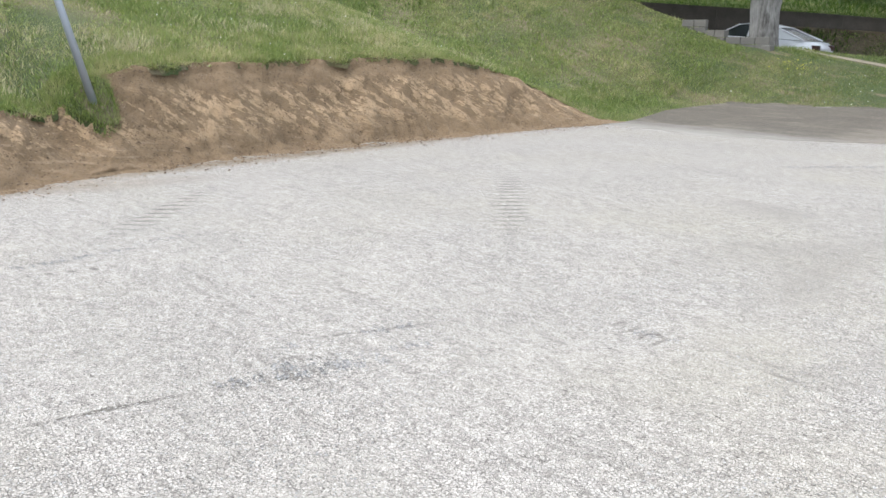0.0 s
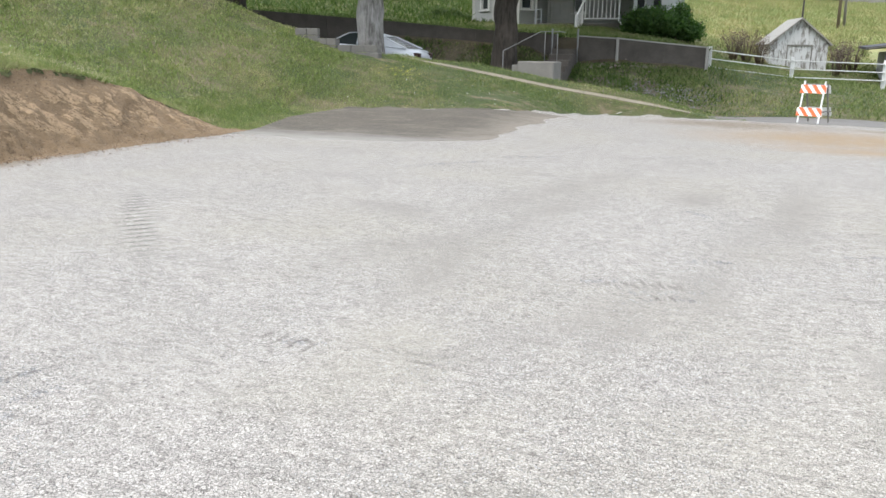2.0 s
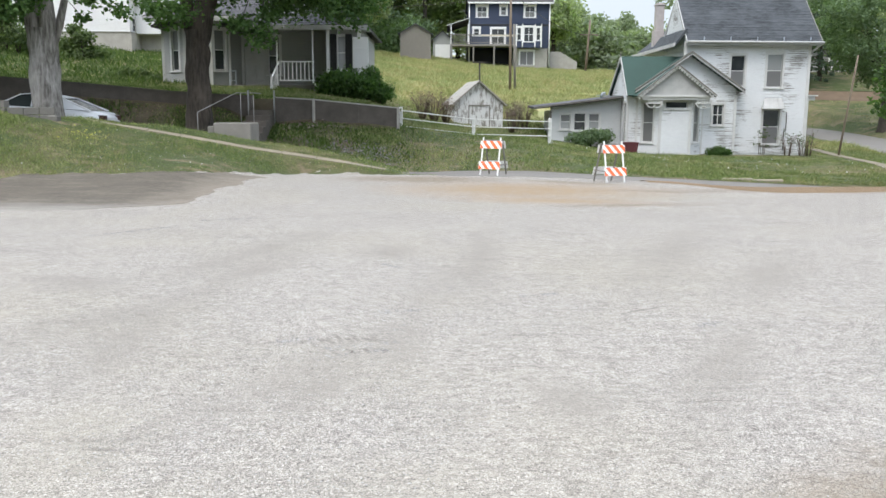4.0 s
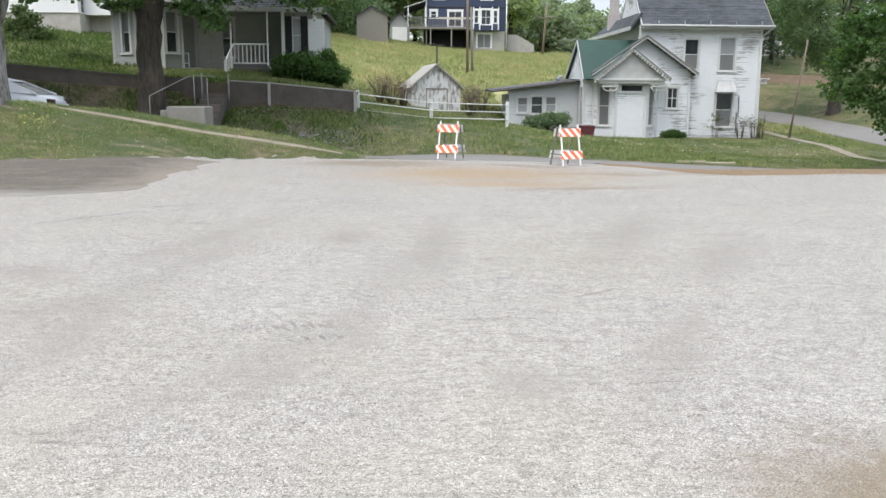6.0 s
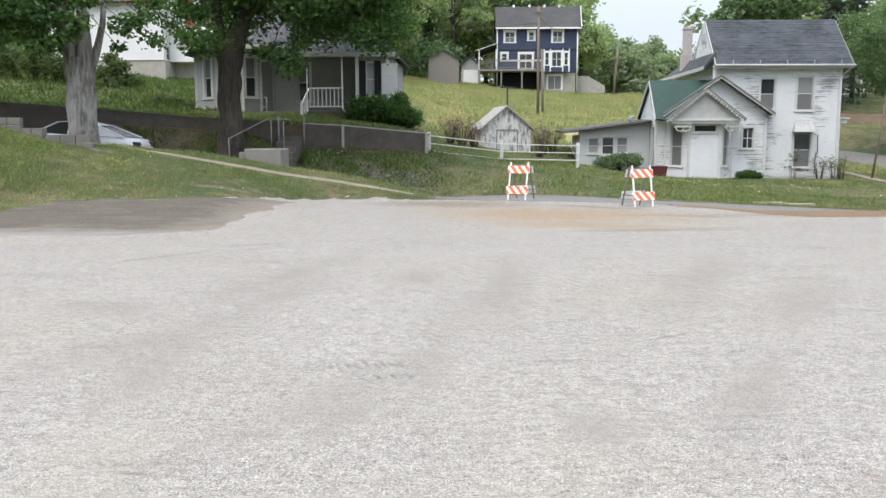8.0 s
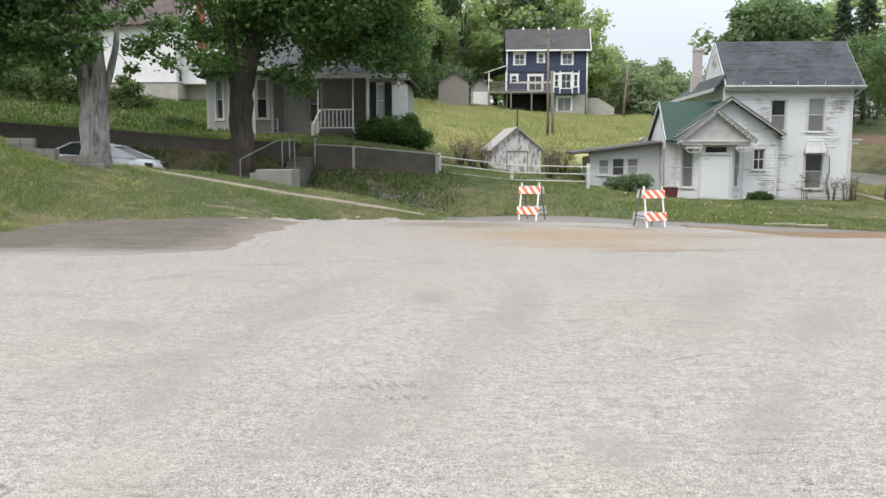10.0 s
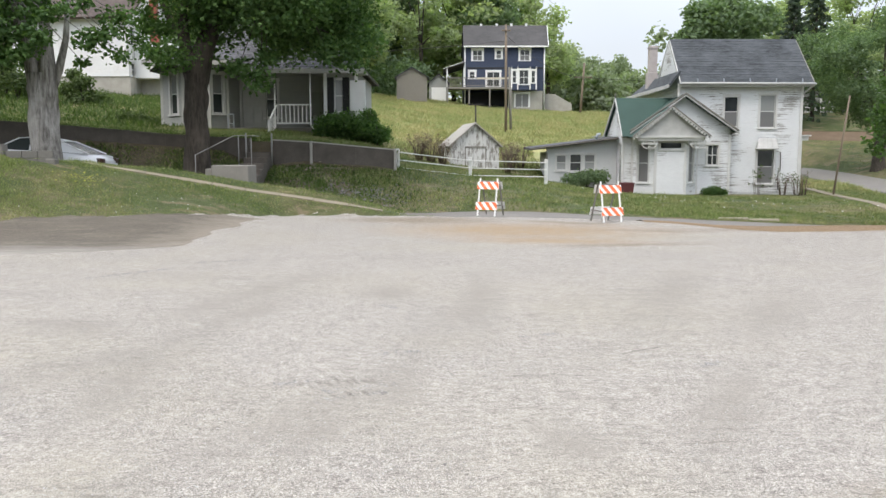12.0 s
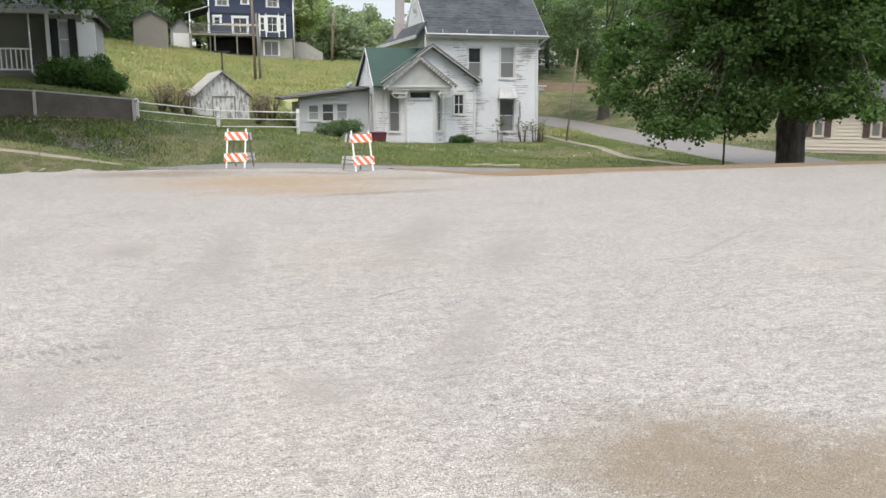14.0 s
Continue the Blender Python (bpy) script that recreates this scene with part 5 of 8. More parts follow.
def annex():
    h = thing("house_annex", (0, 0, 0), "low grey-white lean-to annex with three windows", "annex")
    x0, x1, y0, y1, zb = 5.66, 9.26, 43.0, 45.6, -0.15
    prof = [(0, 1.93), (x1 - x0, 2.4)]
    ops = [(0.5, 1.02, 0.8, 1.56), (1.2, 1.8, 0.74, 1.62), (1.95, 2.5, 0.82, 1.6)]
    wall_core(h, (x0, y0), (x1, y0), zb, prof, ops, ANNEX_SIDING)
    lap_siding(h, (x0, y0), (x1, y0), zb + 0.1, prof, ops, ANNEX_SIDING)
    for o, gl in zip(ops, (GLASS_PALE, GLASS, GLASS_PALE)):
        sash_window(h, (x0, y0), (x1, y0), *o, glass=(gl, GLASS_MID if gl is GLASS_PALE else GLASS), case=0.07)
    wall_core(h, (x0, y1), (x0, y0), zb, [(0, 1.72), (y1 - y0, 1.72)], [], ANNEX_SIDING)
    lap_siding(h, (x0, y1), (x0, y0), zb + 0.1, [(0, 1.72), (y1 - y0, 1.72)], [], ANNEX_SIDING)
    wall_core(h, (x1, y1), (x0, y1), zb, [(0, 2.2), (x1 - x0, 1.72)], [], ANNEX_SIDING)
    roof_slab(h, [(x0 - 0.9, y0 - 0.45, 1.92), (x1 - 0.02, y0 - 0.45, 2.48), (x1 - 0.02, y1 + 0.3, 2.56), (x0 - 0.9, y1 + 0.3, 2.0)], 0.12, GREY_SHINGLE)
    bars_part("fascia", [((x0 - 0.9, y0 - 0.47, 1.87), (x1 - 0.02, y0 - 0.47, 2.43))], GREY_WOOD, h, 0.13, 0.04)
    corner_board(h, x0, y0, zb, 1.7, 0.1, GREY_WOOD)
    part("foundation", boxes(((x0 + 0.02, y0 + 0.02, zb - 0.5), (x1, y1, zb + 0.1))), CONCRETE, h)
    bm = bmesh.new()
    tube(bm, [(8.3, 43.4, 2.3), (8.3, 43.4, 2.52), (8.33, 43.4, 2.6), (8.5, 43.4, 2.64)], [0.07, 0.07, 0.075, 0.08], 10)
    box(bm, (8.05, 43.25, 2.5), (8.7, 43.55, 2.53))
    part("roof_vent", bm, GALV, h, "bent metal roof vent")
    return h


annex()


SHED_ROOF = make_wood("weathered_roof_boards", (0.24, 0.225, 0.2), (0.46, 0.44, 0.4))


def shed():
    h = thing("garden_shed", (0, 0, 0), "small gabled shed with flaking white boards", "shed")
    h.matrix_world = Matrix.Translation((2.0, 44.0, 0)) @ Matrix.Rotation(radians(9), 4, "Z") @ Matrix.Translation((-2.0, -44.0, 0))
    x0, x1, y0, y1, zb, ze, zr = 0.72, 3.32, 44.0, 47.2, 0.45, 2.14, 3.24
    xc = (x0 + x1) / 2
    rng = random.Random(4)
    w = (x1 - x0) / 15
    for k in range(15):
        a = x0 + k * w
        t0, t1 = (ze + (zr - ze) * (1 - abs((xx - xc) / (xc - x0))) for xx in (a + 0.01, a + w - 0.012))
        bm = bmesh.new()
        d = rng.uniform(0, 0.025)
        prism(bm, [(a + 0.006, y0 - d, zb + rng.uniform(0, 0.12)), (a + w - 0.006, y0 - d, zb + rng.uniform(0, 0.1)), (a + w - 0.006, y0 - d, t1 - 0.03), (a + 0.006, y0 - d, t0 - 0.03)], (0, 0.03, 0))
        part("board", bm, OLD_WOOD, h)
    bm = boxes(((x0, y0 + 0.04, zb), (x0 + 0.08, y1, ze)), ((x1 - 0.08, y0 + 0.04, zb), (x1, y1, ze)), ((x0, y1 - 0.08, zb), (x1, y1, ze)), ((x0 + 0.05, y0 + 0.035, zb), (x1 - 0.05, y0 + 0.06, ze)))
    prism(bm, [(x0, y1 - 0.08, ze), (x1, y1 - 0.08, ze), (xc, y1 - 0.08, zr - 0.05)], (0, 0.08, 0))
    prism(bm, [(x0 + 0.05, y0 + 0.035, ze), (x1 - 0.05, y0 + 0.035, ze), (xc, y0 + 0.035, zr - 0.08)], (0, 0.03, 0))
    part("wall", bm, OLD_WOOD, h)
    bm = boxes(((xc - 0.55, y0 - 0.05, zb + 0.1), (xc - 0.5, y0 - 0.03, 1.95)), ((xc - 0.55, y0 - 0.05, 1.95), (xc + 0.6, y0 - 0.03, 2.02)), ((xc + 0.55, y0 - 0.05, zb + 0.1), (xc + 0.6, y0 - 0.03, 1.95)))
    part("door_frame", bm, GREY_WOOD, h)
    for sx_ in (x0 - 0.18, x1 + 0.18):
        q = [(sx_, y0 - 0.2, ze - 0.12), (sx_, y1 + 0.2, ze - 0.12), (xc, y1 + 0.2, zr + 0.03), (xc, y0 - 0.2, zr + 0.03)]
        roof_slab(h, q, 0.06, SHED_ROOF, "roof", "weathered pale board roof")
        shingle_courses(h, q, SHED_ROOF, 0.3, 7)
    return h


shed()


def rail_fence():
    f = thing("rail_fence", (0, 0, 0), "weathered white three-rail fence on the slope", "fence")
    pts = [(-1.5, 33.0), (1.4, 34.0), (4.65, 35.3)]
    z = [ground_z(*p) for p in pts]
    hts = [1.84, 1.5, 1.4]
    base = [1.0, 0.62, 0.3]
    for (x, y), zz, top, bt in zip(pts, z, hts, base):
        part("post", boxes(((x - 0.07, y - 0.06, min(zz, bt) - 0.2), (x + 0.07, y + 0.06, top)), bevel=0.012), FENCE_PAINT, f)
    for (a, ta), (b, tb) in zip(zip(pts, hts), zip(pts[1:], hts[1:])):
        for k in range(3):
            dz = 0.14 + 0.3 * k
            bm = bmesh.new()
            beam(bm, (a[0], a[1] - 0.075, ta - dz), (b[0], b[1] - 0.075, tb - dz), 0.13, 0.035, 0.006)
            part("rail", bm, FENCE_PAINT, f)
    return f


rail_fence()


# ---------------------------------------------------------------- retaining wall, gate and steps
def retaining_wall():
    w = thing("retaining_wall", (0, 0, 0), "long dark stained masonry retaining wall with a thin cap", "wall", kind="structure")
    rng = random.Random(11)
    spans = [(-40, -7.0), (-6.1, -1.5)]
    for a, b in spans:
        n = int((b - a) / 1.5)
        for k in range(n):
            xa, xb = a + (b - a) * k / n, a + (b - a) * (k + 1) / n - 0.006
            bm = bmesh.new()
            pts = [(xa, wall_y(xa) - 0.2, wall_base(xa) - 0.4), (xb, wall_y(xb) - 0.2, wall_base(xb) - 0.4), (xb, wall_y(xb) - 0.2, wall_top(xb)), (xa, wall_y(xa) - 0.2, wall_top(xa))]
            d = rng.uniform(-0.008, 0.008)
            prism(bm, [(p[0], float(p[1]) + d, float(p[2])) for p in pts], (0, 0.34, 0))
            part("wall_panel", bm, DARK_WALL, w)
            bm = bmesh.new()
            prism(bm, [(p[0], float(p[1]) - 0.03, float(p[2])) for p in (pts[3], pts[2])] + [(p[0], float(p[1]) - 0.03, float(p[2]) + 0.05) for p in (pts[2], pts[3])], (0, 0.42, 0))
            part("cap", bm, CONCRETE if a > -7 else DARK_WALL, w)
    for x in (-4.7, -1.55):
        y = float(wall_y(x)) - 0.26
        part("pilaster", boxes(((x - 0.05, y - 0.05, float(wall_base(x)) - 0.1), (x + 0.05, y + 0.05, float(wall_top(x)) + 0.06)), bevel=0.01), CONCRETE, w)
    return w


retaining_wall()


STEP_STONE = simple("stained_concrete", (0.27, 0.255, 0.225), 0.92, 0, 0.4, 2.0, 0.008, 20)


DULL_PIPE = simple("dull_grey_pipe", (0.3, 0.3, 0.29), 0.6, 0.3, 0.3, 6)


def gate_rails():
    r = thing("pipe_handrail", (0, 0, 0), "thin galvanised pipe handrail beside the garden steps", "handrail")
    def pipe(name, pts, rad=0.014):
        bm = bmesh.new()
        tube(bm, pts, [rad] * len(pts), 8)
        part(name, bm, DULL_PIPE, r)
    pipe("post", [(-7.72, 27.0, 0.7), (-7.72, 27.0, 1.6)])
    pipe("rail", [(-7.72, 27.0, 1.6), (-6.95, 29.0, 2.26), (-6.3, 29.0, 2.26), (-6.1, 29.0, 2.24)])
    pipe("post", [(-6.8, 29.0, 1.1), (-6.8, 29.0, 2.26)])
    pipe("post", [(-6.36, 29.0, 1.1), (-6.36, 29.0, 2.2)])
    pipe("post", [(-6.05, 31.0, 1.2), (-6.05, 31.0, 2.4)], 0.03)
    pipe("post", [(-7.0, 31.0, 1.2), (-7.0, 31.0, 2.4)], 0.03)
    s = thing("garden_steps", (0, 0, 0), "weathered concrete steps and side block at the street", "steps")
    part("side_block", boxes(((-7.2, 26.9, 0.3), (-6.0, 28.1, 1.27)), bevel=0.03), STEP_STONE, s)
    part("side_block", boxes(((-7.42, 27.0, 0.3), (-7.2, 28.0, 1.16)), bevel=0.03), STEP_STONE, s)
    for k in range(6):
        part("tread", boxes(((-6.98, 28.2 + 0.55 * k, 0.4), (-6.12, 28.8 + 0.55 * k, 0.7 + 0.2 * k)), bevel=0.015), DARK_WALL, s)


gate_rails()


BLOCK = simple("grimy_concrete_block", (0.19, 0.18, 0.16), 0.95, 0, 0.45, 2.5, 0.01, 18)


def corner_wall():
    w = thing("block_wall", (0, 0, 0), "low weathered concrete block wall stepping down the lawn", "wall", kind="structure")
    segs = [((-12.55, 22.0), (-11.86, 22.1), 2.18, 1.75), ((-11.86, 22.12), (-11.2, 21.98), 1.9, 1.5), ((-11.15, 21.9), (-10.1, 22.3), 1.72, 1.1)]
    for (x0, y0), (x1, y1), top, bot in segs:
        L = math.hypot(x1 - x0, y1 - y0)
        n = max(1, round(L / 0.4))
        rows = max(1, round((top - bot) / 0.2))
        for r in range(rows):
            for k in range(n):
                bm = bmesh.new()
                a, b = k / n, (k + 1) / n
                z0 = top - 0.2 * (r + 1)
                pa = Vector((x0 + (x1 - x0) * a, y0 + (y1 - y0) * a, z0 + 0.1))
                pb = Vector((x0 + (x1 - x0) * b, y0 + (y1 - y0) * b, z0 + 0.1))
                d = (pb - pa).normalized() * 0.006
                beam(bm, pa + d, pb - d, 0.2, 0.188, 0.008)
                part("block", bm, BLOCK, w)
    for (x, y, t) in ((-10.12, 22.25, 1.5),):
        part("pier", boxes(((x - 0.13, y - 0.13, 0.9), (x + 0.13, y + 0.13, t)), bevel=0.02), BLOCK, w)
    return w


corner_wall()


# ---------------------------------------------------------------- barricades
def barricade():
    b = thing("traffic_barricade", (0, 0, 0), "folding A-frame barricade with orange and white striped panels", "barricade", "barricades on the lot")
    W = 0.6
    for fy in (-1, 1):
        leg_top, leg_bot = 0.05 * fy, (0.24 if fy < 0 else 0.34) * fy
        for x in (-W / 2 + 0.06, W / 2 - 0.06):
            bm = bmesh.new()
            beam(bm, (x, leg_bot, 0), (x, leg_top, 0.96 if fy < 0 else 0.9), 0.035, 0.03, 0.004)
            part("leg", bm, BRIGHT if fy < 0 else GREY_WOOD, b)
        for z0, h in ((0.68, 0.19), (0.16, 0.19)):
            def at(z):
                return (leg_bot + (leg_top - leg_bot) * z / 0.93) + 0.03 * fy
            bm = bmesh.new()
            prism(bm, [(-W / 2, at(z0), z0), (W / 2, at(z0), z0), (W / 2, at(z0 + h), z0 + h), (-W / 2, at(z0 + h), z0 + h)], (0, -0.018 * fy, 0))
            panel = part("panel", bm, SHEET_WHITE, b)
            if fy < 0:
                n = 3
                sw = W / n
                for k in range(-1, n):
                    x0 = -W / 2 + k * sw + 0.04
                    # slanting stripe, clipped to the panel
                    poly = []
                    top0, top1 = x0, x0 + sw * 0.52
                    sh = h * 0.85
                    raw = [(top0, h), (top1, h), (top1 + sh, 0), (top0 + sh, 0)]
                    lo_, hi_ = -W / 2 + 0.003, W / 2 - 0.003
                    def clip(pts, keep, cut):
                        out = []
                        for p, q in zip(pts, pts[1:] + pts[:1]):
                            ip, iq = keep(p), keep(q)
                            if ip:
                                out.append(p)
                            if ip != iq:
                                t = (cut - p[0]) / (q[0] - p[0])
                                out.append((cut, p[1] + (q[1] - p[1]) * t))
                        return out
                    poly = clip(raw, lambda p: p[0] >= lo_, lo_)
                    poly = clip(poly, lambda p: p[0] <= hi_, hi_) if poly else poly
                    if len(poly) < 3:
                        continue
                    bm = bmesh.new()
                    prism(bm, [(x, at(z0 + z) - 0.003, z0 + z) for x, z in poly], (0, 0.002, 0))
                    part("stripe", bm, ORANGE, panel, "orange reflective stripe")
    part("hinge_bar", boxes(((-W / 2 + 0.02, -0.05, 0.87), (W / 2 - 0.02, 0.05, 0.895))), GREY_WOOD, b)
    for sx_ in (-1, 1):
        bm = bmesh.new()
        beam(bm, (sx_ * (W / 2 + 0.0), -0.24, 0.27), (sx_ * (W / 2 + 0.0), 0.24, 0.27), 0.02, 0.025)
        part("spreader", bm, GREY_WOOD, b)
    return b


bar = barricade()
bar.matrix_world = pose(1.44, 21.5, ground_z(1.42, 21.3) + 0.045, 0, 0, -27)
copy_thing(bar, pose(4.13, 19.75, 0.02, 0, 0, 21))


# ---------------------------------------------------------------- the grey cottage
def cottage():
    h = thing("cottage", (0, 0, 0), "grey-white one-storey cottage with a hipped roof and porch", "house")
    zb, ze = 2.45, 5.3
    y0 = 37.0
    # bay on the street side
    bay = [(-12.33, 38.0), (-11.13, 37.2), (-9.93, y0), (-9.28, 37.6), (-8.98, 38.6)]
    zt = 5.62
    ops = [[(0.6, 1.05, 3.4, 5.15)], [(0.35, 0.85, 3.4, 5.15)], [(0.15, 0.64, 3.42, 5.15)], []]
    for (p, q), o in zip(zip(bay, bay[1:]), ops):
        ln = math.dist(p, q)
        wall_core(h, p, q, zb, [(0, zt), (ln, zt)], o, GREY_SIDING, 0.12)
        lap_siding(h, p, q, zb + 0.2, [(0, zt), (ln, zt)], o, GREY_SIDING, 0.13)
        for oo in o:
            sash_window(h, p, q, *oo, glass=(GLASS, GLASS_MID), case=0.11, trim=TRIM)
    for p in bay:
        corner_board(h, *p, zb, zt, 0.12, SHADED_TRIM)
    walls = [((-12.33, 45.0), (-12.33, 38.0), []), ((-8.98, 38.6), (-4.85, 38.6), [(0.12, 1.1, 2.78, 5.0), (1.2, 1.72, 3.3, 4.95)]), ((-4.85, y0), (-3.5, y0), [(0.4, 0.8, 3.45, 4.88)]),
             ((-3.5, y0), (-3.5, 45.0), []), ((-3.5, 45.0), (-12.33, 45.0), []), ((-4.85, 38.6), (-4.85, y0), [])]
    for p, q, o in walls:
        ln = math.dist(p, q)
        wall_core(h, p, q, zb, [(0, ze), (ln, ze)], o, GREY_SIDING, 0.12)
        lap_siding(h, p, q, zb + 0.2, [(0, ze), (ln, ze)], o, GREY_SIDING, 0.13)
        for oo in o:
            if oo[2] > 3:
                sash_window(h, p, q, *oo, glass=(GLASS_PALE, GLASS_PALE) if p[0] > -6 else (GLASS, GLASS_MID), case=0.05 if p[0] > -6 else 0.09)
    door = part("door", boxes(((-8.86, 38.62, 2.78), (-7.88, 38.68, 5.0)), bevel=0.008), SHADED_TRIM, h, "grey panelled door in the porch")
    for lo, hi in ((3.0, 3.75), (3.9, 4.8)):
        for x in (-8.76, -8.34):
            part("door_panel", boxes(((x, 38.6, lo), (x + 0.36, 38.63, hi)), bevel=0.012), SHADED_TRIM, door)
    part("door_frame", boxes(((-8.98, 38.53, 2.78), (-8.86, 38.6, 5.1)), ((-7.88, 38.53, 2.78), (-7.78, 38.6, 5.1)), ((-8.98, 38.52, 5.0), (-7.78, 38.6, 5.1))), SHADED_TRIM, h)
    bm = boxes(((-9.2, 37.1, 2.5), (-9.16, 37.14, 3.4)), ((-8.94, 37.1, 2.5), (-8.9, 37.14, 3.4)), ((-9.2, 37.11, 3.36), (-8.9, 37.13, 3.4)), ((-9.2, 37.11, 2.95), (-8.9, 37.13, 2.99)))
    part("step_rail", bm, GALV, h)
    for x in (-4.73, -4.07):
        bm = bmesh.new()
        box(bm, (x - 0.02, 36.93, 3.2), (x + 0.28 - 0.02, 36.97, 4.95))
        for k in range(14):
            box(bm, (x + 0.01, 36.915, 3.28 + 0.12 * k), (x + 0.23, 36.93, 3.34 + 0.12 * k))
        part("shutter", bm, SHUTTER, h, "black louvred shutter")
    bm = boxes(((-3.76, 36.78, 3.5), (-3.08, 36.83, 4.82)), ((-3.7, 36.76, 4.3), (-3.16, 36.78, 4.36)), ((-3.16, 36.75, 3.7), (-3.1, 36.78, 3.95)), bevel=0.006)
    part("open_door", bm, BRIGHT, h, "white panelled door standing open")
    for x in (-4.85, -3.5):
        corner_board(h, x, y0, zb, ze, 0.14, BRIGHT)
    # porch
    part("porch_floor", boxes(((-8.95, 36.9, 2.45), (-4.9, 38.6, 2.72)), ((-8.97, 36.84, 2.72), (-4.88, 38.6, 2.78))), GREY_WOOD, h)
    part("porch_post", boxes(((-7.09, 36.9, 2.78), (-7.03, 36.96, ze))), BRIGHT, h)
    for z in (2.95, 3.75):
        part("porch_rail", boxes(((-7.0, 36.92, z), (-5.45, 36.98, z + 0.06))), BRIGHT, h)
    for k in range(9):
        x = -6.95 + k * 0.18
        part("baluster", boxes(((x - 0.02, 36.93, 3.0), (x + 0.02, 36.97, 3.76))), BRIGHT, h)
    bm = bmesh.new()
    beam(bm, (-7.0, 36.95, 3.75), (-7.15, 36.0, 3.0), 0.06, 0.06)
    beam(bm, (-7.15, 36.0, 2.3), (-7.15, 36.0, 3.1), 0.09, 0.09)
    for k in range(5):
        beam(bm, (-7.02 - 0.025 * k, 36.8 - 0.16 * k, 2.75 - 0.1 * k), (-7.02 - 0.025 * k, 36.8 - 0.16 * k, 3.6 - 0.12 * k), 0.03, 0.03)
    part("stair_rail", bm, BRIGHT, h)
    for k in range(3):
        part("stair", boxes(((-8.4, 36.55 - 0.3 * k, 2.2), (-7.2, 36.9 - 0.3 * k, 2.6 - 0.16 * k))), GREY_WOOD, h)
    bm = bmesh.new()
    tube(bm, [(-5.5, 36.86, ze), (-5.5, 36.86, 2.9), (-5.34, 36.75, 2.72)], [0.036] * 3, 8)
    part("downpipe", bm, BRIGHT, h)
    # hipped roofs
    ev = ze + 0.02
    x0, x1, ya, yb_ = -12.65, -3.1, 36.6, 45.5
    rx0, rx1, ry, rz = -9.2, -6.6, 41.2, 8.3
    faces = [[(x0, ya + 0.8, ev), (x1, ya, ev), (rx1, ry, rz), (rx0, ry, rz)], [(x1, ya, ev), (x1, yb_, ev), (rx1, ry, rz)], [(x1, yb_, ev), (x0, yb_, ev), (rx0, ry, rz), (rx1, ry, rz)], [(x0, yb_, ev), (x0, ya + 0.8, ev), (rx0, ry, rz)]]
    for q in faces:
        roof_slab(h, q, 0.1, GREY_SHINGLE, "roof")
    shingle_courses(h, faces[0], GREY_SHINGLE, 0.18, 3)
    bv = zt + 0.04
    bayroof = [[(-12.65, 36.5, bv), (-8.65, 36.5, bv), (-10.6, 39.6, 7.0)], [(-8.65, 36.5, bv), (-8.35, 39.4, bv + 0.1), (-10.6, 39.6, 7.0)], [(-12.65, 39.4, bv + 0.1), (-12.65, 36.5, bv), (-10.6, 39.6, 7.0)]]
    for q in bayroof:
        roof_slab(h, q, 0.1, GREY_SHINGLE, "roof")
    part("eave_board", boxes(((-12.67, 36.45, bv - 0.22), (-8.63, 36.5, bv - 0.02)), ((-8.62, 36.56, ev - 0.22), (-3.08, 36.62, ev - 0.02))), SHADED_TRIM, h)
    part("soffit", boxes(((-12.65, 36.5, bv - 0.14), (-8.65, 38.6, bv - 0.1)), ((-8.62, 36.62, ev - 0.14), (-3.1, 38.6, ev - 0.1))), GREY_SIDING, h)
    part("foundation", boxes(((-12.25, 38.65, zb - 0.5), (-3.6, 44.9, zb + 0.2)), ((-11.1, 37.25, zb - 0.5), (-9.4, 38.6, zb + 0.2)), ((-4.8, 37.05, zb - 0.8), (-3.55, 38.6, zb + 0.2))), CONCRETE, h)
    return h


cottage()


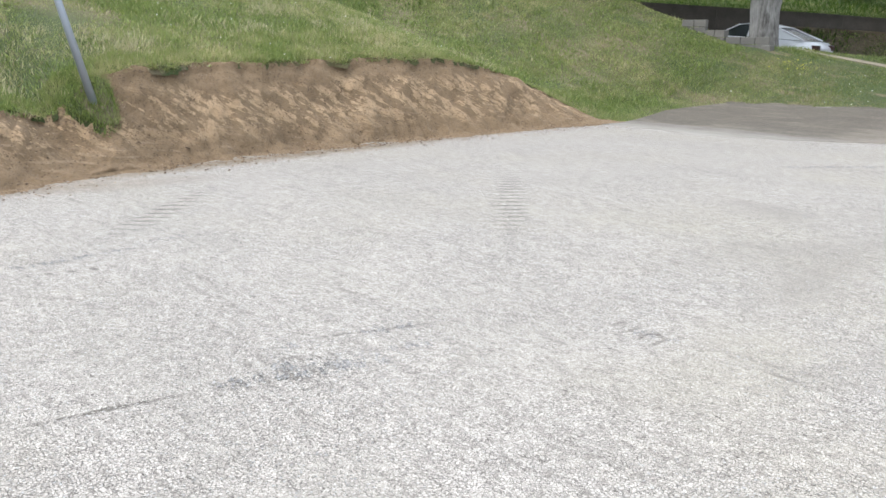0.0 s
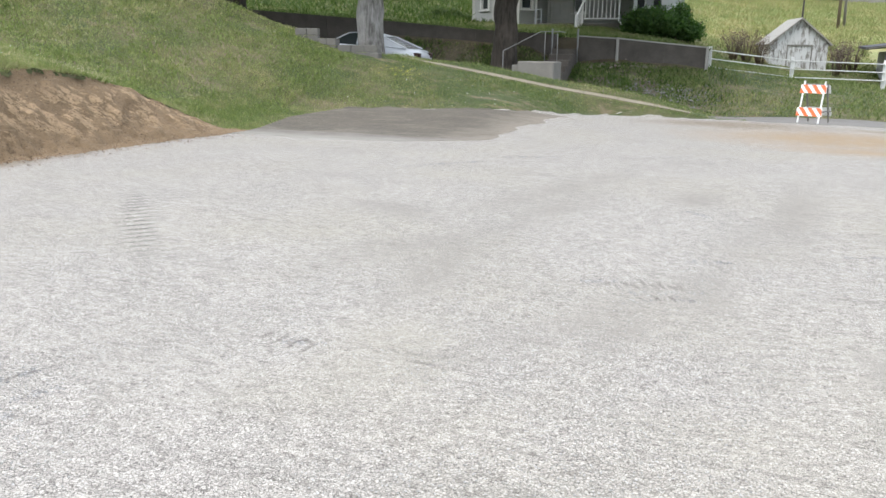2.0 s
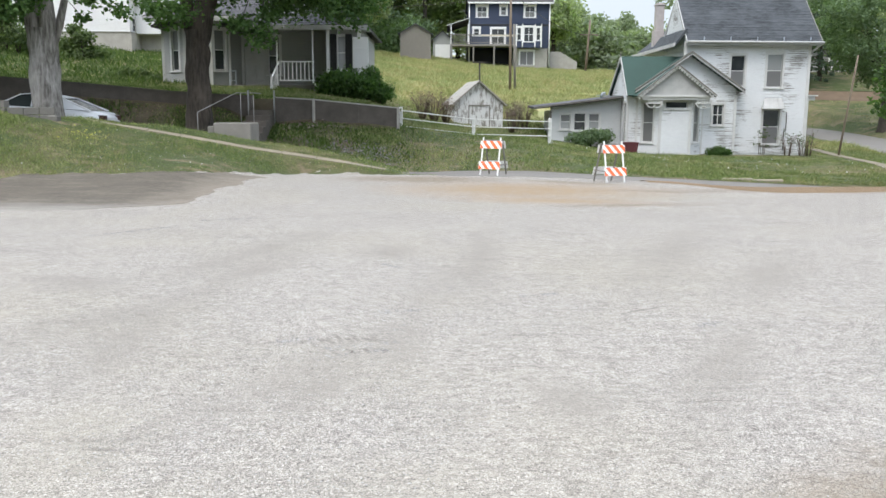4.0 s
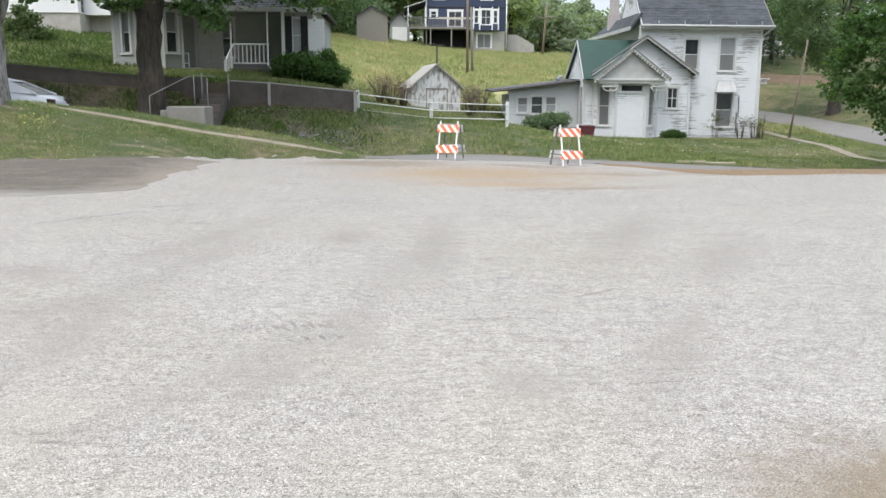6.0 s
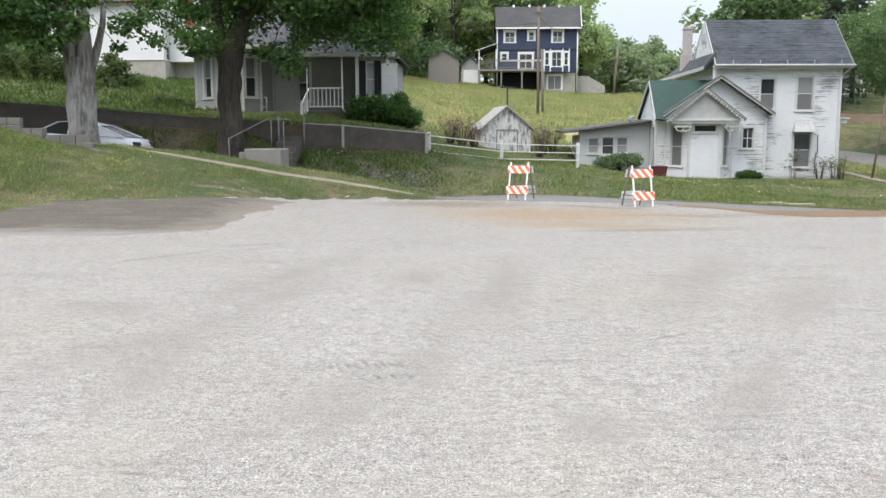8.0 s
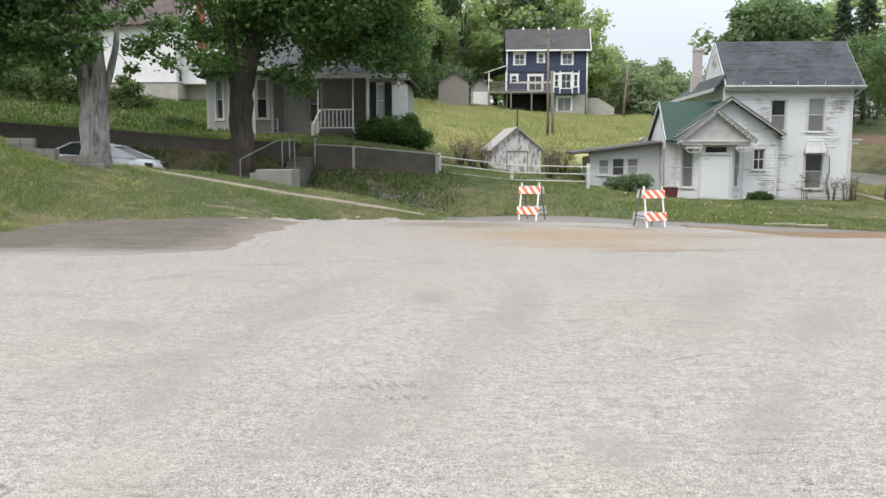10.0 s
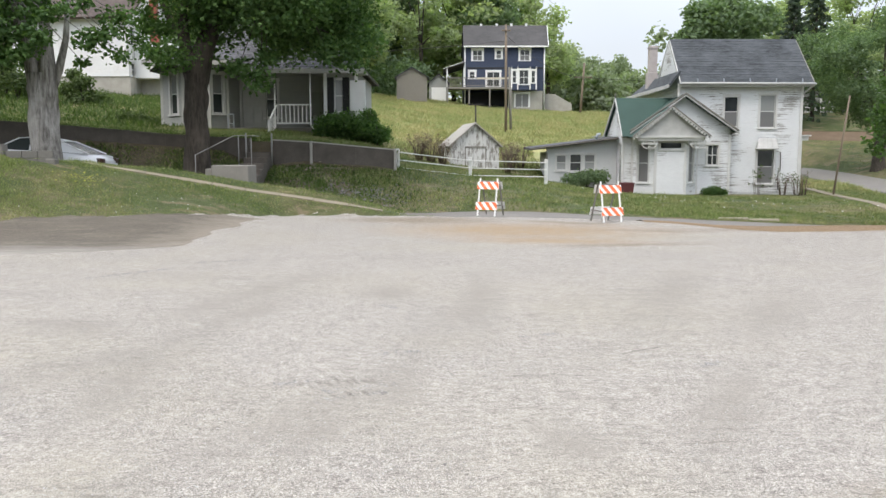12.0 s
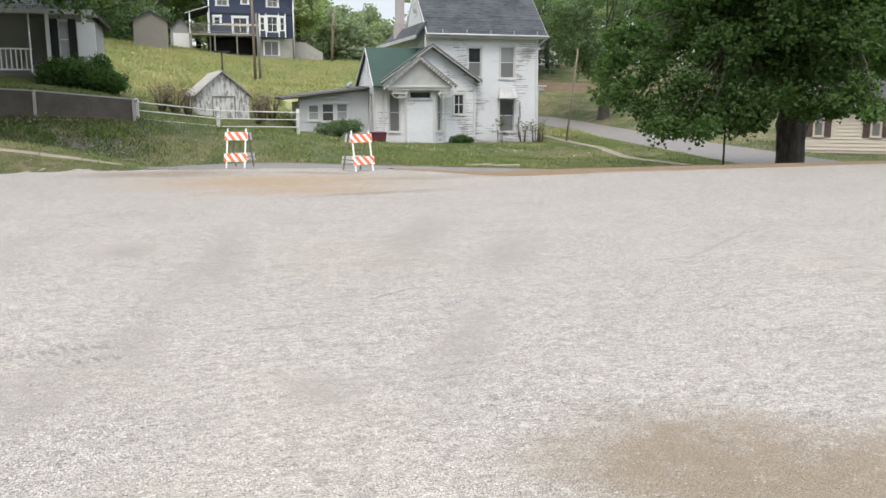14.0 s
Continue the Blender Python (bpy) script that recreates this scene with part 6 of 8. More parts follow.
def tall_house():
    """The tall white house up the hill, seen between the trees."""
    h = thing("tall_house", (0, 0, 0), "tall white house with a brown roof and red chimney", "house")
    x0, x1, y0, y1, zb, ze = -29.0, -21.1, 58.0, 68.0, 4.6, 10.8
    part("basement", boxes(((x0, y0 + 0.05, zb - 1), (x1 + 0.03, y1, 6.95))), CONCRETE, h, "pale concrete basement wall")
    prof = [(0, ze), (x1 - x0, ze)]
    ops = [(6.9, 7.5, 7.4, 9.0)]
    wall_core(h, (x0, y0), (x1, y0), 6.95, prof, [], FAR_WHITE)
    lap_siding(h, (x0, y0), (x1, y0), 6.95, prof, [], FAR_WHITE, 0.2)
    gp_ = [(0, 10.6), (3.2, 13.2), (6.4, 10.6), (10, 10.6)]
    sops = [(0.35, 1.05, 9.1, 10.3), (0.35, 1.0, 7.0, 7.9)]
    wall_core(h, (x1, y0), (x1, y1), 6.95, [(0, 11.2), (10, 11.2)], sops, FAR_WHITE)
    lap_siding(h, (x1, y0), (x1, y1), 6.95, [(0, 11.2), (10, 11.2)], sops, FAR_WHITE, 0.2)
    for o in sops:
        sash_window(h, (x1, y0), (x1, y1), *o)
    wall_core(h, (x1, y1), (x0, y1), 6.95, prof, [], FAR_WHITE)
    wall_core(h, (x0, y1), (x0, y0), 6.95, [(0, ze), (10, ze)], [], FAR_WHITE)
    roof_slab(h, [(x0 - 0.5, y0 - 0.6, 10.7), (x1 + 0.4, y0 - 0.6, 10.9), (x1 + 0.4, 63, 14.5), (x0 - 0.5, 63, 14.5)], 0.15, BROWN_SHINGLE)
    roof_slab(h, [(x1 + 0.4, y1 + 0.5, 10.9), (x0 - 0.5, y1 + 0.5, 9.5), (x0 - 0.5, 63, 14.5), (x1 + 0.4, 63, 14.5)], 0.15, BROWN_SHINGLE)
    part("chimney", boxes(((-20.00, 59.2, 9.2), (-19.50, 59.7, 13.5)), ((-20.05, 59.13, 13.5), (-19.45, 59.77, 13.75)), bevel=0.02), BRICK_RED, h, "tall red brick chimney")
    bm = bmesh.new()
    prism(bm, [(x1 - 0.02, 58.0, 11.15), (x1 - 0.02, 68.0, 11.15), (x1 - 0.02, 63.0, 14.3)], (-0.15, 0, 0))
    part("gable", bm, FAR_WHITE, h)
    part("side_wall", boxes(((x1 + 0.04, 60, 5.2), (-18.6, 60.3, 7.0))), CONCRETE, h)
    part("side_porch", boxes(((x1 + 0.05, 59.0, 6.9), (-18.6, 64, 9.0)), ((x1 + 0.05, 58.7, 9.0), (-18.3, 64.2, 9.25))), FAR_WHITE, h)
    return h


tall_house()


def blue_house():
    h = thing("blue_house", (0, 0, 0), "navy blue three-level house with white trim on the hill", "house")
    x0, x1, y0, y1, zb, ze = 2.8, 11.1, 88.0, 97.0, 6.0, 12.75
    a, b = (x0, y0), (x1, y0)
    ops = [(0.83, 1.81, 11.3, 12.35), (3.27, 3.8, 11.5, 12.35), (5.75, 6.73, 11.3, 12.4), (0.5, 1.05, 9.45, 10.15), (2.33, 3.65, 8.6, 10.12)]
    wall_core(h, a, b, 8.2, [(0, ze), (x1 - x0, ze)], ops, BLUE_SIDING)
    lap_siding(h, a, b, 8.2, [(0, ze), (x1 - x0, ze)], ops, BLUE_SIDING, 0.2)
    for o in ops:
        sash_window(h, a, b, *o, trim=BRIGHT, cols=2 if o[1] - o[0] > 0.9 else 1, case=0.17, glass=(GLASS_MID, GLASS) if o[2] > 10 else (GLASS, GLASS))
    part("band", boxes(((x0, y0 - 0.06, 10.45), (x1, y0, 10.6))), SHUTTER, h)
    # lower walls: stone-grey below the bay, open under the deck
    lops = [(0.75, 2.15, 6.5, 7.9)]
    wall_core(h, (7.35, y0), (x1, y0), zb, [(0, 8.2), (x1 - 7.35, 8.2)], lops, CONCRETE)
    sash_window(h, (7.35, y0), (x1, y0), *lops[0], trim=BRIGHT, cols=2, rows=1, case=0.14, glass=GLASS_MID, sill=False)
    part("lower_wall", boxes(((x0, y0 + 2.2, zb), (7.35, y0 + 2.4, 8.2))), SHUTTER, h)
    # bay
    bx0, bx1, by = 7.6, 10.2, y0 - 0.7
    bops = [(0.12, 0.52, 8.95, 10.2), (0.82, 1.78, 8.8, 10.25), (2.08, 2.48, 8.95, 10.2)]
    wall_core(h, (bx0, by), (bx1, by), 8.3, [(0, 10.5), (bx1 - bx0, 10.5)], bops, BLUE_SIDING)
    lap_siding(h, (bx0, by), (bx1, by), 8.3, [(0, 10.5), (bx1 - bx0, 10.5)], bops, BLUE_SIDING, 0.2)
    for o in bops:
        sash_window(h, (bx0, by), (bx1, by), *o, trim=BRIGHT, cols=2 if o[1] - o[0] > 0.9 else 1, case=0.13)
    part("bay_side", boxes(((bx0, by, 8.3), (bx0 + 0.12, y0, 10.5)), ((bx1 - 0.12, by, 8.3), (bx1, y0, 10.5)), ((bx0, by, 8.2), (bx1, y0, 8.32)), ((bx0 - 0.1, by - 0.1, 10.5), (bx1 + 0.1, y0, 10.62))), BLUE_SIDING, h)
    for x in (bx0 + 0.02, bx0 + 0.66, bx0 + 1.94, bx0 + 2.58):
        part("bay_bracket", boxes(((x - 0.06, by - 0.1, 8.25), (x + 0.06, by - 0.03, 10.6))), BRIGHT, h)
    for p, q in (((x1, y0), (x1, y1)), ((x0, y1), (x0, y0)), ((x1, y1), (x0, y1))):
        ln = math.dist(p, q)
        pr = [(0, ze), (ln / 2, 14.8), (ln, ze)] if ln < 9.1 and p[0] == q[0] else [(0, ze), (ln, ze)]
        wall_core(h, p, q, zb, pr, [], BLUE_SIDING)
        lap_siding(h, p, q, 8.2, pr, [], BLUE_SIDING, 0.2)
    for q in ([(x0 - 0.15, y0 - 0.5, ze), (x1 + 0.3, y0 - 0.5, ze), (x1 + 0.75, 92.5, 15.55), (x0 - 0.1, 92.5, 15.55)], [(x1 + 0.3, y1 + 0.5, ze), (x0 - 0.15, y1 + 0.5, ze), (x0 - 0.1, 92.5, 15.55), (x1 + 0.75, 92.5, 15.55)]):
        roof_slab(h, q, 0.15, DUSK_SHINGLE, "roof", "dark grey shingle roof")
    part("fascia", boxes(((x0 - 0.15, y0 - 0.56, ze - 0.16), (x1 + 0.3, y0 - 0.5, ze))), BRIGHT, h)
    bars_part("rake_board", [((x1 + 0.34, y0 - 0.5, ze - 0.05), (x1 + 0.79, 92.5, 15.5))], BRIGHT, h, 0.06, 0.25)
    for x in (4.7, 6.4, 8.0, 9.6):
        part("roof_vent", boxes(((x - 0.12, 92.3, 15.45), (x + 0.12, 92.7, 15.72))), BRIGHT, h)
    for x in (x0 + 0.02, x1 - 0.02):
        bm = bmesh.new()
        tube(bm, [(x, y0 - 0.1, ze - 0.1), (x, y0 - 0.1, zb + 0.3)], [0.07, 0.07], 6)
        part("downpipe", bm, BRIGHT, h)
    # deck with roofed side porch
    part("deck", boxes(((0.9, y0 - 2.0, 8.25), (7.5, y0, 8.45))), GREY_WOOD, h)
    for x in (1.0, 3.2, 5.3, 7.5):
        part("deck_post", boxes(((x - 0.07, y0 - 2.0, 6.2), (x + 0.07, y0 - 1.86, 8.25))), GREY_WOOD, h)
    part("deck_rail", boxes(((0.9, y0 - 2.02, 9.3), (4.0, y0 - 1.94, 9.38)), ((0.9, y0 - 2.02, 8.55), (7.5, y0 - 1.96, 8.6))), GREY_WOOD, h)
    part("deck_rail", boxes(((4.0, y0 - 2.03, 9.2), (7.5, y0 - 1.93, 9.38))), CREAM_SIDING, h, "pale new wooden deck rail")
    for k in range(33):
        x = 0.98 + 0.2 * k
        part("baluster", boxes(((x - 0.02, y0 - 2.0, 8.58), (x + 0.02, y0 - 1.96, 9.3))), GREY_WOOD, h)
    roof_slab(h, [(0.55, y0 - 1.0, 10.42), (x0, y0 - 1.0, 11.15), (x0, y0 + 6, 11.15), (0.55, y0 + 6, 10.42)], 0.12, GREY_SHINGLE, "porch_roof")
    bars_part("porch_fascia", [((0.55, y0 - 1.04, 10.35), (x0, y0 - 1.04, 11.1))], BRIGHT, h, 0.22, 0.05)
    for x in (0.95, 2.7):
        part("porch_post", boxes(((x - 0.06, y0 - 1.0, 8.45), (x + 0.06, y0 - 0.86, 10.5))), BRIGHT, h)
        bm = bmesh.new()
    prism(bm, [(x1 + 0.05, y0 + 1.2, 6.0), (14.2, y0 + 1.2, 6.0), (14.2, y0 + 1.2, 6.9), (12.4, y0 + 1.2, 7.95), (x1 + 0.05, y0 + 1.2, 7.95)], (0, 4, 0))
    part("grey_lean_to", bm, CONCRETE, h, "grey lean-to beside the house")
    return h


blue_house()


def hill_sheds():
    h = thing("hill_shed", (0, 0, 0), "weathered grey gabled shed at the wood's edge", "shed")
    x0, x1, y0, zb, ze, zr = -4.0, -1.05, 82.0, 6.7, 9.15, 10.0
    xc = (x0 + x1) / 2
    for k in range(12):
        a = x0 + (x1 - x0) * k / 12
        b = x0 + (x1 - x0) * (k + 1) / 12 - 0.02
        t = [ze + (zr - ze) * (1 - abs((u - xc) / (xc - x0))) for u in (a, b)]
        bm = bmesh.new()
        prism(bm, [(a, y0, zb), (b, y0, zb), (b, y0, t[1]), (a, y0, t[0])], (0, 0.05, 0))
        part("board", bm, GREY_WOOD, h)
    part("wall", boxes(((x0 + 0.03, y0 + 0.06, zb), (x1 - 0.03, y0 + 3.4, ze))), GREY_WOOD, h)
    for s_ in (x0 - 0.25, x1 + 0.25):
        roof_slab(h, [(s_, y0 - 0.2, ze - 0.12), (s_, y0 + 3.6, ze - 0.12), (xc, y0 + 3.6, zr + 0.04), (xc, y0 - 0.2, zr + 0.04)], 0.07, SHINGLE)
    g = thing("hill_garage", (0, 0, 0), "small white gabled garage behind the house", "garage")
    x0, x1, y0 = -0.95, 1.1, 90.0
    xc = (x0 + x1) / 2
    bm = boxes(((x0, y0, 6.8), (x1, y0 + 5, 9.2)))
    prism(bm, [(x0, y0, 9.2), (x1, y0, 9.2), (xc, y0, 10.05)], (0, 5, 0))
    part("wall", bm, GREY_SIDING, g)
    part("door", boxes(((x0 + 0.25, y0 - 0.05, 6.9), (x1 - 0.25, y0, 8.7))), BRIGHT, g, "white overhead garage door")
    for s_ in (x0 - 0.2, x1 + 0.2):
        roof_slab(g, [(s_, y0 - 0.25, 9.1), (s_, y0 + 5.2, 9.1), (xc, y0 + 5.2, 10.15), (xc, y0 - 0.25, 10.15)], 0.08, GREY_SHINGLE)


hill_sheds()


def cream_house():
    h = thing("cream_house", (0, 0, 0), "cream sided bungalow with brown shutters and dark roof", "house")
    h.matrix_world = pose(29.4, 35.9, 0, 0, 0, -42.5)
    L, zb, ze = 9.0, -0.9, 1.6
    ops = [(1.35, 1.75, -0.05, 1.3), (3.92, 4.32, -0.05, 1.3), (6.4, 6.8, -0.05, 1.3)]
    wall_core(h, (0, 0), (L, 0), zb, [(0, ze), (L, ze)], ops, CREAM_SIDING)
    lap_siding(h, (0, 0), (L, 0), zb + 0.15, [(0, ze), (L, ze)], ops, CREAM_SIDING, 0.18)
    for o in ops:
        sash_window(h, (0, 0), (L, 0), *o, trim=CREAM_SIDING, glass=(GLASS_MID, GLASS_PALE), case=0.05)
        for u in (o[0] - 0.38, o[1] + 0.06):
            bm = boxes(((u, -0.06, o[2] - 0.05), (u + 0.32, -0.025, o[3] + 0.1)))
            for k in range(9):
                box(bm, (u + 0.03, -0.075, o[2] + 0.05 + 0.12 * k), (u + 0.29, -0.06, o[2] + 0.1 + 0.12 * k))
            part("shutter", bm, BROWN_SHINGLE, h, "brown louvred shutter")
    wall_core(h, (0, 7), (0, 0), zb, [(0, ze), (3.5, 3.4), (7, ze)], [], CREAM_SIDING)
    lap_siding(h, (0, 7), (0, 0), zb + 0.15, [(0, ze), (3.5, 3.4), (7, ze)], [], CREAM_SIDING, 0.18)
    wall_core(h, (L, 0), (L, 7), zb, [(0, ze), (3.5, 3.4), (7, ze)], [], CREAM_SIDING)
    wall_core(h, (L, 7), (0, 7), zb, [(0, ze), (L, ze)], [], CREAM_SIDING)
    for y, s_ in ((-0.4, 1), (7.4, 1)):
        roof_slab(h, [(-0.4, y, ze - 0.02), (L + 0.4, y, ze - 0.02), (L + 0.4, 3.5, 3.55), (-0.4, 3.5, 3.55)], 0.12, DUSK_SHINGLE)
    part("fascia", boxes(((-0.4, -0.45, ze - 0.2), (L + 0.4, -0.4, ze - 0.03))), TRIM, h)
    return h


cream_house()


# ---------------------------------------------------------------- car
def parked_car():
    c = thing("parked_car", (-11.75, 26.9, float(street_z(-11.75)) + 0.02), "white four-door sedan parked on the street", "car")
    tilt = math.atan((float(street_z(-10.5)) - float(street_z(-13.0))) / 2.5)
    c.matrix_world = Matrix.Translation((-12.72, 26.75, float(street_z(-12.72)) + 0.1)) @ Matrix.Rotation(-tilt, 4, "Y") @ Matrix.Rotation(radians(2), 4, "Z")
    W = 0.86
    # body shell: cross-sections along the length, low sills and a tumblehome
    st = [(-2.3, 0.42, 0.62, 0.72), (-2.15, 0.3, 0.78, 0.8), (-1.5, 0.22, 0.88, 0.86), (-0.6, 0.2, 0.93, 0.87), (0.6, 0.2, 0.95, 0.87), (1.5, 0.22, 0.96, 0.86), (2.1, 0.3, 0.9, 0.8), (2.28, 0.42, 0.74, 0.72)]
    bm = bmesh.new()
    rings = []
    for x, z0, z1, w in st:
        ring = [(-w * 0.9, z0), (-w, z0 + 0.12), (-w, (z0 + z1) / 2), (-w * 0.97, z1 - 0.08), (-w * 0.86, z1), (w * 0.86, z1), (w * 0.97, z1 - 0.08), (w, (z0 + z1) / 2), (w, z0 + 0.12), (w * 0.9, z0)]
        rings.append([bm.verts.new((x, y, z)) for y, z in ring])
    for a, b in zip(rings, rings[1:]):
        for k in range(10):
            f = bm.faces.new((a[k], a[(k + 1) % 10], b[(k + 1) % 10], b[k]))
            f.smooth = True
    bm.faces.new(rings[0])
    bm.faces.new(rings[-1])
    part("body", bm, CAR_PAINT, c)
    bm = bmesh.new()
    prof = [(-0.95, 0.9), (-0.3, 1.26), (0.02, 1.31), (0.5, 1.31), (0.92, 1.25), (1.85, 0.94)]
    wl_ = [0.78, 0.6, 0.58, 0.58, 0.6, 0.78]
    lft = [bm.verts.new((x, -w, z)) for (x, z), w in zip(prof, wl_)]
    rgt = [bm.verts.new((x, w, z)) for (x, z), w in zip(prof, wl_)]
    for k in range(5):
        bm.faces.new((lft[k], lft[k + 1], rgt[k + 1], rgt[k]))
    bm.faces.new(lft)
    bm.faces.new(rgt[::-1])
    part("greenhouse", bm, CAR_GLASS, c, "dark tinted car windows")
    bm = bmesh.new()
    prism(bm, [(-0.34, -0.6, 1.262), (0.02, -0.585, 1.315), (0.5, -0.585, 1.315), (0.96, -0.6, 1.255), (0.96, 0.6, 1.255), (0.5, 0.585, 1.315), (0.02, 0.585, 1.315), (-0.34, 0.6, 1.262)], (0, 0, 0.025))
    part("roof_panel", bm, CAR_PAINT, c)
    for sgn in (-1, 1):
        for p, q in (((-0.95, 0.9), (-0.3, 1.28)), ((0.1, 0.93), (0.1, 1.31)), ((0.94, 1.27), (1.87, 0.95))):
            bm = bmesh.new()
            w0, w1 = (0.79, 0.61) if q[1] > p[1] else (0.61, 0.79)
            beam(bm, (p[0], sgn * w0, p[1]), (q[0], sgn * w1, q[1]), 0.055, 0.04)
            part("pillar", bm, CAR_PAINT, c)
        bm = bmesh.new()
        prism(bm, [(0.7, sgn * 0.612, 1.27), (1.0, sgn * 0.79, 0.94), (1.87, sgn * 0.79, 0.95), (0.96, sgn * 0.612, 1.27)], (0, sgn * 0.012, 0))
        part("rear_pillar", bm, CAR_PAINT, c)
        for x in (-1.45, 1.4):
            bm = bmesh.new()
            m = Matrix.Translation((x, sgn * 0.78, 0.31)) @ Matrix.Rotation(math.pi / 2, 4, "X")
            bmesh.ops.create_cone(bm, cap_ends=True, segments=20, radius1=0.31, radius2=0.31, depth=0.2, matrix=m)
            bmesh.ops.bevel(bm, geom=[e for e in bm.edges if len(e.link_faces) == 2 and any(len(f.verts) > 4 for f in e.link_faces)], offset=0.03, segments=2, affect="EDGES")
            wheel = part("wheel", bm, RUBBER, c)
            bm = bmesh.new()
            bmesh.ops.create_cone(bm, cap_ends=True, segments=16, radius1=0.2, radius2=0.18, depth=0.22, matrix=m)
            part("rim", bm, GALV, wheel)
        part("tail_light", boxes(((2.1, sgn * 0.62 - 0.14, 0.68), (2.3, sgn * 0.62 + 0.14, 0.84)), bevel=0.02), TAIL_LENS, c)
        part("headlight", boxes(((-2.3, sgn * 0.55 - 0.14, 0.58), (-2.16, sgn * 0.55 + 0.14, 0.7)), bevel=0.02), GLASS_PALE, c)
    part("bumper", boxes(((2.15, -0.78, 0.36), (2.36, 0.78, 0.56)), bevel=0.04), CAR_PAINT, c)
    part("bumper", boxes(((-2.38, -0.76, 0.34), (-2.18, 0.76, 0.54)), bevel=0.04), CAR_PAINT, c)
    return c


parked_car()


# ---------------------------------------------------------------- poles, posts and wires
def pole(name, base, top, r, label, category, material, arm=None):
    p = thing(name, (0, 0, 0), label, category)
    bm = bmesh.new()
    b, t = Vector(base), Vector(top)
    tube(bm, [b, b.lerp(t, 0.5), t], [r, r * 0.88, r * 0.75], 10)
    part("shaft", bm, material, p)
    if arm:
        z, half, th = arm
        bm = bmesh.new()
        c = b.lerp(t, (z - b.z) / (t.z - b.z))
        beam(bm, c + Vector((-half, -r, 0)), c + Vector((half, -r, 0)), th, th)
        part("crossarm", bm, material, p)
    return p


pole("utility_pole", (4.75, 58.0, ground_z(4.75, 58) - 0.2), (4.7, 58.0, 10.4), 0.1, "brown wooden utility pole on the slope", "utility pole", POLE_WOOD, (10.0, 0.3, 0.08))
pole("utility_pole", (5.15, 58.6, ground_z(5.15, 58.6) - 0.2), (5.0, 58.6, 7.6), 0.09, "short grey stub pole beside the utility pole", "utility pole", GREY_WOOD)
pole("clothes_post", (2.35, 51.0, ground_z(2.35, 51) - 0.1), (2.35, 51.0, 4.65), 0.06, "brown T-shaped clothes line post on the slope", "post", DARK_IRON, (4.6, 0.45, 0.09))
pole("utility_pole", (14.4, 85.0, ground_z(14.4, 85) - 0.3), (14.75, 85.0, 10.7), 0.13, "weathered utility pole beside the woods", "utility pole", POLE_WOOD, (9.3, 0.9, 0.1))
pole("utility_pole", (20.05, 42.0, ground_z(20.05, 42.0) - 0.2), (20.65, 42.0, 4.5), 0.055, "leaning thin wooden pole on the lawn", "utility pole", POLE_WOOD)
pole("sign_post", (15.95, 22.1, ground_z(15.95, 22.1) - 0.1), (15.95, 22.1, 1.7), 0.035, "dark thin metal sign post", "post", DARK_IRON)
post = pole("steel_post", (-10.42, 4.28, 0.76), (-10.51, 3.77, 2.9), 0.05, "leaning blue-grey steel post in the bank", "post", GALV)
bm = bmesh.new()
tube(bm, [(-10.44, 4.27, 0.82), (-10.32, 4.31, 0.62), (-10.24, 4.33, 0.42)], [0.014, 0.013, 0.012], 6)
part("anchor_rod", bm, DARK_IRON, post, "thin dark rod below the post")
for name, a, b, sag in (("power_line", (4.7, 58, 9.7), (14.7, 85, 9.3), 0.7), ("power_line", (4.7, 58, 9.3), (-30, 74, 11.2), 0.9), ("power_line", (14.7, 85, 9.3), (45, 92, 11), 0.9)):
    bm = bmesh.new()
    pts = []
    for k in range(13):
        t = k / 12
        p = Vector(a).lerp(Vector(b), t)
        p.z -= sag * 4 * t * (1 - t)
        pts.append(p)
    tube(bm, pts, [0.018] * 13, 4)
    tagged(part(name, bm, DARK_IRON), "thin sagging black power line between poles", "cable")


# ---------------------------------------------------------------- plants
def leaf_cloud(rng, centers, radii, n, size, flat=0.75, hang=0.0):
    """n folded leaves in clumps; centers and radii describe the clumps."""
    centers, radii = np.asarray(centers, float), np.asarray(radii, float)
    pick = rng.choice(len(centers), n, p=radii ** 2 / (radii ** 2).sum())
    d = rng.normal(size=(n, 3))
    d /= np.linalg.norm(d, axis=1, keepdims=True)
    r = radii[pick] * rng.random(n) ** 0.5
    squash = rng.uniform(0.65, 1.25, (len(centers), 3))
    pos = centers[pick] + d * r[:, None] * np.array([1, 1, flat]) * squash[pick] + rng.normal(size=(n, 3)) * 0.12 * radii[pick][:, None]
    pos[:, 2] -= hang * rng.random(n) * radii[pick]
    a = rng.normal(size=(n, 3))
    a[:, 2] *= 0.6
    a /= np.linalg.norm(a, axis=1, keepdims=True)
    nrm = d + rng.normal(size=(n, 3)) * 0.8 + np.array([0, 0, 0.5])
    b = np.cross(a, nrm)
    b /= np.linalg.norm(b, axis=1, keepdims=True) + 1e-9
    s = size * (0.6 + 0.8 * rng.random(n))[:, None]
    fold = np.cross(a, b) * s * 0.18
    v = np.stack([pos - a * s * 0.5, pos + b * s * 0.42 + fold, pos + a * s * 0.55, pos - b * s * 0.42 + fold], 1).reshape(-1, 3)
    f = np.arange(n * 4).reshape(-1, 4)
    return v, f


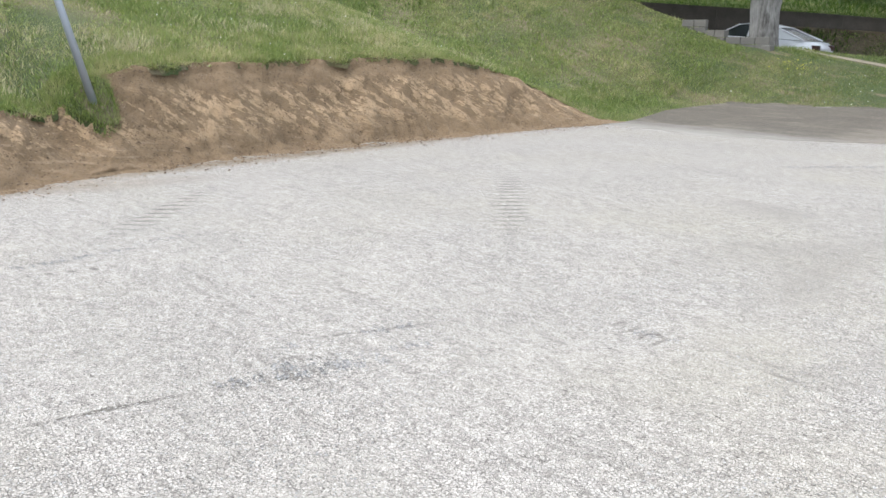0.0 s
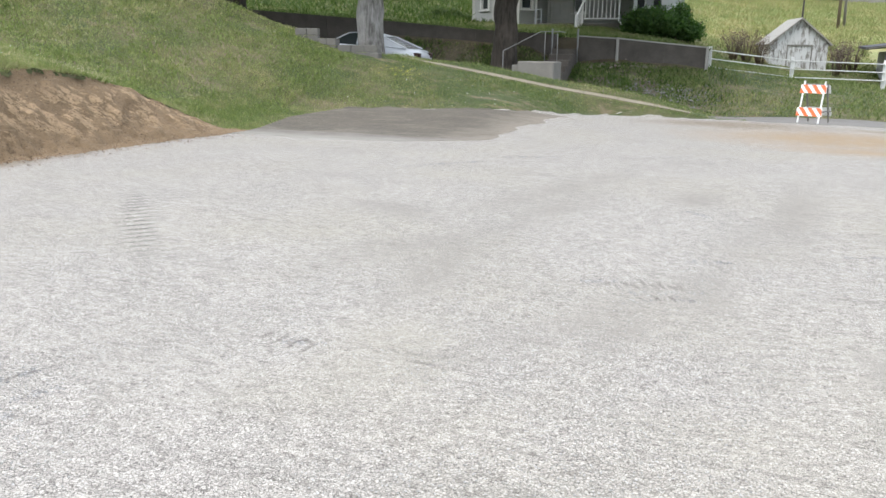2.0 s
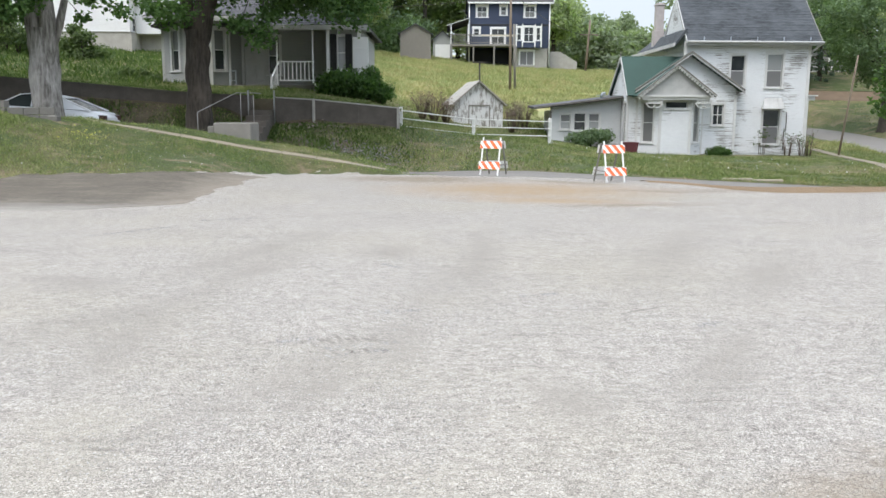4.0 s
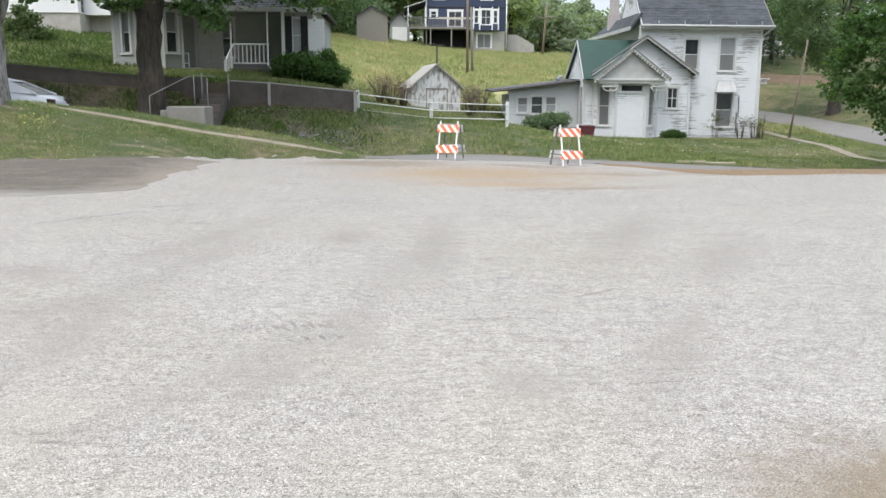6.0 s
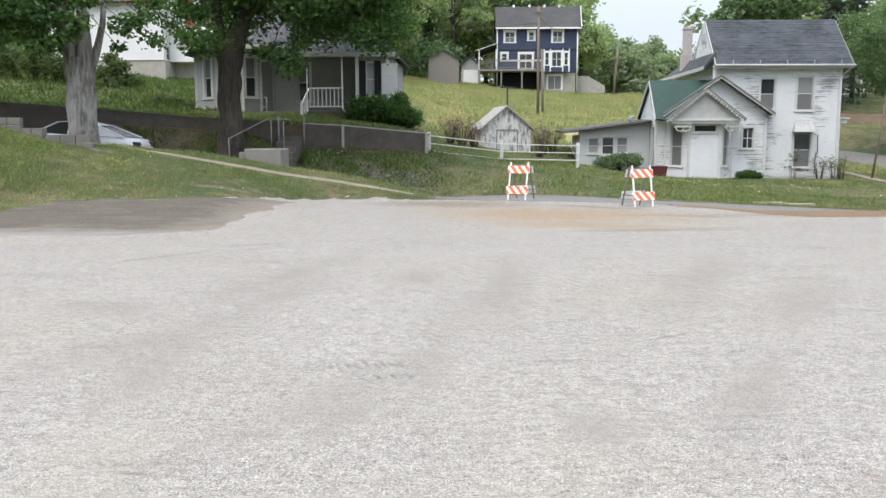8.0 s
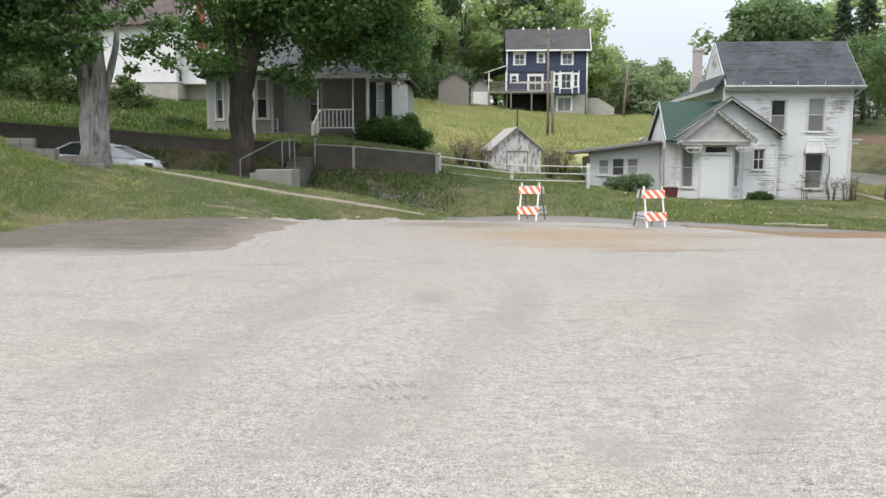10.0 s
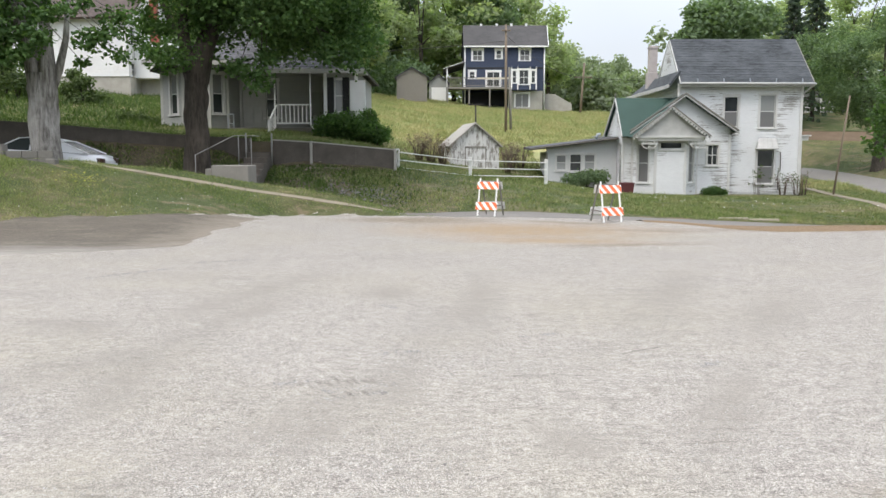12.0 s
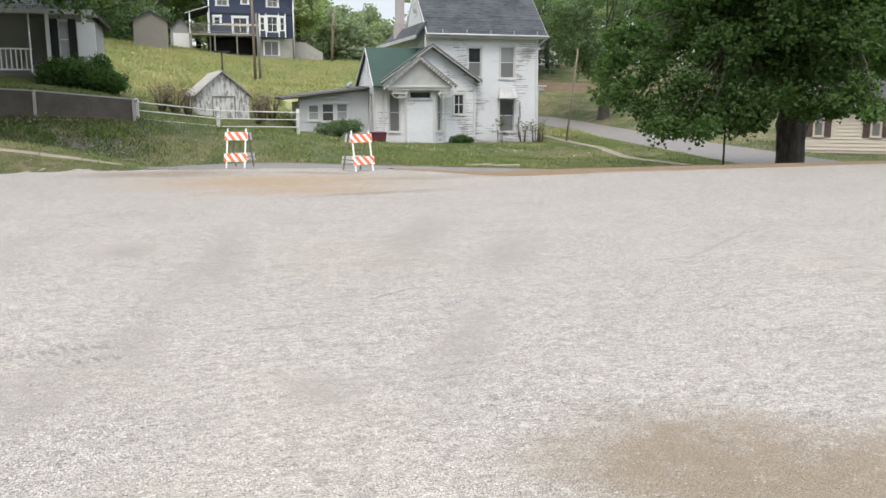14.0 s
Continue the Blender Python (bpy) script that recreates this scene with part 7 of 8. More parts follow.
def bole(bm, pts, radii, seed, swell=0.0):
    """A trunk with root flare, flutes and swellings."""
    pts = [Vector(p) for p in pts]
    n, sides = 22, 24
    rings = []
    for k in range(n):
        t = k / (n - 1) * (len(pts) - 1)
        i = min(int(t), len(pts) - 2)
        p, r = pts[i].lerp(pts[i + 1], t - i), radii[i] + (radii[i + 1] - radii[i]) * (t - i)
        low = max(0.0, 1 - k / 5)
        ring = []
        for j in range(sides):
            a = 2 * math.pi * j / sides
            c, q = math.cos(a), math.sin(a)
            f = 1 + (0.05 + 0.12 * low) * math.sin(5 * a + seed) + 0.16 * noise.noise((c * 1.3 + seed, q * 1.3, p.z * 0.9)) + 0.1 * noise.noise((c * 3.5, q * 3.5 + seed, p.z * 2.2))
            f += swell * max(0.0, noise.noise((c * 1.6, q * 1.6 + 4.0, p.z * 1.7 + seed)))
            ring.append(bm.verts.new(p + Vector((r * f * c, r * f * q, 0))))
        rings.append(ring)
    for a, b in zip(rings, rings[1:]):
        for j in range(sides):
            bm.faces.new((a[j], a[(j + 1) % sides], b[(j + 1) % sides], b[j])).smooth = True
    bm.faces.new(rings[-1])
    return bm


def tree(name, label, base, trunk_r, fork, crown, clumps, n, size, leaf, bark, seed, extra=(), limbs=9, flat=0.7, clump_r=(0.9, 1.6), lean=(0, 0), hang=0.2, low=-1.0, stems=(), bough=True):
    """A tree: flared trunk, limbs to the clumps, and a crown of separate leaves. crown: centre and half-sizes."""
    rng = np.random.default_rng(seed)
    t = thing(name, (0, 0, 0), label, "tree")
    bx, by, bz = base
    (cx, cy, cz), (ax, ay, az) = crown
    d = rng.normal(size=(clumps, 3))
    d /= np.linalg.norm(d, axis=1, keepdims=True)
    d[:, 2] = np.maximum(d[:, 2], low)
    rad = 0.5 + 0.5 * rng.random(clumps) ** 0.6
    cen = np.array([cx, cy, cz]) + d * rad[:, None] * np.array([ax, ay, az]) * 0.86
    cr = rng.uniform(*clump_r, clumps)
    if len(extra):
        cen = np.concatenate([cen, np.array([e[:3] for e in extra])])
        cr = np.concatenate([cr, np.array([e[3] for e in extra]) * rng.uniform(0.6, 1.1, len(extra))])
    bm = bmesh.new()
    top = Vector((bx + lean[0], by + lean[1], fork))
    b = Vector(base)
    pts = [b + Vector((0, 0, -0.25)), b + Vector((0, 0, 0.1)), b.lerp(top, 0.12), b.lerp(top, 0.35), b.lerp(top, 0.7), top]
    bole(bm, pts, [trunk_r * 1.45, trunk_r * 1.28, trunk_r * 1.08, trunk_r, trunk_r * 0.93, trunk_r * 0.95], seed, 0.3 if stems else 0.0)
    for path, radii in stems:
        tube(bm, path, radii, 12, 0.22, seed + 5)
    order = rng.permutation(clumps)
    for k in order[:limbs].tolist() + (list(range(clumps, len(cen))) if bough else []):
        e = Vector(cen[k])
        if stems:
            head = Vector(min((p[-1] for p, _ in stems), key=lambda q: (Vector(q) - e).length))
            tube(bm, [head, head.lerp(e, 0.5) + Vector((0, 0, 0.3)), e], [trunk_r * 0.3, trunk_r * 0.16, trunk_r * 0.04], 6, 0.1, seed + k)
            continue
        mid = top.lerp(e, 0.45) + Vector((0, 0, 0.12 * (e - top).length))
        tube(bm, [top + Vector((0, 0, -0.35)), top.lerp(mid, 0.5), mid, e], [trunk_r * 0.5, trunk_r * 0.34, trunk_r * 0.2, trunk_r * 0.05], 7, 0.1, seed + k)
        for _ in range(2):
            q = e + Vector(rng.normal(size=3)) * 0.9
            tube(bm, [mid, mid.lerp(q, 0.6) + Vector((0, 0, 0.15)), q], [trunk_r * 0.12, trunk_r * 0.07, trunk_r * 0.02], 5)
    if not bough:
        # low sprays hang from the clump above them
        for k in range(clumps, len(cen)):
            e = Vector(cen[k])
            up = min((Vector(q) for q in cen[:clumps]), key=lambda q: (q - e).length + (4 if q.z < e.z else 0))
            tube(bm, [up, up.lerp(e, 0.55) + Vector((0.1, 0, 0.2)), e], [0.035, 0.02, 0.008], 5)
    part("trunk", bm, bark, t)
    v, f = leaf_cloud(rng, cen, cr, n, size, flat, hang)
    bulk("crown", v, f, leaf, t)
    return t


tree("maple_tree", "old maple with split grey trunk beside the street", (-11.55, 25.0, ground_z(-11.55, 25.0)), 0.4, 4.0, ((-15.0, 25.0, 8.4), (4.0, 4.3, 4.2)), 66, 80000, 0.14, LEAF, BARK, 21,
     extra=[(-9.8, 24.4, 4.9, 0.6), (-10.4, 24.0, 5.7, 0.6), (-9.1, 24.8, 5.6, 0.6), (-10.2, 24.6, 4.3, 0.4), (-9.1, 24.6, 4.5, 0.4), (-13.6, 23.8, 4.9, 1.1), (-14.6, 24.0, 4.6, 1.1), (-12.9, 23.4, 5.4, 1.0), (-12.3, 23.4, 5.9, 0.9), (-11.7, 23.6, 6.4, 0.8), (-13.2, 23.3, 4.4, 0.6),
            (-10.9, 24.4, 6.5, 0.7), (-9.6, 24.6, 6.4, 0.6), (-10.6, 24.8, 7.2, 0.8), (-12.5, 23.0, 5.2, 0.7), (-12.0, 23.4, 5.2, 0.55), (-9.4, 24.4, 5.1, 0.5), (-9.9, 24.2, 6.0, 0.5), (-11.0, 23.9, 5.9, 0.5), (-9.2, 24.6, 6.9, 0.6), (-13.4, 23.2, 5.9, 1.0), (-8.7, 24.9, 5.0, 0.35), (-12.09, 23.60, 5.00, 0.5), (-11.76, 23.60, 4.81, 0.5), (-11.52, 23.60, 4.46, 0.5), (-11.89, 23.60, 4.35, 0.5), (-11.36, 23.60, 5.07, 0.5), (-12.25, 23.60, 4.41, 0.5), (-11.06, 23.60, 5.40, 0.5), (-10.87, 23.60, 4.91, 0.5), (-11.43, 23.60, 5.53, 0.5), (-11.98, 23.60, 5.53, 0.5), (-10.68, 23.60, 5.46, 0.5), (-11.20, 23.60, 4.50, 0.5)], low=-0.75, bough=False,
     stems=[([(-11.63, 25.0, 2.6), (-11.68, 25.0, 3.4), (-11.78, 25.0, 4.2), (-11.95, 25.0, 5.0), (-12.3, 24.9, 6.2), (-12.8, 24.8, 7.6)], [0.16, 0.27, 0.3, 0.26, 0.2, 0.14]),
            ([(-11.48, 24.9, 2.6), (-11.4, 24.88, 3.4), (-11.34, 24.86, 4.2), (-11.34, 24.9, 5.0), (-11.4, 24.9, 6.0), (-11.6, 24.9, 7.6)], [0.14, 0.25, 0.23, 0.17, 0.12, 0.08]),
            ([(-11.4, 25.0, 3.3), (-11.1, 25.1, 4.1), (-10.85, 25.1, 5.0), (-10.65, 25.0, 6.6)], [0.16, 0.12, 0.09, 0.05])])
tree("maple_tree", "large leafy maple shading the cottage", (-8.38, 29.6, ground_z(-8.38, 29.6) - 0.05), 0.4, 4.4, ((-5.2, 31.4, 9.0), (4.9, 6.4, 4.3)), 105, 120000, 0.14, LEAF, DARK_BARK, 22,
     extra=[(-6.6, 28.6, 4.6, 0.75), (-6.0, 28.8, 4.2, 0.6), (-5.7, 28.7, 4.9, 0.6), (-8.9, 28.4, 5.0, 0.9), (-2.9, 29.2, 5.0, 0.8), (-2.4, 29.6, 5.6, 0.9), (-3.7, 29.0, 5.2, 0.8), (-9.7, 29.0, 5.2, 0.6), (-9.9, 29.5, 7.3, 0.9), (-10.0, 29.6, 6.3, 0.8), (-9.4, 29.2, 6.0, 0.8)], low=-0.8, bough=False,
     stems=[([(-8.38, 29.6, 3.3), (-8.3, 29.6, 4.2), (-8.1, 29.65, 5.2), (-7.6, 29.9, 6.6), (-6.8, 30.3, 8.4)], [0.2, 0.37, 0.37, 0.28, 0.16]),
            ([(-8.5, 29.6, 3.6), (-8.6, 29.6, 4.6), (-8.75, 29.6, 5.8), (-8.8, 29.8, 7.6)], [0.1, 0.25, 0.2, 0.12])])
tree("maple_tree", "broad dark green maple at the street corner", (19.35, 23.3, ground_z(19.35, 23.3) - 0.1), 0.43, 2.4, ((19.7, 23.6, 6.2), (6.6, 5.6, 5.2)), 150, 230000, 0.13, LEAF_DARK, DARK_BARK, 23,
     extra=[(12.92, 24.03, 2.69, 0.8), (13.28, 23.83, 3.20, 0.8), (13.17, 23.90, 2.00, 0.8), (13.76, 23.56, 2.34, 0.8), (13.93, 23.46, 1.47, 0.8), (14.39, 23.19, 1.04, 0.8), (14.81, 22.93, 1.38, 0.8), (15.24, 22.64, 0.99, 0.8), (14.18, 23.31, 2.85, 0.8), (13.56, 23.68, 3.88, 0.8), (14.01, 23.42, 3.70, 0.8), (14.64, 23.03, 1.99, 0.8), (15.36, 22.56, 1.55, 0.8), (13.12, 23.92, 3.72, 0.8), (15.92, 22.18, 1.21, 0.8), (13.48, 23.72, 1.65, 0.8), (14.98, 22.81, 2.32, 0.8), (15.62, 22.38, 1.81, 0.8), (16.56, 21.70, 1.38, 0.8), (18.23, 20.33, 1.54, 0.8), (18.65, 19.95, 1.78, 0.8), (19.04, 19.58, 1.46, 0.8),
            (16.57, 21.69, 1.04, 0.7), (16.19, 21.97, 0.92, 0.7), (16.84, 21.49, 1.38, 0.7), (17.90, 20.62, 1.38, 0.6), (18.14, 20.42, 1.62, 0.6), (18.29, 20.28, 1.36, 0.5), (18.35, 21.55, 1.66, 0.7), (17.28, 21.14, 1.88, 0.8), (14.95, 21.62, 0.94, 0.6), (14.39, 21.99, 0.84, 0.5), (14.00, 22.24, 1.01, 0.6), (15.77, 22.28, 1.47, 0.8), (17.38, 22.32, 0.85, 0.4), (16.28, 21.91, 1.80, 0.9), (17.87, 19.31, 1.70, 0.6), (17.66, 18.13, 1.32, 0.5), (18.11, 19.08, 2.08, 0.9), (17.52, 22.22, 2.15, 0.9),
            (15.98, 22.11, 2.64, 0.8), (15.41, 22.48, 3.07, 0.8), (16.94, 22.63, 3.02, 0.9), (17.35, 22.33, 2.75, 0.9), (17.98, 21.83, 2.73, 0.9), (18.48, 21.42, 2.47, 0.9), (18.27, 20.27, 2.59, 0.9), (14.91, 22.25, 2.31, 0.7), (15.64, 22.28, 3.64, 0.9), (17.14, 22.42, 3.69, 1.0), (18.16, 21.63, 3.48, 1.0), (18.44, 20.08, 3.21, 1.0)], limbs=11, low=-0.7, bough=False,
     stems=[([(19.3, 23.3, 1.2), (19.2, 23.35, 2.4), (18.9, 23.5, 3.6), (18.3, 23.9, 5.4)], [0.2, 0.34, 0.28, 0.16]),
            ([(19.4, 23.3, 1.4), (19.6, 23.3, 2.6), (20.0, 23.3, 3.8), (20.8, 23.4, 5.8)], [0.2, 0.3, 0.24, 0.14])])
tree("street_tree", "dark trunk of a tree up the street", (-18.3, 27.6, ground_z(-18.3, 27.6) - 0.1), 0.4, 5.5, ((-18.6, 27.6, 9.5), (4.5, 4.2, 3.6)), 40, 22000, 0.2, LEAF, DARK_BARK, 24)
tree("yard_tree", "grey-green tree on the far lawn beside the side street", (34.4, 64.9, ground_z(34.4, 64.9) - 0.1), 0.42, 4.6, ((33.4, 64.9, 8.6), (6.4, 5.0, 4.8)), 60, 26000, 0.19, LEAF_MID, DARK_BARK, 25)

spots = [(-30, 78, 15), (-24, 84, 17), (-19, 76, 14), (-15, 90, 17), (-11, 98, 18), (-8, 88, 13), (-6, 104, 19), (-2, 100, 18), (2, 106, 19), (6, 104, 17), (10, 108, 17), (13.6, 104, 13), (-38, 70, 14), (-45, 88, 18), (-13.5, 72, 10), (-9.5, 76, 10),
         (19, 128, 11), (24, 135, 11), (15, 118, 9), (30, 140, 12)]
for k, (x, y, ht) in enumerate(spots):
    z = ground_z(x, y)
    w = ht * 0.27
    tree("wood_tree", "tree in the wood on the hill, haze put into its leaf colour", (x, y, z - 0.2), 0.25, z + ht * 0.35, ((x, y, z + ht * 0.6), (w, w, ht * 0.42)), 34, 8500, 0.38, LEAF_HAZE if y > 115 else (LEAF_FAR if k % 3 else LEAF_MID), DARK_BARK, 40 + k, limbs=6, clump_r=(1.1, 2.0))
tree("garden_tree", "round fresh green tree behind the white house", (21.5, 62.0, ground_z(21.5, 62) - 0.2), 0.3, 5.0, ((21.3, 62.0, 9.6), (4.4, 4.0, 3.8)), 50, 16000, 0.3, LEAF_MID, DARK_BARK, 70)
for k, (x, y, ht) in enumerate([(43, 86, 15), (47, 86, 14), (30, 88, 13), (54, 80, 15), (60, 74, 15), (67, 70, 15), (40, 94, 15), (72, 60, 14), (80, 66, 16)]):
    z = ground_z(x, y)
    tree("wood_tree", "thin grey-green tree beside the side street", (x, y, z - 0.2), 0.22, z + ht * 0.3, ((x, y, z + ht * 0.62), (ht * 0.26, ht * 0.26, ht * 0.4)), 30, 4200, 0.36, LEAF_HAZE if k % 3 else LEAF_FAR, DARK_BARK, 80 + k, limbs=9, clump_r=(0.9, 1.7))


CONIFER = make_leaf("conifer_needles", (0.04, 0.06, 0.05), (0.065, 0.09, 0.072), (0.1, 0.13, 0.1))


def conifer(base, ht, seed):
    t = thing("conifer", (0, 0, 0), "dark drooping conifer behind the roof", "tree")
    rng = np.random.default_rng(seed)
    b = Vector(base)
    bm = bmesh.new()
    tube(bm, [b, b + Vector((0, 0, ht * 0.6)), b + Vector((0, 0, ht))], [0.25, 0.15, 0.03], 8)
    cen, cr = [], []
    for k in range(90):
        u = 0.15 + 0.83 * k / 90
        r = (1 - u) * ht * 0.3 * rng.uniform(0.75, 1.15) + 0.15
        a = k * 2.4
        tip = b + Vector((math.cos(a) * r, math.sin(a) * r, ht * u - 0.25 * r))
        tube(bm, [b + Vector((0, 0, ht * u)), tip], [0.04, 0.01], 4)
        for q in (0.4, 0.7, 1.0):
            p = (b + Vector((0, 0, ht * u))).lerp(tip, q)
            cen.append((p.x, p.y, p.z - 0.1))
            cr.append(0.28)
    part("trunk", bm, DARK_BARK, t)
    v, f = leaf_cloud(rng, cen, cr, 9000, 0.22, 0.5, 0.8)
    bulk("crown", v, f, CONIFER, t)


def far_woods(name, label, x0, x1, y0, y1, tall, n, size, leaf, seed):
    """The closed edge of a wood: crowns in rows, from the ground to an uneven skyline."""
    rng = np.random.default_rng(seed)
    k = int((x1 - x0) * 1.6)
    x, y = rng.uniform(x0, x1, k), rng.uniform(y0, y1, k)
    z = height(x, y)
    top = tall * (0.6 + 0.4 * rng.random(k))
    cen, cr = [], []
    for i in range(k):
        for q in (0.12, 0.35, 0.6, 0.85):
            cen.append((x[i] + rng.normal() * 0.9, y[i] + rng.normal() * 0.9, z[i] + top[i] * q))
            cr.append(rng.uniform(1.2, 2.2))
    v, f = leaf_cloud(rng, cen, cr, n, size, 0.9, 0.1)
    return tagged(bulk(name, v, f, leaf), label, "woods", kind="stuff")


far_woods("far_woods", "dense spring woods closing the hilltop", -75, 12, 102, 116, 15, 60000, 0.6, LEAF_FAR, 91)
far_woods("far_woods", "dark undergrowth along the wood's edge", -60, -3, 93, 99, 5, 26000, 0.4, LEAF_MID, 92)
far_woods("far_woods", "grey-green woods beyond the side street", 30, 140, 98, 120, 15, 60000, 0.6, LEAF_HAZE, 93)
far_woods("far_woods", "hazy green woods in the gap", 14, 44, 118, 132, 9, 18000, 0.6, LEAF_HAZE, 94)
far_woods("far_woods", "green hedgerow behind the cottage", -40, -9, 62, 72, 6, 24000, 0.4, LEAF_MID, 95)
conifer((34.0, 81.0, ground_z(34.0, 81.0) - 0.2), 13.5, 3)
conifer((37.5, 84.0, ground_z(37.5, 84.0) - 0.2), 14, 4)


SHRUB_LEAF = make_leaf("shrub_leaf", (0.05, 0.075, 0.035), (0.09, 0.125, 0.055), (0.15, 0.185, 0.085))


def bush(name, label, clumps, n, size, leaf, seed):
    rng = np.random.default_rng(seed)
    t = thing(name, (0, 0, 0), label, "shrub")
    bm = bmesh.new()
    for x, y, z, r in clumps:
        g = ground_z(x, y)
        for k in range(4):
            a = 1.57 * k
            tube(bm, [(x, y, g - 0.1), (x + 0.3 * r * math.cos(a), y + 0.3 * r * math.sin(a), z), (x + 0.7 * r * math.cos(a), y + 0.7 * r * math.sin(a), z + 0.5 * r)], [0.03, 0.02, 0.006], 5)
    part("stems", bm, DARK_BARK, t)
    v, f = leaf_cloud(rng, [c[:3] for c in clumps], [c[3] for c in clumps], n, size, 0.8, 0.1)
    bulk("foliage", v, f, leaf, t)


bush("clipped_hedge", "dense dark rounded hedge beside the cottage", [(-4.6, 36.0, 2.6, 0.75), (-3.9, 35.9, 2.75, 0.85), (-3.1, 35.8, 2.7, 0.85), (-2.5, 35.8, 2.5, 0.75), (-4.2, 36.1, 3.0, 0.6), (-2.9, 36.0, 3.0, 0.6)], 16000, 0.1, LEAF_DARK, 1)
bush("garden_shrub", "loose green shrub against the annex", [(6.9, 42.2, 0.35, 0.55), (7.6, 42.1, 0.5, 0.65), (8.2, 42.0, 0.5, 0.6), (7.2, 41.9, 0.3, 0.5)], 4000, 0.1, LEAF_MID, 2)
bush("small_shrub", "small dark clipped shrub below the bay", [(13.75, 41.2, -0.2, 0.38), (14.1, 41.2, -0.25, 0.33), (13.4, 41.2, -0.25, 0.3)], 3000, 0.07, LEAF_DARK, 3)
bush("yard_shrub", "dark loose overgrown shrub on the hillside yard", [(-19.0, 43, 4.0, 0.8), (-18.2, 43.2, 4.2, 0.9), (-18.8, 43.3, 5.0, 0.7), (-18.0, 43, 5.3, 0.6), (-17.5, 43.4, 4.4, 0.7), (-17.2, 43.1, 3.7, 0.6), (-18.5, 43.2, 5.7, 0.45)], 7000, 0.13, SHRUB_LEAF, 4)
bush("yard_shrub", "low green shrub on the hillside yard", [(-14.9, 38.4, 3.15, 0.4), (-14.2, 38.5, 3.2, 0.5), (-13.5, 38.5, 3.2, 0.45), (-12.9, 38.4, 3.0, 0.35)], 4500, 0.1, SHRUB_LEAF, 5)
bush("yard_shrub", "bright green shrub on the hillside yard", [(-24, 44, 5.8, 1.0), (-22.7, 43.6, 5.5, 0.9), (-21.3, 43, 5.4, 0.9), (-25.2, 44.4, 6.1, 1.1), (-26.5, 45, 6.2, 1.2), (-22, 43.2, 6.3, 0.8), (-20.6, 43.2, 4.8, 0.6)], 9000, 0.14, SHRUB_LEAF, 6)
def twigs(name, label, spots, n, tall, leaf_n, leaf, seed):
    """A leafless or nearly leafless shrub: many thin bent stems from the ground."""
    rng = np.random.default_rng(seed)
    t = thing(name, (0, 0, 0), label, "shrub")
    bm = bmesh.new()
    tips = []
    for x, y, r in spots:
        for k in range(n):
            a, lean = rng.uniform(0, 6.28), rng.uniform(0.1, 1.0) * r
            g = ground_z(x, y)
            b = Vector((x + 0.12 * math.cos(a), y + 0.12 * math.sin(a), g - 0.05))
            h = tall * rng.uniform(0.5, 1.0)
            tip = b + Vector((lean * math.cos(a), lean * math.sin(a), h))
            mid = b.lerp(tip, 0.5) + Vector((-0.15 * lean * math.cos(a), -0.15 * lean * math.sin(a), 0.1 * h))
            tube(bm, [b, mid, tip], [0.014, 0.01, 0.004], 4)
            for _ in range(3):
                q = mid.lerp(tip, rng.random())
                e = q + Vector(rng.normal(size=3)) * 0.16 + Vector((0, 0, 0.12))
                tube(bm, [q, e], [0.007, 0.003], 3)
                tips.append(tuple(e))
    part("branchwork", bm, TWIG, t)
    v, f = leaf_cloud(rng, tips, [0.1] * len(tips), leaf_n, 0.05)
    bulk("foliage", v, f, leaf, t)


TWIG = simple("brown_twig", (0.15, 0.11, 0.085), 0.9, 0, 0.3, 6)
twigs("bare_shrub", "leggy half-bare shrub at the house corner", [(17.2, 41.3, 0.5), (17.9, 41.2, 0.6), (18.3, 41.5, 0.4)], 11, 1.2, 500, WEED, 9)
twigs("leggy_weed", "thin leafy weed below the window", [(16.0, 41.5, 0.2)], 5, 1.3, 300, WEED, 12)
twigs("thicket", "brown twiggy thicket beside the old shed", [(-0.3, 43.2, 0.8), (0.3, 43.3, 0.8), (-0.9, 43.2, 0.7)], 30, 1.5, 900, TWIG, 7)
twigs("thicket", "brown dry brush on the slope behind the fence", [(4.0, 44.2, 0.7), (4.5, 44.6, 0.7), (3.7, 43.4, 0.4)], 26, 1.7, 700, TWIG, 8)


# ---------------------------------------------------------------- beyond the side street
SUBSOIL = simple("shaded_subsoil", (0.17, 0.122, 0.082), 0.95, 0, 0.4, 1.5, 0.02, 12)
u = np.linspace(0, 1, 60)
U, V = np.meshgrid(u, np.linspace(0, 1, 10))
gx = 27.5 + 22 * U
gy = 79.5 - 4.5 * U - 0.9 * V
zl = height(gx[0], gy[0] - 0.9)
gz = zl[None] - 0.15 + (1 - V) * 1.05 + 0.12 * wander(gx, V * 3, 1.1, 6.0).reshape(gx.shape) * (V > 0.05)
grid_mesh("earth_embankment", gx, gy, gz, SUBSOIL, "bare brown earth embankment above the far lawn", "bank")
GX2, V = np.meshgrid(27.5 + 22 * u, np.linspace(0, 1, 8))
gy = 79.5 - 4.5 * (GX2 - 27.5) / 22 + 9 * V
gz = np.maximum(height(GX2.ravel(), gy.ravel()).reshape(GX2.shape) + 0.1, (zl[None] + 0.92) * (1 - V) + V * 0)
grid_mesh("upper_lawn", GX2, gy, gz, TURF, "grass terrace above the embankment", "lawn")


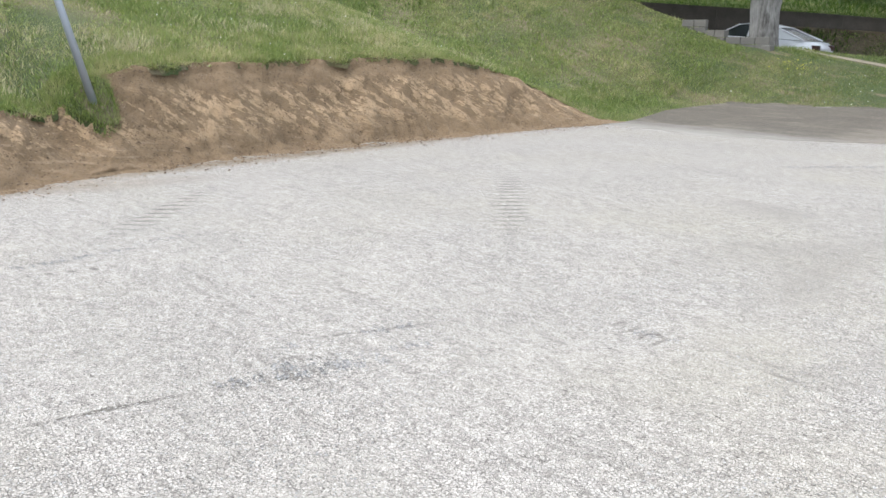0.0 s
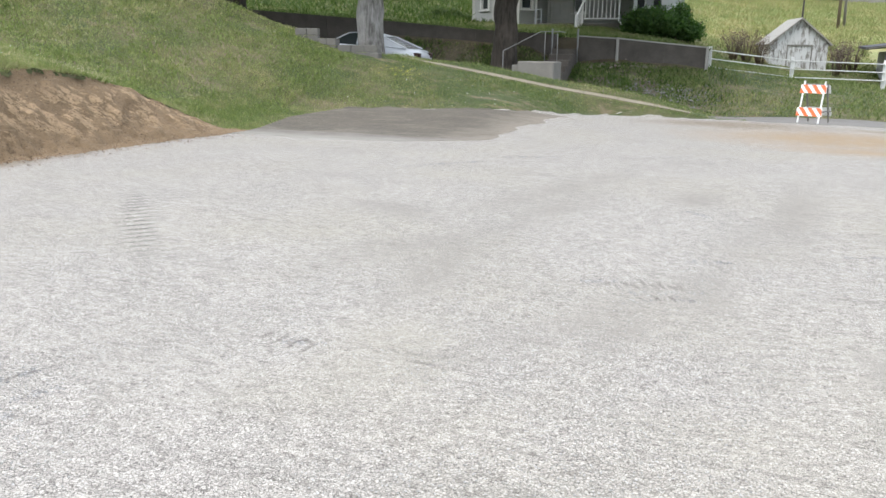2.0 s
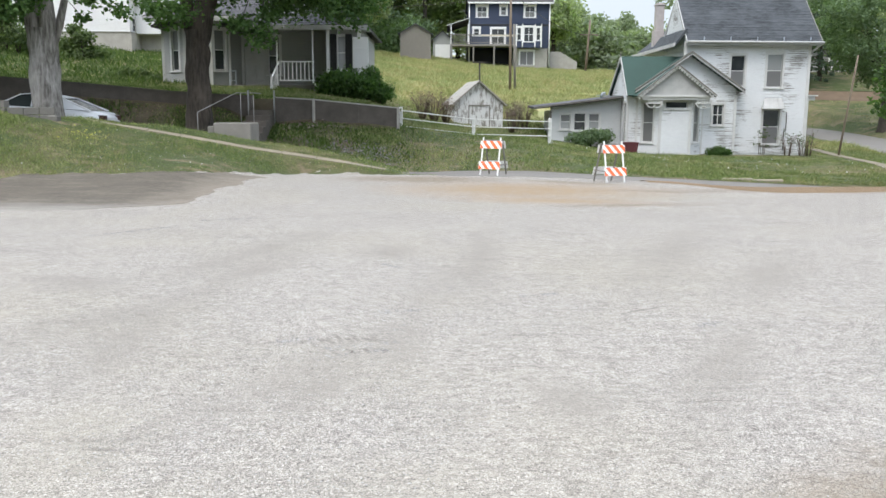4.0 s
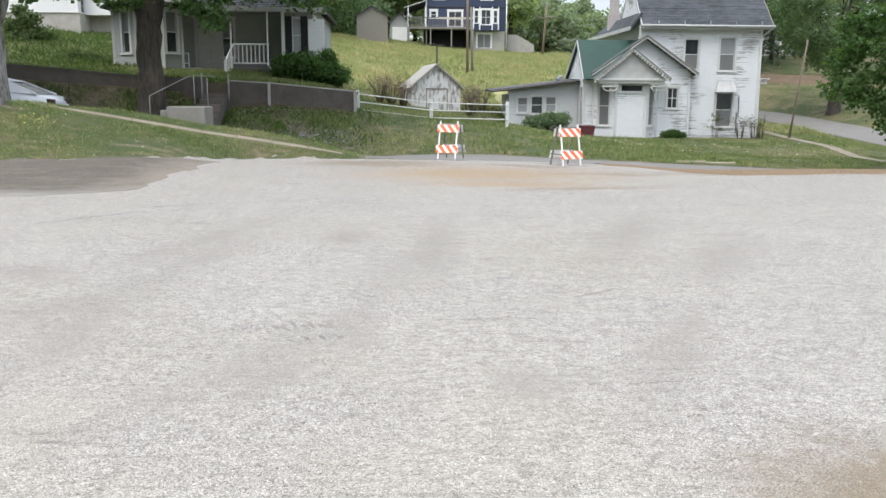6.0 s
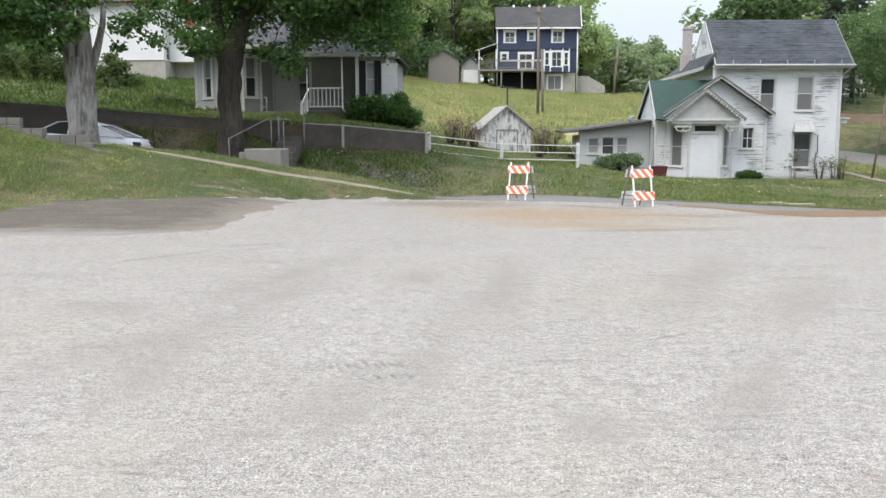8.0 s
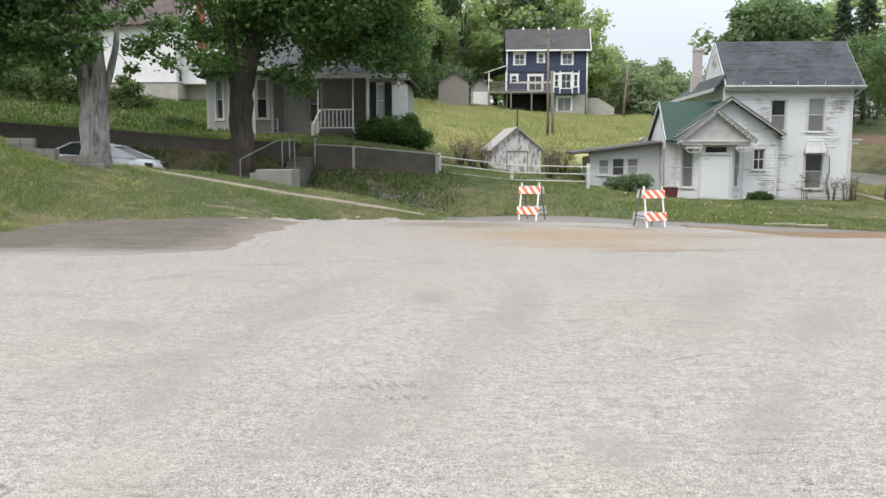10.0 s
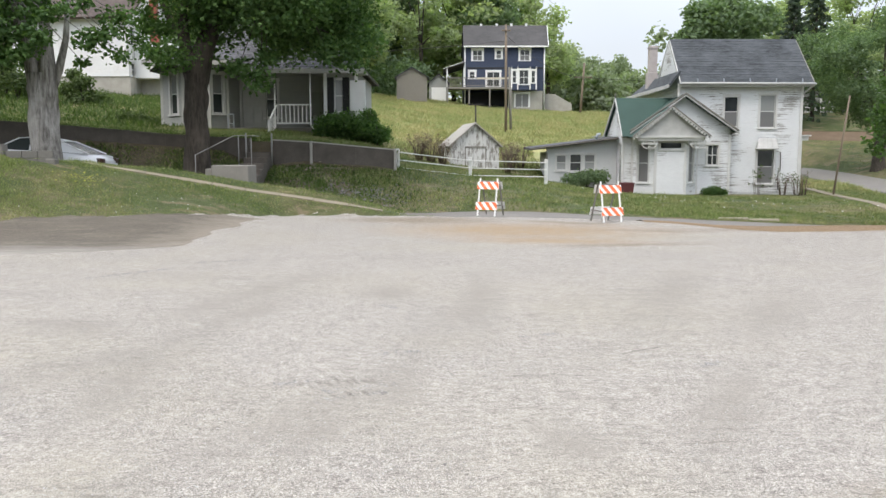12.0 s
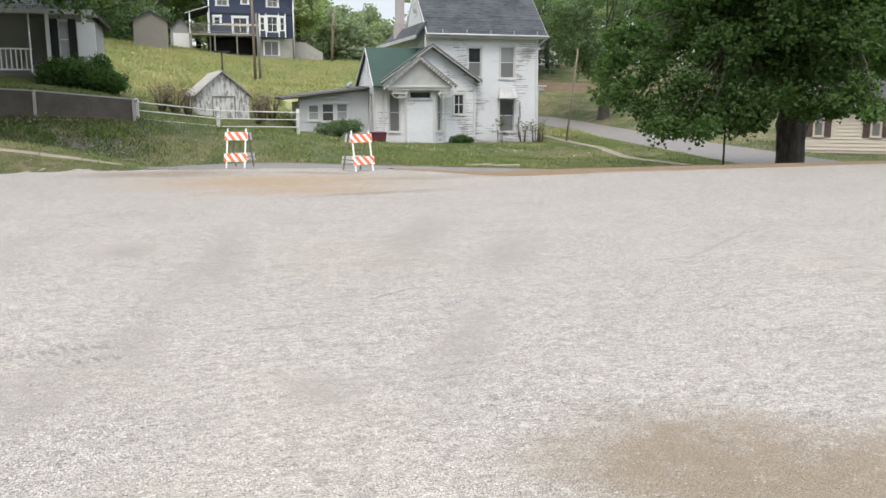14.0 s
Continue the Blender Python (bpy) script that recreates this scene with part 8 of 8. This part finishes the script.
def porch_house():
    h = thing("far_house", (0, 0, 0), "distant white house with a railed porch among trees", "house")
    z = 5.6
    dx, dy = 5.0, 14.0
    ops = [(1.2, 2.0, z + 1.2, z + 2.6), (5.0, 5.8, z + 1.2, z + 2.6)]
    wall_core(h, (33.5 + dx, 80.0 + dy), (41.5 + dx, 77.5 + dy), z - 1, [(0, z + 3.2), (8.38, z + 3.2)], ops, GREY_SIDING)
    lap_siding(h, (33.5 + dx, 80.0 + dy), (41.5 + dx, 77.5 + dy), z, [(0, z + 3.2), (8.38, z + 3.2)], ops, GREY_SIDING, 0.2)
    for o in ops:
        sash_window(h, (33.5 + dx, 80.0 + dy), (41.5 + dx, 77.5 + dy), *o)
    wall_core(h, (33.5 + dx, 87.0 + dy), (33.5 + dx, 80.0 + dy), z - 1, [(0, z + 3.2), (7, z + 3.2)], [], GREY_SIDING)
    roof_slab(h, [(33.0 + dx, 79.6 + dy, z + 3.1), (42.0 + dx, 76.8 + dy, z + 3.1), (42.5 + dx, 82.0 + dy, z + 5.2), (33.2 + dx, 84.5 + dy, z + 5.2)], 0.15, BROWN_SHINGLE)
    part("porch_floor", boxes(((32.6 + dx, 77.4 + dy, z - 1.0), (39.0 + dx, 79.2 + dy, z + 0.15))), GREY_WOOD, h)
    for k in range(4):
        part("porch_post", boxes(((32.7 + dx + 2.0 * k, 77.4 + dy, z + 0.15), (32.85 + dx + 2.0 * k, 77.55 + dy, z + 2.7))), BRIGHT, h)
    part("porch_rail", boxes(((32.7 + dx, 77.42 + dy, z + 0.95), (38.9 + dx, 77.5 + dy, z + 1.05))), BRIGHT, h)
    for k in range(24):
        part("baluster", boxes(((32.8 + dx + 0.25 * k, 77.44 + dy, z + 0.15), (32.85 + dx + 0.25 * k, 77.48 + dy, z + 0.95))), BRIGHT, h)
    return h


porch_house()


# ---------------------------------------------------------------- grass, weeds and loose stones
def on_grass(x, y):
    """True where the ground carries grass."""
    ok = ~((x > bank_x(y) - 1.05) & (y < 14.2) & (y < lot_far(x)))
    ok &= ~((x > bank_x(y)) & (y < lot_far(x) + 0.1))
    ok &= ~((np.abs(y - street_y(x)) < 2.05) | ((y > lot_far(x) - 0.1) & (y < street_y(x)) & (x > 0)))
    ok &= ~((np.abs(y - path_y(x)) < 0.17) & (x < -0.6) & (x > -9.9))
    ok &= ~((np.abs(x - cross_x(y)) < 2.5) & (y > 26) & (y < 83))
    ok &= ~((x > -12) & (x < -3.5) & (y > 37) & (y < 45))
    ok &= ~((x > 5.6) & (x < 18.3) & (y > 40.9) & (y < 51))
    ok &= ~((x > 0.2) & (x < 3.2) & (y > 44) & (y < 47.2))
    ok &= ~((np.abs(y - wall_y(x)) < 0.3) & (x < -1.5))
    ok &= ~((np.abs(x - np.interp(y, [28.1, 31.9, 36.9, 46], [18.7, 18.65, 19.5, 20.5])) < 0.3) & (y > 28) & (y < 46))
    return ok


def blades(name, n, x0, x1, y0, y1, h, w, material, label, seed, bias=None):
    rng = np.random.default_rng(seed)
    x, y = rng.uniform(x0, x1, n), rng.uniform(y0, y1, n)
    ok = on_grass(x, y)
    if bias is not None:
        ok &= rng.random(n) < bias(x, y)
    x, y = x[ok], y[ok]
    n = len(x)
    z = height(x, y) - 0.01
    a = rng.uniform(0, 2 * math.pi, n)
    hh = h * (0.45 + 0.9 * rng.random(n) ** 1.5)
    tuft = np.array([noise.noise((p * 0.7, q * 0.7, 3.0)) for p, q in zip(x, y)])
    hh *= np.clip(1 + 1.1 * tuft, 0.25, 2)
    lean = rng.normal(size=(n, 2)) * hh[:, None] * 0.55
    ww = w * (0.6 + 0.8 * rng.random(n))
    p = np.stack([x, y, z], -1)
    side = np.stack([np.cos(a) * ww / 2, np.sin(a) * ww / 2, 0 * a], -1)
    tip = p + np.concatenate([lean, hh[:, None]], 1)
    v = np.stack([p - side, p + side, tip], 1).reshape(-1, 3)
    ob = bulk(name, v, np.arange(3 * n).reshape(-1, 3), material)
    return tagged(ob, label, "grass", kind="stuff")


blades("grass", 420000, -20, -8.5, -1, 24, 0.075, 0.015, HILLSIDE_BLADE, "short uneven lawn grass on the hill", 31, lambda x, y: np.clip(1.25 - (np.hypot(x, y) - 9) / 14, 0.25, 1))
def straw_drift(x, y):
    d = np.array([noise.noise((p * 0.9, q * 0.9, 7.0)) + 0.6 * noise.noise((p * 3.1, q * 3.1, 1.0)) for p, q in zip(x, y)])
    return np.clip((d - 0.1) * 2.2, 0, 1) + 0.8 * np.exp(-((x + 12.3) / 0.9) ** 2 - ((y - 3.4) / 0.8) ** 2)


blades("straw", 60000, -17, -10.4, 0, 15, 0.13, 0.012, STRAW, "pale dead straw strewn through the hill grass", 41, straw_drift)
blades("grass", 90000, -20, -10.5, 6, 23.5, 0.08, 0.03, HILLSIDE_BLADE, "coarse lawn grass higher on the hill", 42)
blades("grass", 130000, -12, 0, 13.5, 24, 0.06, 0.014, BLADE, "short lawn grass along the path", 32)
blades("grass", 70000, -32, -18, 0, 30, 0.16, 0.04, BLADE, "lawn grass on the hill top", 33)
blades("grass", 120000, 5, 24, 24, 46, 0.07, 0.024, BLADE, "mown lawn grass before the white house", 34)
blades("grass", 60000, -3, 12, 26.5, 46, 0.11, 0.03, BLADE, "rough lawn grass below the fence", 35)
blades("grass", 60000, -24, -1.5, 30, 37.5, 0.12, 0.035, BLADE, "shaded lawn grass above the wall", 36)
blades("weeds", 60000, -22, 1.0, 26.8, 33, 0.13, 0.05, WEED, "rank weeds on the slope below the wall", 37, lambda x, y: np.clip(0.9 - (x + 3.5) / 3.5, 0.0, 1) * (0.4 + 0.6 * np.sin(x * 2.1 + y * 1.3) ** 2))
blades("weeds", 26000, -36, -11, 33.5, 60, 0.24, 0.09, WEED, "dark weeds in the hillside yard", 43)
blades("hill_grass", 60000, -36, -11, 33.5, 60, 0.12, 0.05, BLADE, "rough hillside grass above the wall", 40)
blades("hill_grass", 200000, -10, 24, 45, 90, 0.2, 0.06, HILL_BLADE, "tall tawny hill grass below the blue house", 38)
blades("hill_grass", 90000, 18, 60, 26, 95, 0.08, 0.05, BLADE, "lawn grass beside the side street", 39)


def lip_blades():
    """Long blades hanging over the edge of the cut."""
    rng = np.random.default_rng(61)
    n = 46000
    i, j = rng.integers(0, len(LIP[0]) - 1, n), rng.integers(0, 3, n)
    u, w = rng.random(n), rng.random(n)
    def mixed(A):
        return (A[i, j] * (1 - u) + A[i, j + 1] * u) * (1 - w) + (A[i + 1, j] * (1 - u) + A[i + 1, j + 1] * u) * w
    p = np.stack([mixed(A) for A in LIP], -1)
    tx, ty = rng.uniform(-11.6, -9.8, 16000), rng.uniform(3.5, 5.0, 16000)
    ok = tongue_at(tx, ty) > -0.1 + 0.2 * rng.random(16000)
    tx, ty = tx[ok], ty[ok]
    p = np.concatenate([p, np.stack([tx, ty, height(tx, ty) + np.clip(tongue_at(tx, ty) * 0.5, 0, 0.05) - 0.02], -1)])
    j = np.concatenate([j, np.full(len(tx), 1)])
    n = len(p)
    hh = 0.04 + 0.09 * rng.random(n) ** 2
    edge = (j > 1) * rng.random(n)
    tip = p + np.stack([0.03 * rng.random(n) + 0.07 * edge + rng.normal(size=n) * 0.03, rng.normal(size=n) * 0.04, hh * (0.9 - 1.3 * edge)], -1)
    a = rng.uniform(0, 6.3, n)
    side = np.stack([np.cos(a) * 0.007, np.sin(a) * 0.007, 0 * a], -1)
    v = np.stack([p - side, p + side, tip], 1).reshape(-1, 3)
    tagged(bulk("grass", v, np.arange(3 * n).reshape(-1, 3), HILLSIDE_BLADE), "long grass hanging over the cut edge", "grass", kind="stuff")


lip_blades()


def stones(name, n, size, seed, spread, z_off, material, label, category):
    """Loose chips: squashed, irregular octahedra."""
    rng = np.random.default_rng(seed)
    x, y = spread(rng, n)
    n = len(x)
    base = np.array([[1, 0, 0], [0, 1, 0], [-1, 0, 0], [0, -1, 0], [0, 0, 1], [0, 0, -1]], float)
    v = base[None] * rng.uniform(0.55, 1.25, (n, 6, 1)) * (size * (0.5 + 0.9 * rng.random(n) ** 2))[:, None, None]
    v[:, :, 2] *= 0.6
    v += rng.normal(size=(n, 6, 3)) * size * 0.12
    a = rng.uniform(0, 6.3, n)
    c, s_ = np.cos(a)[:, None], np.sin(a)[:, None]
    vx, vy = v[:, :, 0] * c - v[:, :, 1] * s_, v[:, :, 0] * s_ + v[:, :, 1] * c
    v = np.stack([vx + x[:, None], vy + y[:, None], v[:, :, 2] + (height(x, y) + z_off)[:, None]], -1)
    f0 = np.array([[0, 1, 4], [1, 2, 4], [2, 3, 4], [3, 0, 4], [1, 0, 5], [2, 1, 5], [3, 2, 5], [0, 3, 5]])[:8 if size > 0.01 else 4]
    f = (f0[None] + 6 * np.arange(n)[:, None, None]).reshape(-1, 3)
    return tagged(bulk(name, v.reshape(-1, 3), f, material), label, category, kind="stuff")


def near_wedge(rng, n):
    d = 2.0 + 6.5 * rng.random(n) ** 0.8
    a = rng.uniform(radians(-50), radians(78), n)
    x, y = -np.sin(a) * d, np.cos(a) * d
    keep = (x > bank_x(y) + 0.2) & ~((x > 1.0) & (y < 4.3) & (rng.random(n) > 0.06))
    return x[keep], y[keep]


m = Mat("gravel_chip", 0.9)
m.color(m.ramp(m.geo.outputs["Random Per Island"], (0.0, (0.25, 0.24, 0.23)), (0.25, (0.36, 0.35, 0.33)), (0.75, (0.45, 0.435, 0.41)), (1.0, (0.52, 0.505, 0.48))))
CHIP = m.m
def rut_rows(rng, n):
    """Chips turned up in thin rows along the tyre ruts, dark in place of ridge shade: ends of each row."""
    ruts = [(-1.01, 5.79, -0.17, 6.14), (-0.65, 5.63, -0.16, 5.81), (-0.67, 5.37, -0.22, 5.61), (-1.22, 6.29, -0.87, 6.42), (0.83, 7.28, 1.20, 7.43), (-0.50, 8.88, -0.27, 8.62),
            (-1.57, 7.60, -1.40, 8.07), (1.20, 5.83, 2.34, 6.40), (-3.46, 12.40, -0.75, 13.56), (-4.57, 10.68, -3.61, 11.78), (-0.86, 6.25, -0.53, 6.34), (-0.65, 6.60, -0.02, 6.77),
            (-6.02, 1.82, -6.02, 2.76), (-5.78, 1.67, -5.49, 2.31), (-3.27, 1.83, -2.97, 2.65), (-3.29, 2.15, -3.07, 2.47), (-3.48, 2.34, -3.28, 3.09), (-2.49, 4.06, -2.22, 4.17),
            (-2.37, 3.94, -2.02, 3.92), (-2.51, 4.22, -2.28, 4.24), (-6.12, 2.76, -6.16, 3.21), (-3.16, 2.47, -3.01, 2.96)]
    r = np.array(ruts)
    ln = np.hypot(r[:, 2] - r[:, 0], r[:, 3] - r[:, 1])
    k = rng.choice(len(r), n, p=ln / ln.sum())
    u = rng.random(n)
    # short broken dashes
    keep = np.sin(u * ln[k] * 24 + k * 1.7) + 1.2 * np.sin(u * ln[k] * 61 + k) + rng.normal(size=n) * 0.8 > -0.3
    v = rng.normal(size=n) * (0.02 + 0.03 * rng.random(n))
    d = (r[k, 2:] - r[k, :2]) / ln[k][:, None]
    x = r[k, 0] + d[:, 0] * u * ln[k] - d[:, 1] * v
    y = r[k, 1] + d[:, 1] * u * ln[k] + d[:, 0] * v
    return x[keep], y[keep]


# chip colour darkened to stand in for the shade of the rut ridges
m = Mat("rut_shade_chip", 0.9)
m.color(m.ramp(m.geo.outputs["Random Per Island"], (0.0, (0.16, 0.155, 0.15)), (0.6, (0.28, 0.27, 0.26)), (1.0, (0.46, 0.45, 0.43))))
stones("loose_gravel", 14000, 0.0075, 57, rut_rows, 0.02, m.m, "chips turned up along the tyre ruts, darkened as ridge shade", "gravel")
stones("loose_gravel", 45000, 0.0056, 51, near_wedge, 0.022, CHIP, "loose pale gravel chips on the lot", "gravel")


def bank_foot(rng, n):
    y = rng.uniform(-1, 13.6, n)
    x = bank_x(y) - 0.1 + np.where(rng.random(n) < 0.3, np.abs(rng.normal(size=n)) * 0.35, -1.0 * rng.random(n))
    return x, y


m = Mat("clod", 0.95)
m.color(m.ramp(m.geo.outputs["Random Per Island"], (0.0, (0.08, 0.05, 0.03)), (0.6, (0.18, 0.12, 0.075)), (1.0, (0.36, 0.27, 0.18))))
CLOD = m.m
stones("dirt_clods", 6000, 0.014, 52, bank_foot, 0.03, CLOD, "loose clods and stones at the foot of the bank", "dirt")


DARK_STONE = simple("grey_field_stone", (0.2, 0.195, 0.18), 0.95, 0, 0.4, 5)


def rubble_bed(rng, n):
    x, y = rng.normal(-2.6, 1.1, n), rng.normal(29.0, 0.5, n)
    return x, y


stones("rubble", 350, 0.06, 53, rubble_bed, 0.02, DARK_STONE, "grey broken stone among the weeds", "stones")


TAN_STONE = simple("tan_field_stone", (0.27, 0.23, 0.175), 0.95, 0, 0.4, 5)


def wall_foot(rng, n):
    x = rng.uniform(-6, -3.2, n)
    return x, wall_y(x) - 0.6 + rng.normal(size=n) * 0.2


stones("rubble", 90, 0.085, 54, wall_foot, 0.01, TAN_STONE, "loose tan stones at the foot of the wall", "stones")


def dots(name, n, cx, cy, sx_, sy_, size, material, label, seed):
    """Small flower heads in the lawn."""
    def spread(rng, k):
        x, y = rng.normal(cx, sx_, k), rng.normal(cy, sy_, k)
        ok = on_grass(x, y)
        return x[ok], y[ok]
    return stones(name, n, size, seed, spread, 0.07, material, label, "flowers")


PETAL_WHITE = simple("white_petal", (0.8, 0.8, 0.76), 0.7, 0, 0.05)
PETAL_YELLOW = simple("yellow_petal", (0.6, 0.58, 0.08), 0.7, 0, 0.1)
dots("clover_flowers", 110, -6.0, 20.6, 2.4, 1.1, 0.013, PETAL_WHITE, "scattered white clover heads in the lawn", 71)
dots("clover_flowers", 90, -13.0, 10.0, 2.0, 4.0, 0.014, PETAL_WHITE, "scattered white clover heads on the hill", 72)
dots("clover_flowers", 120, 10.0, 36.0, 4.0, 2.0, 0.03, PETAL_WHITE, "scattered white clover heads before the house", 74)
dots("mustard_flowers", 70, -8.9, 21.3, 0.3, 0.25, 0.018, PETAL_YELLOW, "patch of small yellow flowers in the lawn", 73)


def litter_bin():
    t = thing("storage_tub", (0, 0, 0), "dark red plastic tub beside the house", "tub")
    z = ground_z(9.3, 40.9)
    bm = bmesh.new()
    lo, hi = [], []
    for k in range(4):
        sx_, sy_ = ((-1, -1), (1, -1), (1, 1), (-1, 1))[k]
        lo.append(bm.verts.new((9.3 + sx_ * 0.3, 40.9 + sy_ * 0.25, z - 0.02)))
        hi.append(bm.verts.new((9.3 + sx_ * 0.36, 40.9 + sy_ * 0.3, z + 0.5)))
    for k in range(4):
        bm.faces.new((lo[k], lo[(k + 1) % 4], hi[(k + 1) % 4], hi[k]))
    bm.faces.new(lo)
    bm.faces.new(hi)
    part("tub", bm, RED_PLASTIC, t)
    part("lid", boxes(((8.92, 40.58, z + 0.5), (9.68, 41.22, z + 0.56)), bevel=0.015), RED_PLASTIC, t)


litter_bin()
